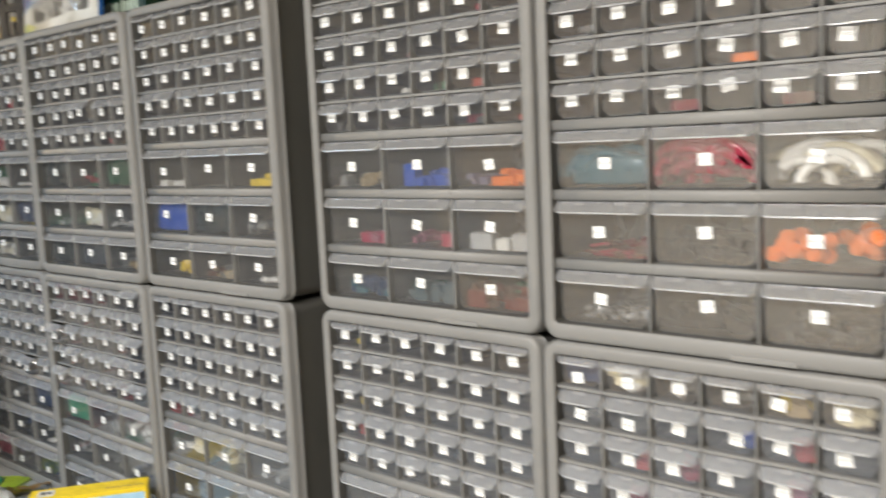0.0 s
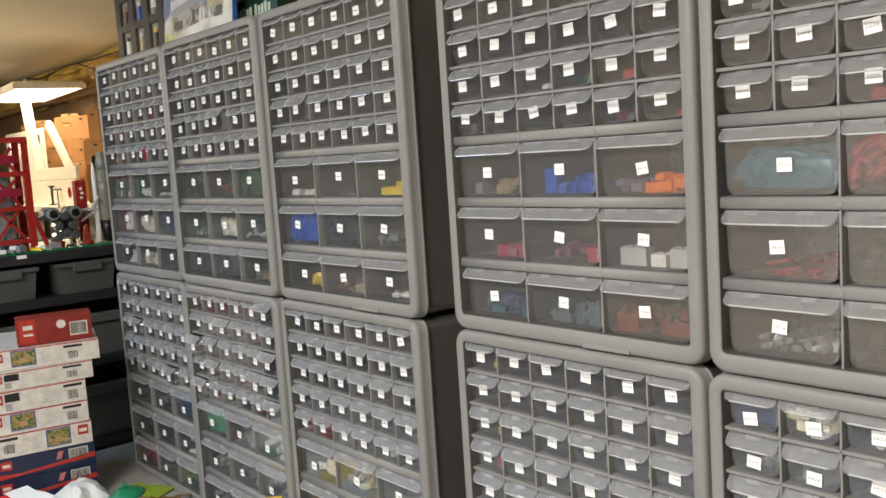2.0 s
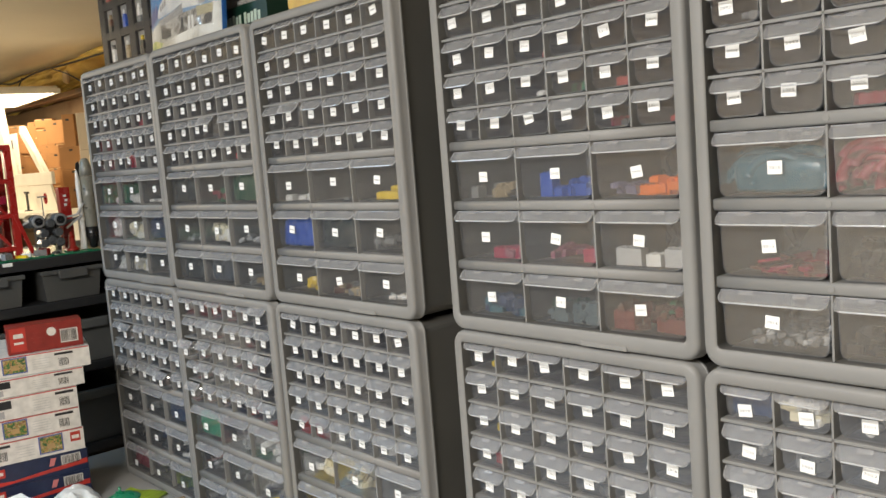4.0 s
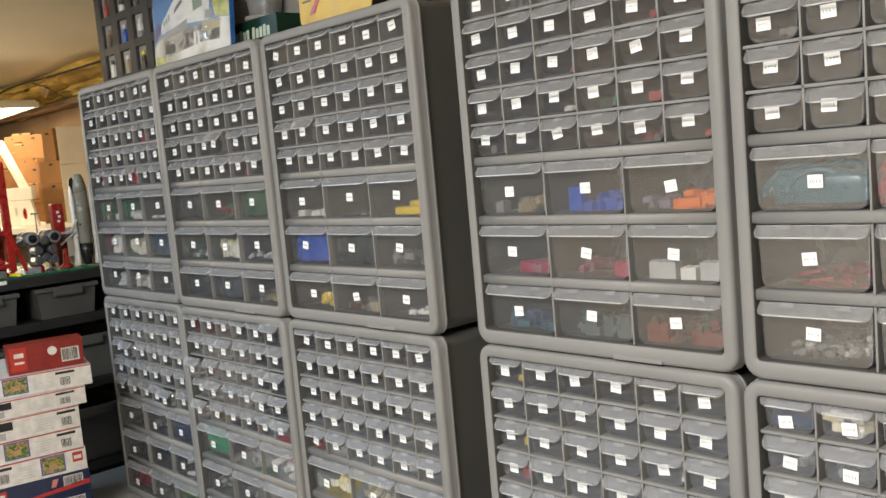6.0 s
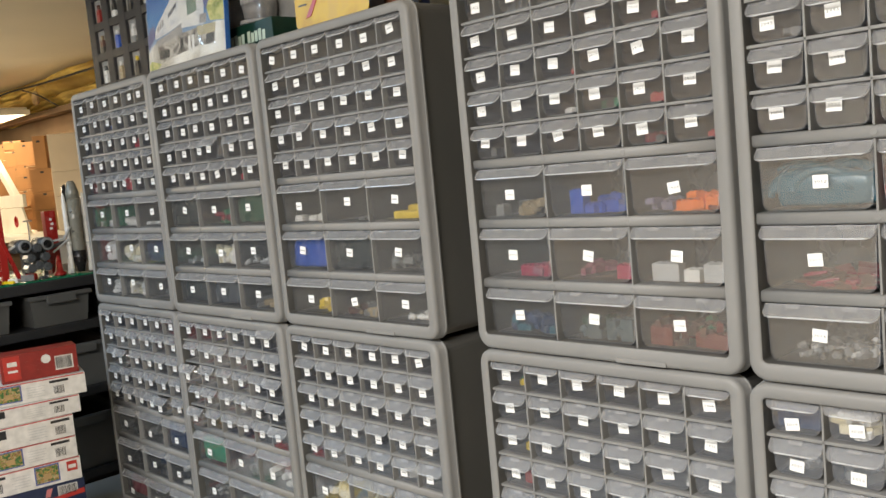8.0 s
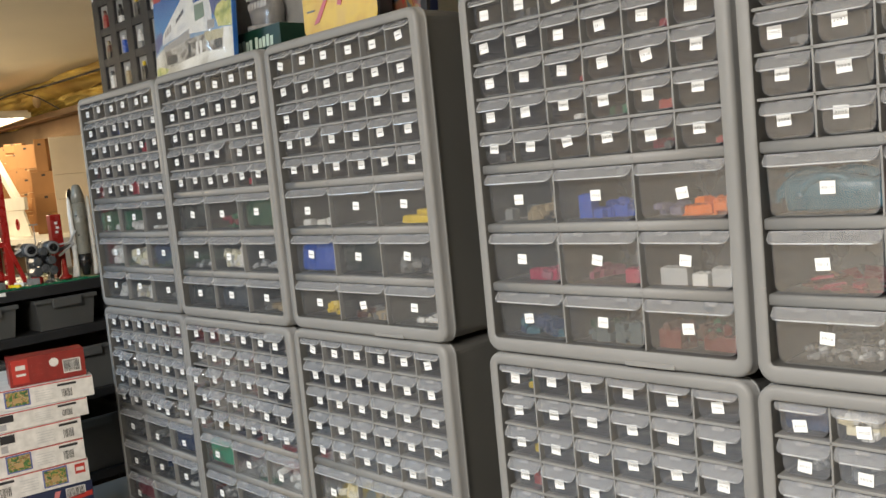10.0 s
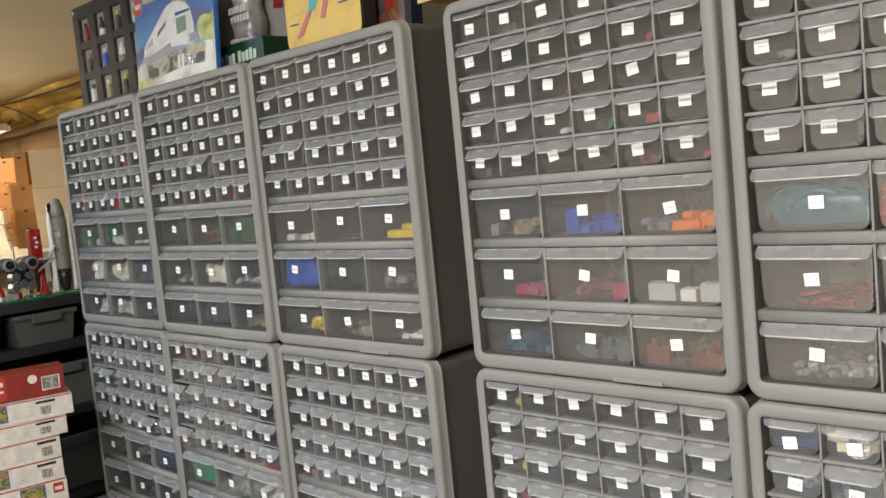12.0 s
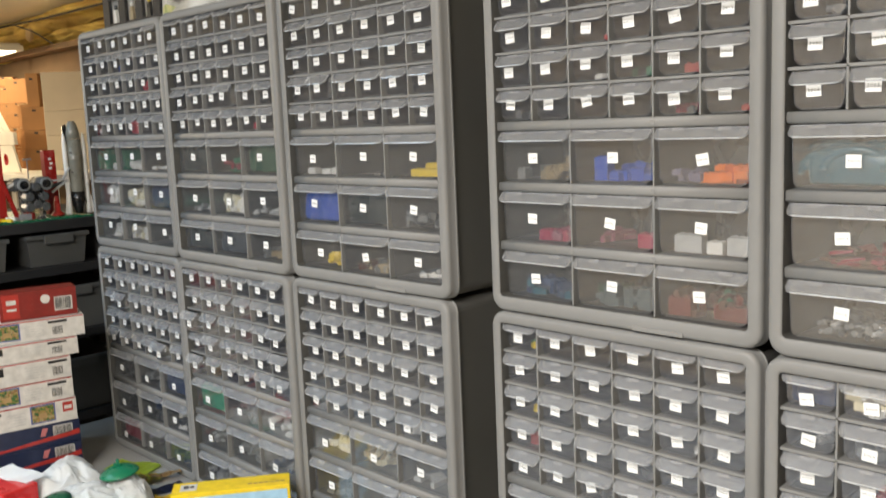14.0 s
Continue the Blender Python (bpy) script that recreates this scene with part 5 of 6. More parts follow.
# board over the fourth column, built shelf-like in place of a printed carton
ws = empty("carton_stand_in", pose(0, 0, 0), "narrow brown board against the cream wall, in place of a printed carton", "shelf")
bm = bmesh.new()
block(bm, -0.517, 0.55, 0.075, 0.2095, 1.790, 1.808, bevel=0.002)
part("shelf_board", bm, CARD, ws)
bm = bmesh.new()
block(bm, -0.517, 0.55, 0.0715, 0.0748, 1.787, 1.811, bevel=0.001)
part("carton_edge", bm, WOOD, ws, "pale edge strip")

# ---- stacked kit boxes on the worktop ----
def barcode(parent, m, u0, v0, w, h):
    printed(parent, "barcode_patch", "white barcode patch", m, u0, u0 + w, v0, v0 + h, P_WHITE, 0.0004)
    bm = bmesh.new()
    x = u0 + 0.002
    rnd = random.Random(int(u0 * 1e4))
    while x < u0 + w - 0.003:
        b = rnd.choice((0.0006, 0.0011, 0.0016))
        slab(bm, [(x, v0 + 0.003), (x + b, v0 + 0.003), (x + b, v0 + h - 0.002), (x, v0 + h - 0.002)], 0.0003, m @ Matrix.Translation((0, 0, 0.0005)))
        x += b + rnd.choice((0.0008, 0.0014))
    tagged(part("barcode", bm, P_BLACK, parent, "black barcode lines"), kind="stuff")


def kit_box(right_y, z0, z1, width, yaw, style, words, face_x=-1.57, depth=0.27):
    """A kit box lying flat; its printed end faces the aisle. u runs from its far end to the wall side."""
    h = z1 - z0 - 0.0006
    m = pose(face_x, right_y, z0 + 0.0003, 0, 0, 90 + yaw)
    box = empty("kit_box", m, words, "box", "stacked kit boxes")
    main = {"red": P_BOXRED, "white": P_WHITE, "navy": P_NAVY}[style]
    bm = bmesh.new()
    block(bm, -width, 0, 0, depth, 0, h, bevel=0.001)
    part("carton", bm, main, box)
    E = face_of(-0.0001) @ Matrix.Translation((-width, 0, 0))
    S = Matrix(((0, 0, -1, -width - 0.0001), (-1, 0, 0, depth), (0, 1, 0, 0), (0, 0, 0, 1)))
    return box, E, S, h


def end_print_white(box, E, S, h, w, flip, busy):
    a = (lambda u0, u1: (w - u1, w - u0)) if flip else (lambda u0, u1: (u0, u1))
    printed(box, "logo_patch", "red logo patch", E, *a(0.008, 0.030), h * 0.42, h * 0.85, P_RED)
    printed(box, "logo_bar", "white logo bar", E, *a(0.011, 0.027), h * 0.54, h * 0.70, P_WHITE, 0.0008)
    if busy:
        printed(box, "printed_picture", "small dark bordered picture", E, *a(0.046, 0.098), h * 0.12, h * 0.92, P_PURPLE)
        printed(box, "printed_shape", "busy green and tan picture", E, *a(0.049, 0.095), h * 0.18, h * 0.86, P_PICTURE, 0.0007)
        printed(box, "printed_shape", "tan picture shape", E, *a(0.064, 0.080), h * 0.30, h * 0.55, P_TAN, 0.0010)
    else:
        printed(box, "title_bar", "black title bar", E, *a(0.034, 0.064), h * 0.5, h * 0.88, P_BLACK)
        printed(box, "age_patch", "small dark patch", E, *a(0.034, 0.048), h * 0.1, h * 0.42, P_GREY)
    for k in range(5):
        printed(box, "small_print", "grey small print bar", E, *a(0.108, 0.146 - 0.006 * (k % 2)), h * (0.2 + 0.12 * k), h * (0.225 + 0.12 * k), P_FAINT, 0.0003)
    printed(box, "top_line", "thin red line along the lid edge", E, 0.002, w - 0.002, h - 0.0028, h - 0.0004, P_RED, 0.0004)
    u0, u1 = a(0.162, 0.188)
    barcode(box, E, u0, h * 0.12, u1 - u0, h * 0.5)
    printed(box, "code_bar", "black code bar", E, *a(0.156, 0.196), h * 0.74, h * 0.86, P_BLACK)
    printed(box, "printed_picture", "green picture on the long side", S, depth_u0, depth_u0 + 0.05, h * 0.15, h * 0.9, P_GREEN)
    printed(box, "printed_shape", "tan picture on the long side", S, depth_u0 + 0.006, depth_u0 + 0.044, h * 0.25, h * 0.6, P_TAN, 0.0008)


depth_u0 = 0.17
box, E, S, h = kit_box(-0.104, 1.1205, 1.1840, 0.160, -13, "red", "dark red kit box on top of a stack of boxes", -1.59, 0.060)
printed(box, "logo_patch", "red logo patch", E, 0.006, 0.04, 0.006, h - 0.004, P_RED)
printed(box, "logo_bar", "white logo bar", E, 0.014, 0.034, h * 0.58, h * 0.74, P_WHITE, 0.0008)
printed(box, "logo_bar", "white logo bar", E, 0.014, 0.034, h * 0.36, h * 0.44, P_WHITE, 0.0008)
bm = bmesh.new()
tube(bm, E @ pose(0.094, h * 0.66, 0), 0.010, 0.010, 0, 0.0005, 18)
part("round_mark", bm, P_WHITE, box, "pale round mark")
barcode(box, E, 0.112, 0.012, 0.038, h * 0.5)
for k in range(3):
    printed(box, "small_print", "pale small print bar", E, 0.048, 0.084, h * (0.3 + 0.17 * k), h * (0.34 + 0.17 * k), P_BOXRED, 0.0003)
WORDS = "white kit box with printed end in a tall stack"
for right, z0, z1, w, yaw, flip, busy in ((-0.100, 1.0740, 1.1205, 0.232, -15, False, True), (-0.119, 1.0335, 1.0740, 0.220, -10, False, False), (-0.139, 0.9840, 1.0335, 0.204, -9, False, False),
                                          (-0.139, 0.9350, 0.9840, 0.210, -10, False, True), (-0.136, 0.8830, 0.9350, 0.216, -10, True, True)):
    box, E, S, h = kit_box(right, z0, z1, w, yaw, "white", WORDS)
    end_print_white(box, E, S, h, w, flip, busy)
for right, z0, z1, w in ((-0.133, 0.8325, 0.8830, 0.220), (-0.133, 0.7820, 0.8325, 0.224), (-0.130, 0.7502, 0.7820, 0.224)):
    box, E, S, h = kit_box(right, z0, z1, w, -10, "navy", "dark blue kit box with red stripe low in a stack")
    outline(box, "red_stripe", "red diagonal stripe", E, [(0.002, 0.002), (w - 0.002, h * 0.32), (w - 0.002, h * 0.55), (0.06, h * 0.22), (0.002, h * 0.3)], P_RED)
    printed(box, "logo_patch", "red logo patch", E, 0.02, 0.044, h * 0.45, h * 0.85, P_RED, 0.0008)
    printed(box, "logo_bar", "white logo bar", E, 0.024, 0.040, h * 0.58, h * 0.72, P_WHITE, 0.0011)
    barcode(box, E, w - 0.058, h * 0.38, 0.042, h * 0.5)
    outline(box, "tag_mark", "pale red tag mark", E, [(w - 0.085, h * 0.5), (w - 0.075, h * 0.5), (w - 0.068, h * 0.85), (w - 0.08, h * 0.85)], P_ROSE, 0.0008)

# ---- loose things on the worktop ----
box = empty("holiday_kit_box", pose(-0.879, -0.0395, 0.7503, 0, 0, 55), "yellow and sky blue kit box standing on the workbench", "box")
bw, bh, bd = 0.210, 0.130, 0.055
bm = bmesh.new()
block(bm, -bw, 0, 0, bd, 0, bh, bevel=0.0012)
part("carton", bm, P_YELLOW, box)
E = face_of(-0.0001) @ Matrix.Translation((-bw, 0, 0))
printed(box, "printed_sky", "pale blue printed sky", E, 0.022, bw - 0.005, 0.004, bh - 0.008, P_SKY)
for a, b, c, d in ((0.09, 0.125, 0.094, 0.107), (0.155, 0.19, 0.090, 0.106), (0.05, 0.07, 0.078, 0.088)):
    outline(box, "printed_cloud", "white printed cloud", E, rounded(a, b, c, c + (d - c) * 0.55, (0.003,) * 4), P_CLOUD, 0.0005)
    outline(box, "printed_cloud", "white printed cloud", E, rounded(a + (b - a) * 0.2, a + (b - a) * 0.62, c + 0.001, d, (0.005,) * 4), P_CLOUD, 0.0007)
    outline(box, "printed_cloud", "white printed cloud", E, rounded(a + (b - a) * 0.5, a + (b - a) * 0.85, c + 0.001, d - 0.003, (0.004,) * 4), P_CLOUD, 0.0009)
printed(box, "logo_patch", "red logo patch", E, 0.074, 0.086, 0.103, 0.114, P_RED, 0.0011)
printed(box, "logo_bar", "white logo bar", E, 0.076, 0.084, 0.107, 0.111, P_WHITE, 0.0013)
for k in range(8):
    printed(box, "title_mark", "dark title bars", E, 0.030 + k * 0.0085, 0.036 + k * 0.0085, 0.086, 0.097, P_NAVY, 0.0011)
U = Matrix(((1, 0, 0, -bw), (0, 1, 0, 0), (0, 0, 1, bh + 0.0001), (0, 0, 0, 1)))
printed(box, "printed_picture", "white picture patch on the lid", U, 0.014, 0.044, 0.014, 0.044, P_WHITE)
outline(box, "printed_shape", "dark printed shape", U, rounded(0.020, 0.029, 0.024, 0.036, (0.003,) * 4), P_BLACK, 0.0007)
outline(box, "printed_shape", "dark printed shape", U, rounded(0.031, 0.039, 0.026, 0.034, (0.003,) * 4), P_BLACK, 0.0007)
for k in range(7):
    printed(box, "title_mark", "small dark title bars on the lid", U, 0.135 + k * 0.0098, 0.1425 + k * 0.0098, 0.016, 0.021, P_TAN)

# crumpled white plastic bags
BAG = surface("white_plastic_film", (0.95, 0.95, 0.92), 0.4, 0.03, 20, 200, 0.08)
BAG.node_tree.nodes["Principled BSDF"].inputs["Subsurface Weight"].default_value = 0.6
BAG.node_tree.nodes["Principled BSDF"].inputs["Subsurface Scale"].default_value = 0.03
BAG.node_tree.nodes["Principled BSDF"].inputs["Subsurface Radius"].default_value = (1.0, 1.0, 1.0)


def crumpled(name, at, sx, sy, sz, seed, words, category, material):
    """A sheet heaped into ridges and folds."""
    bm = bmesh.new()
    n = 56
    off = Vector((seed * 3.1, seed * 1.7, seed * 2.3))
    grid = []
    for i in range(n + 1):
        line = []
        for j in range(n + 1):
            a, b = 2 * i / n - 1, 2 * j / n - 1
            p = Vector((a, b, 0))
            r = math.hypot(a, b) * (1 + 0.3 * noise.noise(p * 1.5 + off))
            dome = max(0.0, 1 - r * r)
            bend = p * 1.6 + off + Vector((noise.noise(p * 2 + off), noise.noise(p * 2 - off), 0)) * 0.7
            fold = 0.50 - 0.42 * abs(noise.noise(bend)) + 0.16 * noise.noise(bend * 2.0) - 0.16 * abs(noise.noise(bend * 3.4))
            z = sz * 2 * dome ** 0.55 * max(0.05, 0.52 + fold * 0.62)
            line.append(bm.verts.new((a * sx * (1 + 0.12 * noise.noise(bend * 1.7)), b * sy * (1 + 0.12 * noise.noise(bend * 1.3)), z + 0.0012)))
        grid.append(line)
    for a, b in zip(grid, grid[1:]):
        for j in range(n):
            bm.faces.new((a[j], b[j], b[j + 1], a[j + 1])).smooth = True
    bmesh.ops.solidify(bm, geom=bm.faces[:], thickness=0.0010)
    lowest = min(v.co.z for v in bm.verts)
    bmesh.ops.translate(bm, vec=(0, 0, -lowest), verts=bm.verts)
    ob = tagged(part(name, bm, material), words, category)
    ob.matrix_world = pose(*at)
    return ob


crumpled("plastic_bag", (-1.470, -0.212, 0.7505), 0.084, 0.074, 0.050, 2, "crumpled white plastic bag heaped high on the workbench", "plastic bag", BAG)
crumpled("plastic_bag", (-1.345, -0.225, 0.7505), 0.095, 0.078, 0.038, 5, "crumpled white plastic bag beside a green dish", "plastic bag", BAG)
crumpled("paper_wrapping", (-1.330, -0.145, 0.7505), 0.062, 0.050, 0.040, 8, "white paper wrapping under a green dish", "paper", BAG)
bm = bmesh.new()
lathe(bm, Matrix(), [(0.028, 0.0), (0.038, 0.003), (0.0405, 0.006), (0.039, 0.009), (0.026, 0.017), (0.015, 0.021), (0.011, 0.022)], 32)
tube(bm, pose(0.002, 0, 0), 0.0035, 0.003, 0.022, 0.036, 10)
block(bm, -0.010, 0.010, -0.0025, 0.0025, 0.0215, 0.027, bevel=0.001)
ob = tagged(part("toy_dish", bm, ABS["green"]), "round dark green toy dish with a knob", "toy")
ob.matrix_world = pose(-1.338, -0.152, 0.812, 4, -5, 20)


bm = bmesh.new()
lathe(bm, Matrix(), [(0.020, 0.0), (0.030, 0.003), (0.032, 0.007), (0.020, 0.012), (0.008, 0.016)], 28)
ob = tagged(part("toy_dish", bm, ABS["dark_green"]), "dark green toy dish lying among white bags", "toy")
ob.matrix_world = pose(-1.345, -0.285, 0.792, 14, 8, 0)


def leaflet(at, w, l, turn, material, words, tilt=0.0):
    bm = bmesh.new()
    n = 8
    rows_ = []
    for i in range(n + 1):
        a = i / n - 0.5
        rows_.append([bm.verts.new((a * w, s * l / 2, 0.004 * (a * 2) ** 2 + 0.002 * math.sin(a * 9 + s))) for s in (-1, 1)])
    for a, b in zip(rows_, rows_[1:]):
        bm.faces.new((a[0], b[0], b[1], a[1]))
    bmesh.ops.solidify(bm, geom=bm.faces[:], thickness=0.0006)
    lowest = min(v.co.z for v in bm.verts)
    bmesh.ops.translate(bm, vec=(0, 0, -lowest), verts=bm.verts)
    ob = tagged(part("leaflet", bm, material), words, "leaflet")
    ob.matrix_world = pose(*at, tilt, 0, turn)
    return ob


leaflet((-1.505, -0.045, 0.7510), 0.115, 0.072, 29, P_LEAF, "bright green printed leaflet on the workbench")
leaflet((-1.405, -0.055, 0.7565), 0.055, 0.042, 50, P_LEAFLET, "patterned sandy leaflet on the workbench", 2)
leaflet((-1.330, -0.055, 0.7510), 0.075, 0.036, 85, P_NAVY, "dark printed leaflet on the workbench", 3)
leaflet((-1.383, -0.028, 0.7620), 0.066, 0.022, 72, P_TAN, "narrow orange brown leaflet on the workbench", 0)
leaflet((-1.270, -0.080, 0.7510), 0.060, 0.050, 60, P_YELLOW, "small yellow leaflet on the workbench", 2)
bm = bmesh.new()
block(bm, -0.070, 0.070, -0.038, 0.038, 0, 0.068, bevel=0.003)
ob = tagged(part("red_toy_block", bm, ABS["bright_red"]), "smooth bright red plastic block on the workbench", "toy block")
ob.matrix_world = pose(-1.485, -0.340, 0.7503, 0, 0, 12)
leaflet((-1.490, -0.302, 0.8190), 0.125, 0.055, 14, BAG, "white folded sheet lying on a red block", 1)
bm = bmesh.new()
block(bm, -0.060, 0.060, -0.022, 0.022, 0, 0.036, bevel=0.0015)
ob = tagged(part("small_carton", bm, BOARD_WHITE), "small white carton beside a red block", "box")
ob.matrix_world = pose(-1.420, -0.402, 0.7503, 0, 0, 12)

# ---- shelf unit with models, beyond the first column ----
unit = empty("shelf_unit", pose(0, 0, 0), "tall black metal shelf unit with crates", "shelf")
SX0, SX1, SY0, SY1 = -2.62, -2.055, -1.15, 0.40
for z0, z1 in ((1.266, 1.2942), (1.143, 1.1685), (0.955, 0.980), (0.72, 0.745), (0.40, 0.425), (0.06, 0.085)):
    bm = bmesh.new()
    block(bm, SX0, SX1, SY0, SY1, z0, z1, bevel=0.003)
    part("shelf_board", bm, BLACK, unit)
for x in (SX0 + 0.02, SX1 - 0.045):
    for y in (SY0 + 0.02, SY1 - 0.02):
        bm = bmesh.new()
        block(bm, x - 0.018, x + 0.018, y - 0.018, y + 0.018, 0, 1.2655, bevel=0.002)
        part("post", bm, BLACK, unit)
# black sheet added behind the shelves so that the gaps read dark
bm = bmesh.new()
block(bm, SX0 - 0.012, SX0 - 0.002, SY0, SY1, 0.0, 1.265)
part("back_panel", bm, BLACK, unit)
bm = bmesh.new()
block(bm, SX1 + 0.0003, SX1 + 0.0012, -0.131, -0.106, 1.284, 1.2935)
part("shelf_tag", bm, PAPER, unit, "white paper shelf tag")


def crate(y0, y1, z0, z1, words, x1=-2.065):
    c = empty("storage_crate", pose(x1, (y0 + y1) / 2, z0 + 0.0005), words, "crate", "crates in the shelf unit")
    w, h, d = (y1 - y0) / 2, z1 - z0, 0.40
    bm = bmesh.new()
    t, tp = 0.003, 0.008
    def ring(inset, z, k):
        return [bm.verts.new(p) for p in ((-inset - 0.0, -w + inset + k, z), (-inset, w - inset - k, z), (-d + inset, w - inset - k, z), (-d + inset, -w + inset + k, z))]
    a, b, cc, e = ring(tp, 0, 0), ring(0, h - 0.012, 0), ring(t, h - 0.012, 0), ring(tp + t, t, 0)
    for p, q in ((a, b), (b, cc), (cc, e)):
        for k in range(4):
            bm.faces.new((p[k], p[(k + 1) % 4], q[(k + 1) % 4], q[k]))
    bm.faces.new(a[::-1]), bm.faces.new(e)
    bmesh.ops.recalc_face_normals(bm, faces=bm.faces)
    part("tub", bm, CRATE, c)
    bm = bmesh.new()
    for q in ((-0.006, 0.009, -w - 0.006, w + 0.006), (-d, -0.0062, w - 0.002, w + 0.006), (-d, -0.0062, -w - 0.006, -w + 0.002)):
        block(bm, *q, h - 0.0118, h, bevel=0.002)
    part("rim", bm, CRATE, c)
    bm = bmesh.new()
    block(bm, 0.0092, 0.016, -w * 0.5, w * 0.5, h - 0.026, h - 0.001, bevel=0.003)
    part("grip", bm, CRATE, c)


for y0, y1 in ((-0.95, -0.78), (-0.76, -0.60), (-0.58, -0.42), (-0.40, -0.265), (-0.243, -0.083), (-0.030, 0.132), (0.18, 0.33)):
    crate(y0, y1, 1.169, 1.256, "dark grey plastic storage tray in a black shelf unit")
for y0, y1 in ((-0.72, -0.44), (-0.40, -0.12), (-0.08, 0.20)):
    crate(y0, y1, 0.981, 1.105, "dark grey plastic storage crate low in a black shelf unit")
for y0, y1 in ((-0.40, -0.12), (-0.08, 0.20)):
    crate(y0, y1, 0.746, 0.90, "dark grey plastic storage crate low in a black shelf unit")

SHELF_TOP = 1.2944
bm = bmesh.new()
block(bm, -2.45, -2.07, -0.60, 0.16, SHELF_TOP, SHELF_TOP + 0.004, bevel=0.0008)
for i in range(26):
    for j in range(4):
        tube(bm, pose(-2.078 - j * 0.016, -0.58 + i * 0.028, 0), 0.005, 0.005, SHELF_TOP + 0.004, SHELF_TOP + 0.0065, 8)
tagged(part("baseplate", bm, ABS["green"]), "green studded toy baseplate on the black shelf", "baseplate")
BASE = SHELF_TOP + 0.0066

# model rocket
rocket = empty("model_rocket", pose(-2.12, 0.1435, BASE) @ Matrix.Diagonal((0.72, 0.72, 1, 1)), "grey model rocket with white boosters on the shelf", "model")
bm = bmesh.new()
lathe(bm, Matrix(), [(0.012, 0.0), (0.016, 0.004), (0.020, 0.018), (0.0270, 0.034), (0.0275, 0.062)], 24)
part("engine_skirt", bm, ABS["black"], rocket, "black tapered lower stage")
bm = bmesh.new()
lathe(bm, Matrix(), [(0.0270, 0.0625), (0.0275, 0.066), (0.0278, 0.150), (0.0284, 0.151), (0.0284, 0.156), (0.0280, 0.157), (0.0280, 0.2095)], 28)
for k in range(3):
    for z in (0.112, 0.168):
        block(bm, 0.0268, 0.0290, -0.0025, 0.0025, z, z + 0.005, pose(0, 0, 0, 0, 0, -60 + k * 24))
part("hull", bm, ABS["rocket_grey"], rocket)
for k, z in enumerate((0.115, 0.170)):
    for a in (-52, -40):
        bm = bmesh.new()
        block(bm, 0.0274, 0.0288, -0.002, 0.002, z, z + 0.005, pose(0, 0, 0, 0, 0, a))
        part("hull_mark", bm, ABS["black"], rocket, "small dark mark")
bm = bmesh.new()
lathe(bm, Matrix(), [(0.0280, 0.2100), (0.0262, 0.228), (0.0200, 0.247), (0.0150, 0.257), (0.0105, 0.261)], 28)
part("nose", bm, ABS["rocket_grey"], rocket)
bm = bmesh.new()
slab(bm, [(-0.014, 0.0), (0.012, 0.0), (0.010, 0.035), (0.004, 0.050), (-0.008, 0.044)], 0.004, pose(-0.002, -0.029, 0.203, 90, 0, 90))
part("escape_fairing", bm, ABS["black"], rocket, "dark fairing")
for s in (-1, 1):
    bm = bmesh.new()
    lathe(bm, pose(0.004, s * 0.038, 0), [(0.011, 0.0), (0.0095, 0.018), (0.0090, 0.19), (0.0065, 0.216), (0.002, 0.228)], 18)
    lathe(bm, pose(0.004, s * 0.038, 0), [(0.0108, 0.080), (0.0112, 0.086), (0.0098, 0.092)], 18)
    slab(bm, [(0, 0), (0.014 * s, 0), (0.004 * s, 0.05), (0, 0.05)], 0.004, pose(0.006, s * 0.045, 0, 90, 0, 90))
    part("booster", bm, ABS["white"], rocket, "slim white booster")

# grey twin-engine model spaceship
ship = empty("model_spaceship", pose(-2.12, 0.015, BASE) @ Matrix.Scale(0.88, 4), "grey and black twin engine model spaceship", "model")
bm = bmesh.new()
lathe(bm, pose(0, 0, 0.078, 0, 90, 0), [(0.012, -0.05), (0.026, -0.03), (0.028, 0.02), (0.020, 0.035)], 12)
part("core", bm, ABS["black"], ship)
for s in (-1, 1):
    bm = bmesh.new()
    tube(bm, pose(0, s * 0.034, 0.106, 0, 90, 0), 0.0215, 0.0215, -0.045, 0.038, 18)
    part("engine", bm, ABS["dark_grey"], ship)
    bm = bmesh.new()
    lathe(bm, pose(0, s * 0.034, 0.106, 0, 90, 0), [(0.0150, 0.0382), (0.0205, 0.0382), (0.0190, 0.0420), (0.0155, 0.0420)], 18)
    part("engine_rim", bm, ABS["grey"], ship, "grey engine rim")
    bm = bmesh.new()
    tube(bm, pose(0, s * 0.034, 0.106, 0, 90, 0), 0.013, 0.013, 0.0382, 0.043, 18)
    tube(bm, pose(0, s * 0.034, 0.106, 0, 90, 0), 0.005, 0.004, 0.0432, 0.050, 12)
    part("intake", bm, ABS["black"], ship, "black engine intake")
    bm = bmesh.new()
    slab(bm, [(0, 0), (0.050, 0.018), (0.055, 0.026), (0.0, 0.014)], 0.004, pose(0.01, s * 0.052, 0.085, 90, 0, 90 if s > 0 else -90))
    part("wing", bm, ABS["dark_grey"], ship)
    bm = bmesh.new()
    block(bm, -0.012, 0.012, s * 0.03 - 0.006, s * 0.03 + 0.006, 0, 0.084, bevel=0.001)
    part("stand_leg", bm, ABS["dark_grey"], ship)
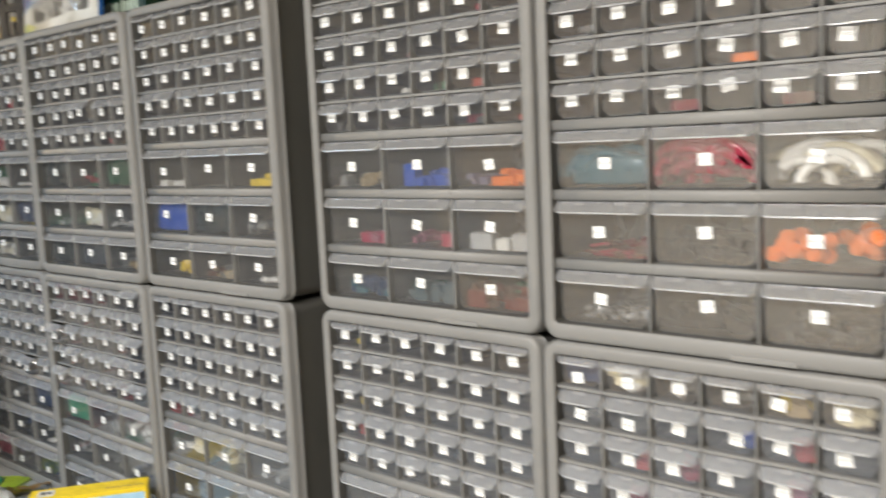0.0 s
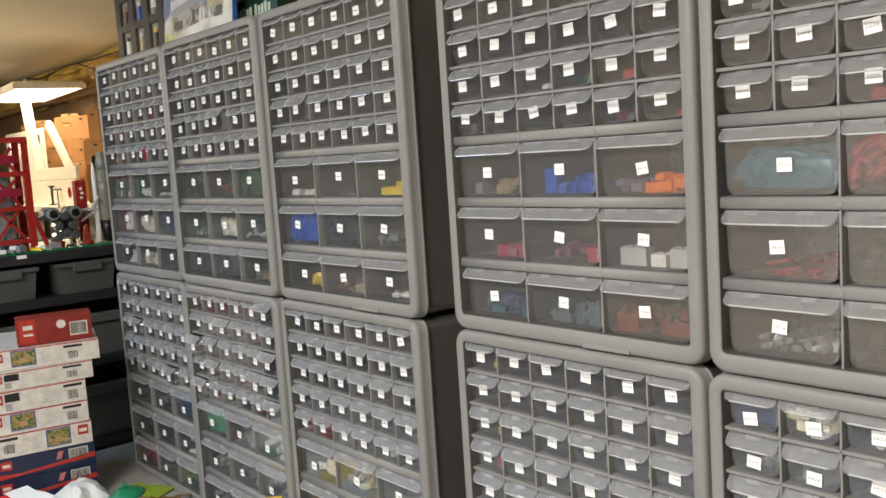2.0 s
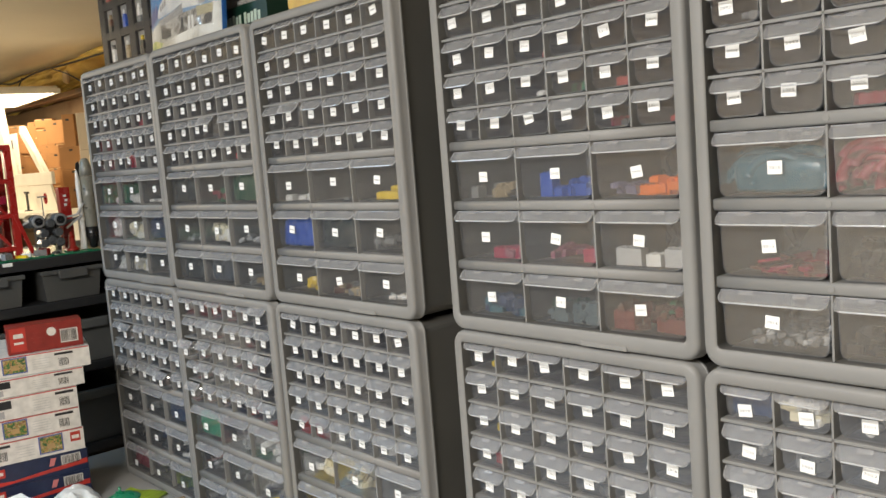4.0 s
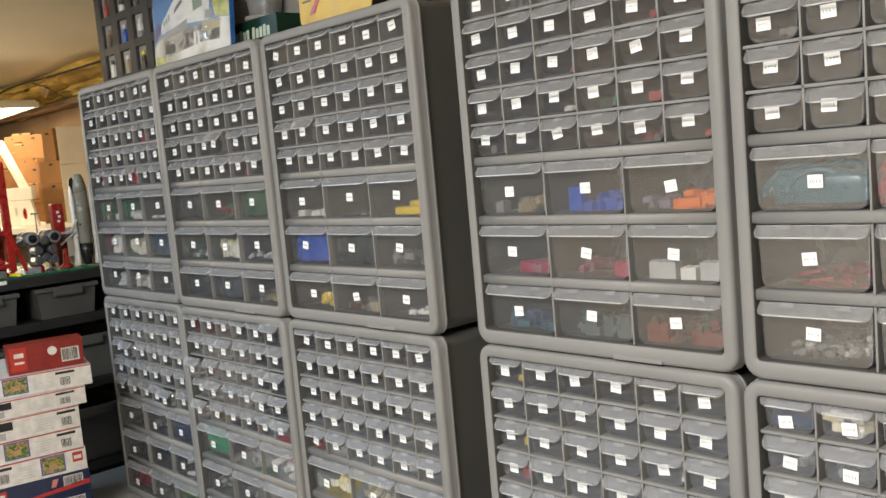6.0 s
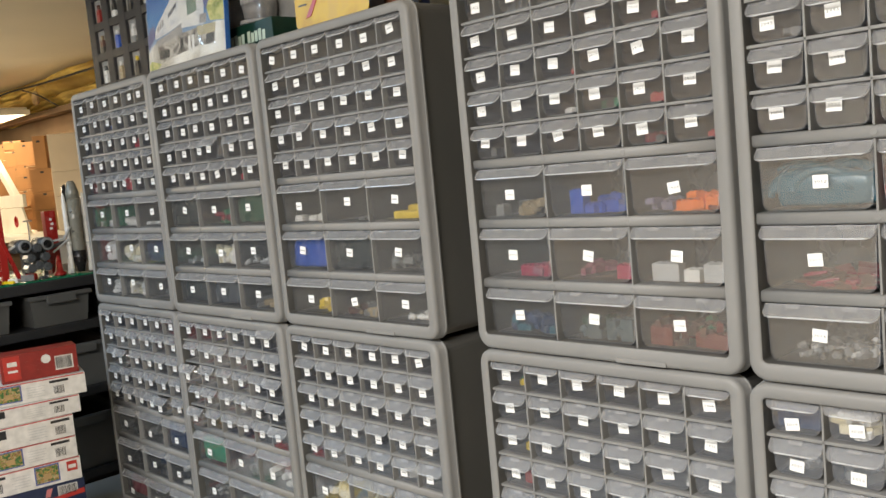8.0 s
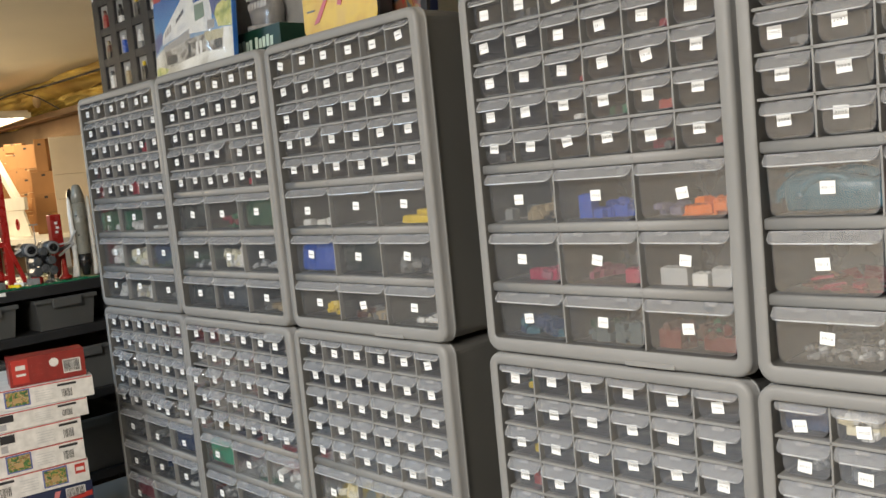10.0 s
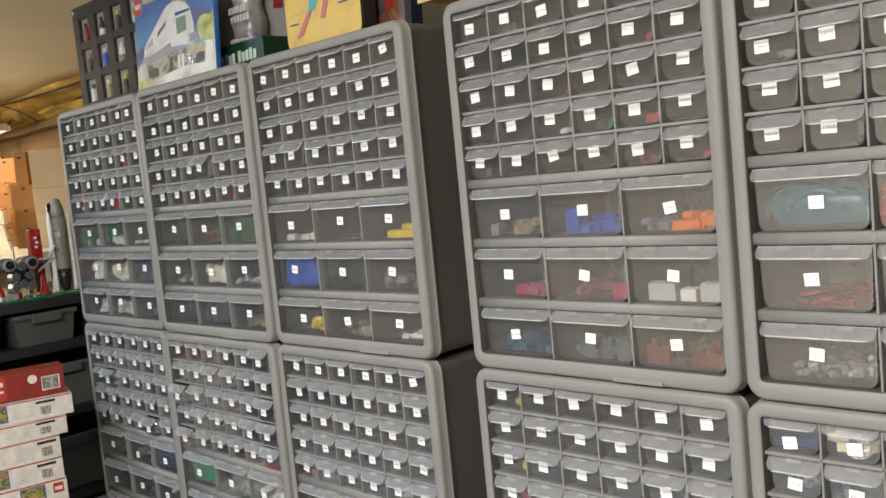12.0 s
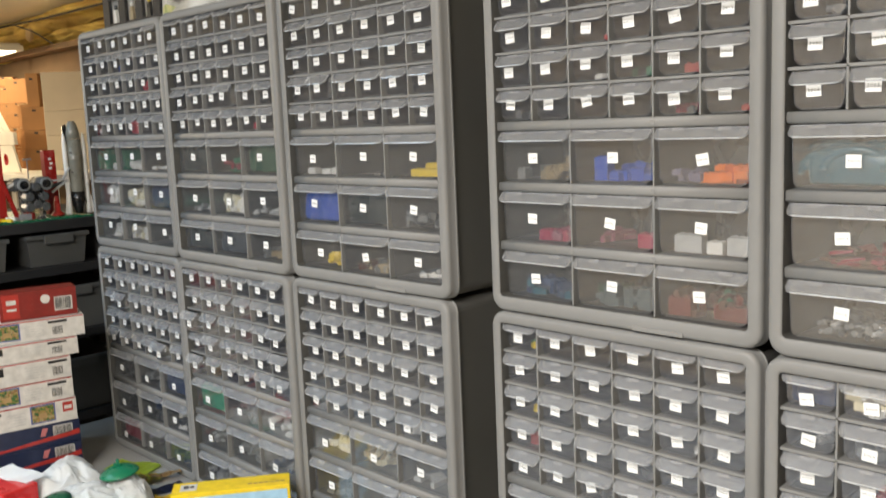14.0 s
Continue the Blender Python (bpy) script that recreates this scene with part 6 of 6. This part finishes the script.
for y, z in ((-0.022, 0.068), (0.022, 0.068), (0.0, 0.098), (-0.024, 0.036), (0.024, 0.036), (0.0, 0.044)):
    bm = bmesh.new()
    tube(bm, pose(0.016, y, z, 0, 90, 0), 0.0165, 0.0150, 0, 0.030, 8)
    lathe(bm, pose(0.016, y, z, 0, 90, 0), [(0.0105, 0.0302), (0.0150, 0.0302), (0.0140, 0.0345), (0.0110, 0.0345)], 8)
    thruster = part("thruster", bm, ABS["dark_grey"], ship, "dark grey eight-sided thruster")
    bm = bmesh.new()
    tube(bm, pose(0.016, y, z, 0, 90, 0), 0.0100, 0.0090, 0.0302, 0.032, 8)
    part("nozzle", bm, ABS["black"], thruster, "black nozzle")
bm = bmesh.new()
tube(bm, pose(-0.01, 0.0, 0.120), 0.0022, 0.0018, 0, 0.062, 8)
block(bm, -0.014, -0.006, -0.013, 0.013, 0.180, 0.185, bevel=0.001)
part("antenna", bm, ABS["grey"], ship)

for y0, z0, y1, z1 in ((0.05, 0.110, 0.096, 0.114), (0.096, 0.112, 0.122, 0.150), (0.060, 0.075, 0.112, 0.112), (-0.05, 0.112, -0.075, 0.100)):
    bm = bmesh.new()
    length = math.hypot(y1 - y0, z1 - z0)
    block(bm, -0.004, 0.004, 0, length, -0.003, 0.003, pose(0.012, y0, z0, math.degrees(math.atan2(z1 - z0, y1 - y0)), 0, 0), bevel=0.001)
    part("arm", bm, ABS["light_grey"], ship, "pale grey arm")

# small red canister, red cone and loose parts
can = empty("toy_fire_canister", pose(-2.18, 0.0925, BASE), "red toy canister with pale printed marks", "toy")
bm = bmesh.new()
block(bm, -0.014, 0.014, -0.0155, 0.0155, 0.0, 0.182, bevel=0.002)
part("case", bm, ABS["red"], can)
for k in range(3):
    bm = bmesh.new()
    block(bm, 0.0142, 0.0148, -0.005 + 0.003 * (k % 2), 0.003 + 0.003 * (k % 2), 0.128 + k * 0.013, 0.135 + k * 0.013)
    part("printed_mark", bm, PAPER, can, "pale printed mark")
bm = bmesh.new()
lathe(bm, Matrix(), [(0.018, 0), (0.018, 0.006), (0.010, 0.012), (0.006, 0.05), (0.002, 0.056)], 16)
ob = tagged(part("toy_cone", bm, ABS["red"]), "small red toy cone on the baseplate", "toy")
ob.matrix_world = pose(-2.11, 0.078, BASE)
rnd = random.Random(77)
for k in range(26):
    colour = rnd.choice(("grey", "light_grey", "dark_grey", "white", "red", "grey", "yellow"))
    bm = bmesh.new()
    brick(bm, Matrix(), rnd.choice((1, 2, 2)), rnd.choice((2, 3, 4)), rnd.choice((0.006, 0.0096, 0.016)))
    ob = tagged(part("toy_brick", bm, ABS[colour]), colour.replace("_", " ") + " toy brick lying on the green baseplate", "toy brick", "loose bricks on the shelf")
    ob.matrix_world = pose(-2.076 - 0.012 * (k % 3), -0.33 + k * 0.0145 + rnd.uniform(-0.004, 0.004), BASE, 0, 0, rnd.uniform(0, 180))

# red gantry tower
gan = empty("toy_gantry_tower", pose(-2.16, -0.122, BASE), "tall red toy gantry tower on the baseplate", "toy")
for y in (-0.055, 0.055):
    for x in (-0.045, 0.045):
        bm = bmesh.new()
        block(bm, -0.009, 0.009, -0.009, 0.009, 0, 0.306, pose(x, y, 0), bevel=0.001)
        part("column", bm, ABS["red"], gan)
for z in (0.02, 0.110, 0.205, 0.298):
    for q in ((-0.053, 0.053, -0.063, -0.047), (-0.053, 0.053, 0.047, 0.063), (0.037, 0.053, -0.0468, 0.0468), (-0.053, -0.037, -0.0468, 0.0468)):
        bm = bmesh.new()
        block(bm, q[0] + 0.0005, q[1] + 0.0005, *q[2:], z, z + 0.013, bevel=0.001)
        part("crossbeam", bm, ABS["red"], gan)
for s in (-1, 1):
    bm = bmesh.new()
    block(bm, -0.006, 0.006, -0.005, 0.005, 0, 0.125, pose(0.052, s * 0.092, 0, s * 18, 0, 0), bevel=0.001)
    part("brace", bm, ABS["red"], gan)
for z in (0.034, 0.119, 0.209):
    for s in (-1, 1):
        bm = bmesh.new()
        block(bm, -0.003, 0.003, -0.004, 0.004, 0, 0.094, pose(0.046, -s * 0.036, z, s * 38 * -1, 0, 0), bevel=0.0008)
        part("lattice_bar", bm, ABS["red"], gan)
for z, w_ in ((0.15, 0.034), (0.24, 0.028)):
    bm = bmesh.new()
    block(bm, 0.0536, 0.060, -w_, w_, z, z + 0.022, bevel=0.001)
    part("platform_panel", bm, ABS["dark_red"], gan)
bm = bmesh.new()
lathe(bm, pose(0, 0, 0), [(0.026, 0.035), (0.030, 0.05), (0.030, 0.20), (0.022, 0.235), (0.008, 0.25)], 20)
ob = tagged(part("toy_capsule", bm, ABS["grey"]), "grey toy capsule hanging inside a red gantry", "toy")
ob.matrix_world = pose(-2.16, -0.122, BASE - 0.035)

# ---- far end of the basement ----
def batt(x0, x1, z0, z1, seed, out, words):
    """A sagging length of glass wool along the top of the wall."""
    bm = bmesh.new()
    nx, nz = 320, 20
    grid = []
    for i in range(nx + 1):
        col = []
        for j in range(nz + 1):
            a, b = i / nx, j / nz
            x, z = x0 + (x1 - x0) * a, z0 + (z1 - z0) * b
            p = Vector((x * 1.1, b * 1.4 + seed, seed * 2.0))
            bulge = out * math.sin(math.pi * min(1, b * 0.93 + 0.05)) ** 0.6
            bulge *= 0.75 + 0.5 * noise.noise(p) + 0.25 * noise.noise(p * 3.1) + 0.12 * noise.noise(p * 9)
            sag = -0.055 * (1 - b) * (0.5 + noise.noise(Vector((x * 0.9, seed, 0)))) - 0.03 * (1 - b) * noise.noise(Vector((x * 4, seed, 3)))
            col.append(bm.verts.new((x, 1.495 - max(0.004, bulge), z + sag)))
        grid.append(col)
    for a, b in zip(grid, grid[1:]):
        for j in range(nz):
            bm.faces.new((a[j], a[j + 1], b[j + 1], b[j])).smooth = True
    bmesh.ops.solidify(bm, geom=bm.faces[:], thickness=0.02)
    return tagged(part("insulation_batt", bm, FLUFF), words, "insulation", "glass wool along the wall")


batt(-9.9, -2.4, 2.165, FAR_TOP - 0.004, 0.4, 0.20, "yellow glass wool sagging along the wall top")
batt(-9.9, -2.4, 2.075, 2.165, 6.3, 0.15, "brownish yellow glass wool under a thicker layer")

# workbench under the lamp
far_bench = empty("far_bench", pose(0, 0, 0), "white topped workbench under a bright lamp", "table")
bm = bmesh.new()
block(bm, -7.4, -4.2, 0.86, 1.46, 1.288, 1.325, bevel=0.004)
part("bench_top", bm, POST, far_bench)
for x in (-7.3, -6.1, -4.35):
    bm = bmesh.new()
    block(bm, x - 0.04, x + 0.04, 1.36, 1.44, 0, 1.2875)
    part("bench_leg", bm, POST, far_bench)
    bm = bmesh.new()
    block(bm, x - 0.04, x + 0.04, 0.88, 0.96, 0, 1.2875)
    part("bench_leg", bm, POST, far_bench)
rack = empty("lamp_stand", pose(0, 0, 0), "white painted timber stand with a crossbeam and brace", "stand")
bm = bmesh.new()
block(bm, -0.025, 0.025, -0.025, 0.025, 0.002, 0.697, pose(-5.745, 1.025, 1.3255, 2.5, -4, 12), bevel=0.003)
part("post", bm, POST, rack)
bm = bmesh.new()
block(bm, -6.2, -4.94, 0.985, 1.005, 1.478, 1.552, bevel=0.003)
part("crossbeam", bm, POST, rack)
bm = bmesh.new()
block(bm, -0.024, 0.024, -0.018, 0.018, 0, 0.46, pose(-5.16, 1.03, 1.53, 0, -49, 0), bevel=0.003)
part("brace", bm, POST, rack)
bm = bmesh.new()
slab(bm, [(-5.95, 1.326), (-4.90, 1.326), (-4.985, 1.476), (-5.95, 1.476)], 0.012, face_of(1.000))
part("side_board", bm, POST, rack)
bm = bmesh.new()
lathe(bm, face_of(0.9878) @ pose(-5.10, 1.395, 0), [(0.030, 0.0), (0.034, 0.0), (0.034, 0.0008), (0.030, 0.0008)], 24)
tube(bm, face_of(0.9878) @ pose(-5.10, 1.395, 0), 0.010, 0.010, 0, 0.0008, 12)
part("printed_ring", bm, ABS["red"], rack, "red printed ring")
for x in (-6.1, -5.6):
    bm = bmesh.new()
    block(bm, x - 0.02, x + 0.02, 1.006, 1.046, 1.3255, 1.545, bevel=0.003)
    part("short_post", bm, POST, rack)

# lamp panel that lights the bench
LAMP = mat("lit_lamp_diffuser")[0]
LAMP.node_tree.nodes["Principled BSDF"].inputs["Emission Color"].default_value = (1.0, 0.86, 0.62, 1)
LAMP.node_tree.nodes["Principled BSDF"].inputs["Emission Strength"].default_value = 7.0
lamp = empty("panel_lamp", pose(-5.74, 1.01, 2.026, 0, 0, -4), "lit flat panel lamp on a white timber post", "lamp")
bm = bmesh.new()
block(bm, -0.525, 0.525, -0.19, 0.19, 0.0045, 0.010)
part("diffuser", bm, LAMP, lamp, "glowing warm white diffuser")
bm = bmesh.new()
for q in ((-0.545, -0.526, -0.21, 0.21), (0.526, 0.545, -0.21, 0.21), (-0.5255, 0.5255, -0.21, -0.191), (-0.5255, 0.5255, 0.191, 0.21)):
    block(bm, *q, 0.0, 0.030, bevel=0.002)
block(bm, -0.53, 0.53, -0.20, 0.20, 0.0305, 0.045, bevel=0.004)
part("housing", bm, POST, lamp)
for x in (-0.32, -0.14, 0.2, 0.34, 0.46):
    bm = bmesh.new()
    tube(bm, pose(x, -0.12, 0), 0.014, 0.010, 0.0455, 0.062, 12)
    part("housing_knob", bm, SILVER, lamp)


def carton(x, y, z, w, d, h, turn, material, words, tape=True):
    c = empty("carton", pose(x, y, z, 0, 0, turn), words, "box", "cartons along the wall")
    bm = bmesh.new()
    block(bm, -w / 2, w / 2, -d / 2, d / 2, 0, h, bevel=0.003)
    part("carton_body", bm, material, c)
    if material == CARD:
        bm = bmesh.new()
        block(bm, -0.012, 0.008, -d / 2 - 0.0006, -d / 2 - 0.0001, h * 0.80, h * 0.80 + 0.012)
        part("hand_hole", bm, P_BLACK, c, "dark hand hole")
    if tape:
        bm = bmesh.new()
        block(bm, -w / 2 + 0.004, w / 2 - 0.004, -d / 2 - 0.0006, -d / 2 - 0.0001, h * 0.86, h * 0.90)
        part("tape", bm, WOOD, c, "pale tape")
    return c


rnd = random.Random(5)
BENCH_TOP = 1.3252
for k in range(13):
    x, z = -6.66 + k * 0.127, BENCH_TOP
    top = 1.90 if k < 9 else 1.725
    while z < top - 0.05:
        h = min(rnd.choice((0.065, 0.085, 0.11, 0.15)), top + rnd.uniform(-0.012, 0.012) - z)
        carton(x + rnd.uniform(-0.006, 0.006), 1.29 + rnd.uniform(-0.04, 0.03), z, 0.128 + rnd.uniform(-0.016, 0.010), 0.085, h, 48 + rnd.uniform(-6, 6), CARD, "brown cardboard carton stacked against the wall", rnd.random() < 0.4)
        z += h + 0.0006
z = BENCH_TOP
for h in (0.196, 0.139, 0.214):
    carton(-4.81, 1.315, z, 0.35, 0.18, h, 62 + rnd.uniform(-0.8, 0.8), CREAM_CARD, "wide cream cardboard carton stacked against the wall", False)
    z += h + 0.0006
z = BENCH_TOP
for w, h in ((0.15, 0.125), (0.14, 0.105), (0.15, 0.135), (0.07, 0.19)):
    carton(-5.03, 1.165, z, w, 0.09, h, 50, CARD, "brown cardboard carton stacked beside wide cream cartons", False)
    z += h + 0.0006
sign = empty("printed_board", pose(-6.3, 1.09, 1.3255), "white printed board leaning behind the lamp stand", "sign")
bm = bmesh.new()
block(bm, -0.45, 0.45, 0, 0.012, 0, 0.50)
part("board", bm, BOARD_WHITE, sign)
for k in range(5):
    bm = bmesh.new()
    block(bm, 0.02 + k * 0.075, 0.075 + k * 0.075, -0.001, -0.0002, 0.40, 0.46)
    part("lettering_bar", bm, P_NAVY, sign, "dark lettering bar")
tool = empty("clamp_stand", pose(-5.25, 0.93, 1.3255), "small dark clamp stand on the far bench", "tool")
bm = bmesh.new()
tube(bm, Matrix(), 0.007, 0.007, 0, 0.105, 10)
block(bm, -0.03, 0.03, -0.008, 0.008, 0.1052, 0.118, bevel=0.002)
tube(bm, Matrix(), 0.025, 0.02, -0.0, 0.006, 14)
part("stand_rod", bm, BLACK, tool)


# slack cables along the glass wool, and a dark strip for the shade under it
def cable(points, r, words):
    cu = bpy.data.curves.new("cable", "CURVE")
    cu.dimensions, cu.bevel_depth, cu.bevel_resolution, cu.resolution_u = "3D", r, 2, 6
    s = cu.splines.new("BEZIER")
    s.bezier_points.add(len(points) - 1)
    for b, p in zip(s.bezier_points, points):
        b.co, b.handle_left_type, b.handle_right_type = p, "AUTO", "AUTO"
    cu.materials.append(BLACK)
    return tagged(new("cable", cu), words, "cable", "cables along the wall top")


cable([(-7.6, 1.18, 2.19), (-6.9, 1.17, 2.155), (-6.4, 1.17, 2.20), (-6.0, 1.16, 2.165), (-5.5, 1.16, 2.185), (-4.9, 1.17, 2.175), (-3.6, 1.17, 2.17), (-2.5, 1.17, 2.19)], 0.006, "dark slack cable running along the glass wool")
cable([(-6.3, 1.16, 2.19), (-6.2, 1.15, 2.11), (-6.0, 1.15, 2.09), (-5.85, 1.15, 2.13), (-5.8, 1.16, 2.18)], 0.004, "dark looped cable hanging at the glass wool")
cable([(-5.2, 1.16, 2.17), (-5.0, 1.17, 2.12), (-4.75, 1.18, 2.03)], 0.004, "dark cable end drooping from the glass wool")
bm = bmesh.new()
lathe(bm, pose(-5.28, 1.262, 2.130, 90, 0, 0), [(0.022, -0.010), (0.036, -0.012), (0.042, 0.0), (0.036, 0.012), (0.022, 0.010)], 24)
tagged(part("cable_coil", bm, WOOD), "small tan coil of cord hung on the glass wool", "cable coil")
batten = bmesh.new()
block(batten, -9.8, -2.4, 1.34, 1.42, 2.030, 2.066, bevel=0.003)
tagged(part("wool_shade_strip", batten, BROWNWALL), "dark brown strip standing in for shade under the glass wool", "batten")
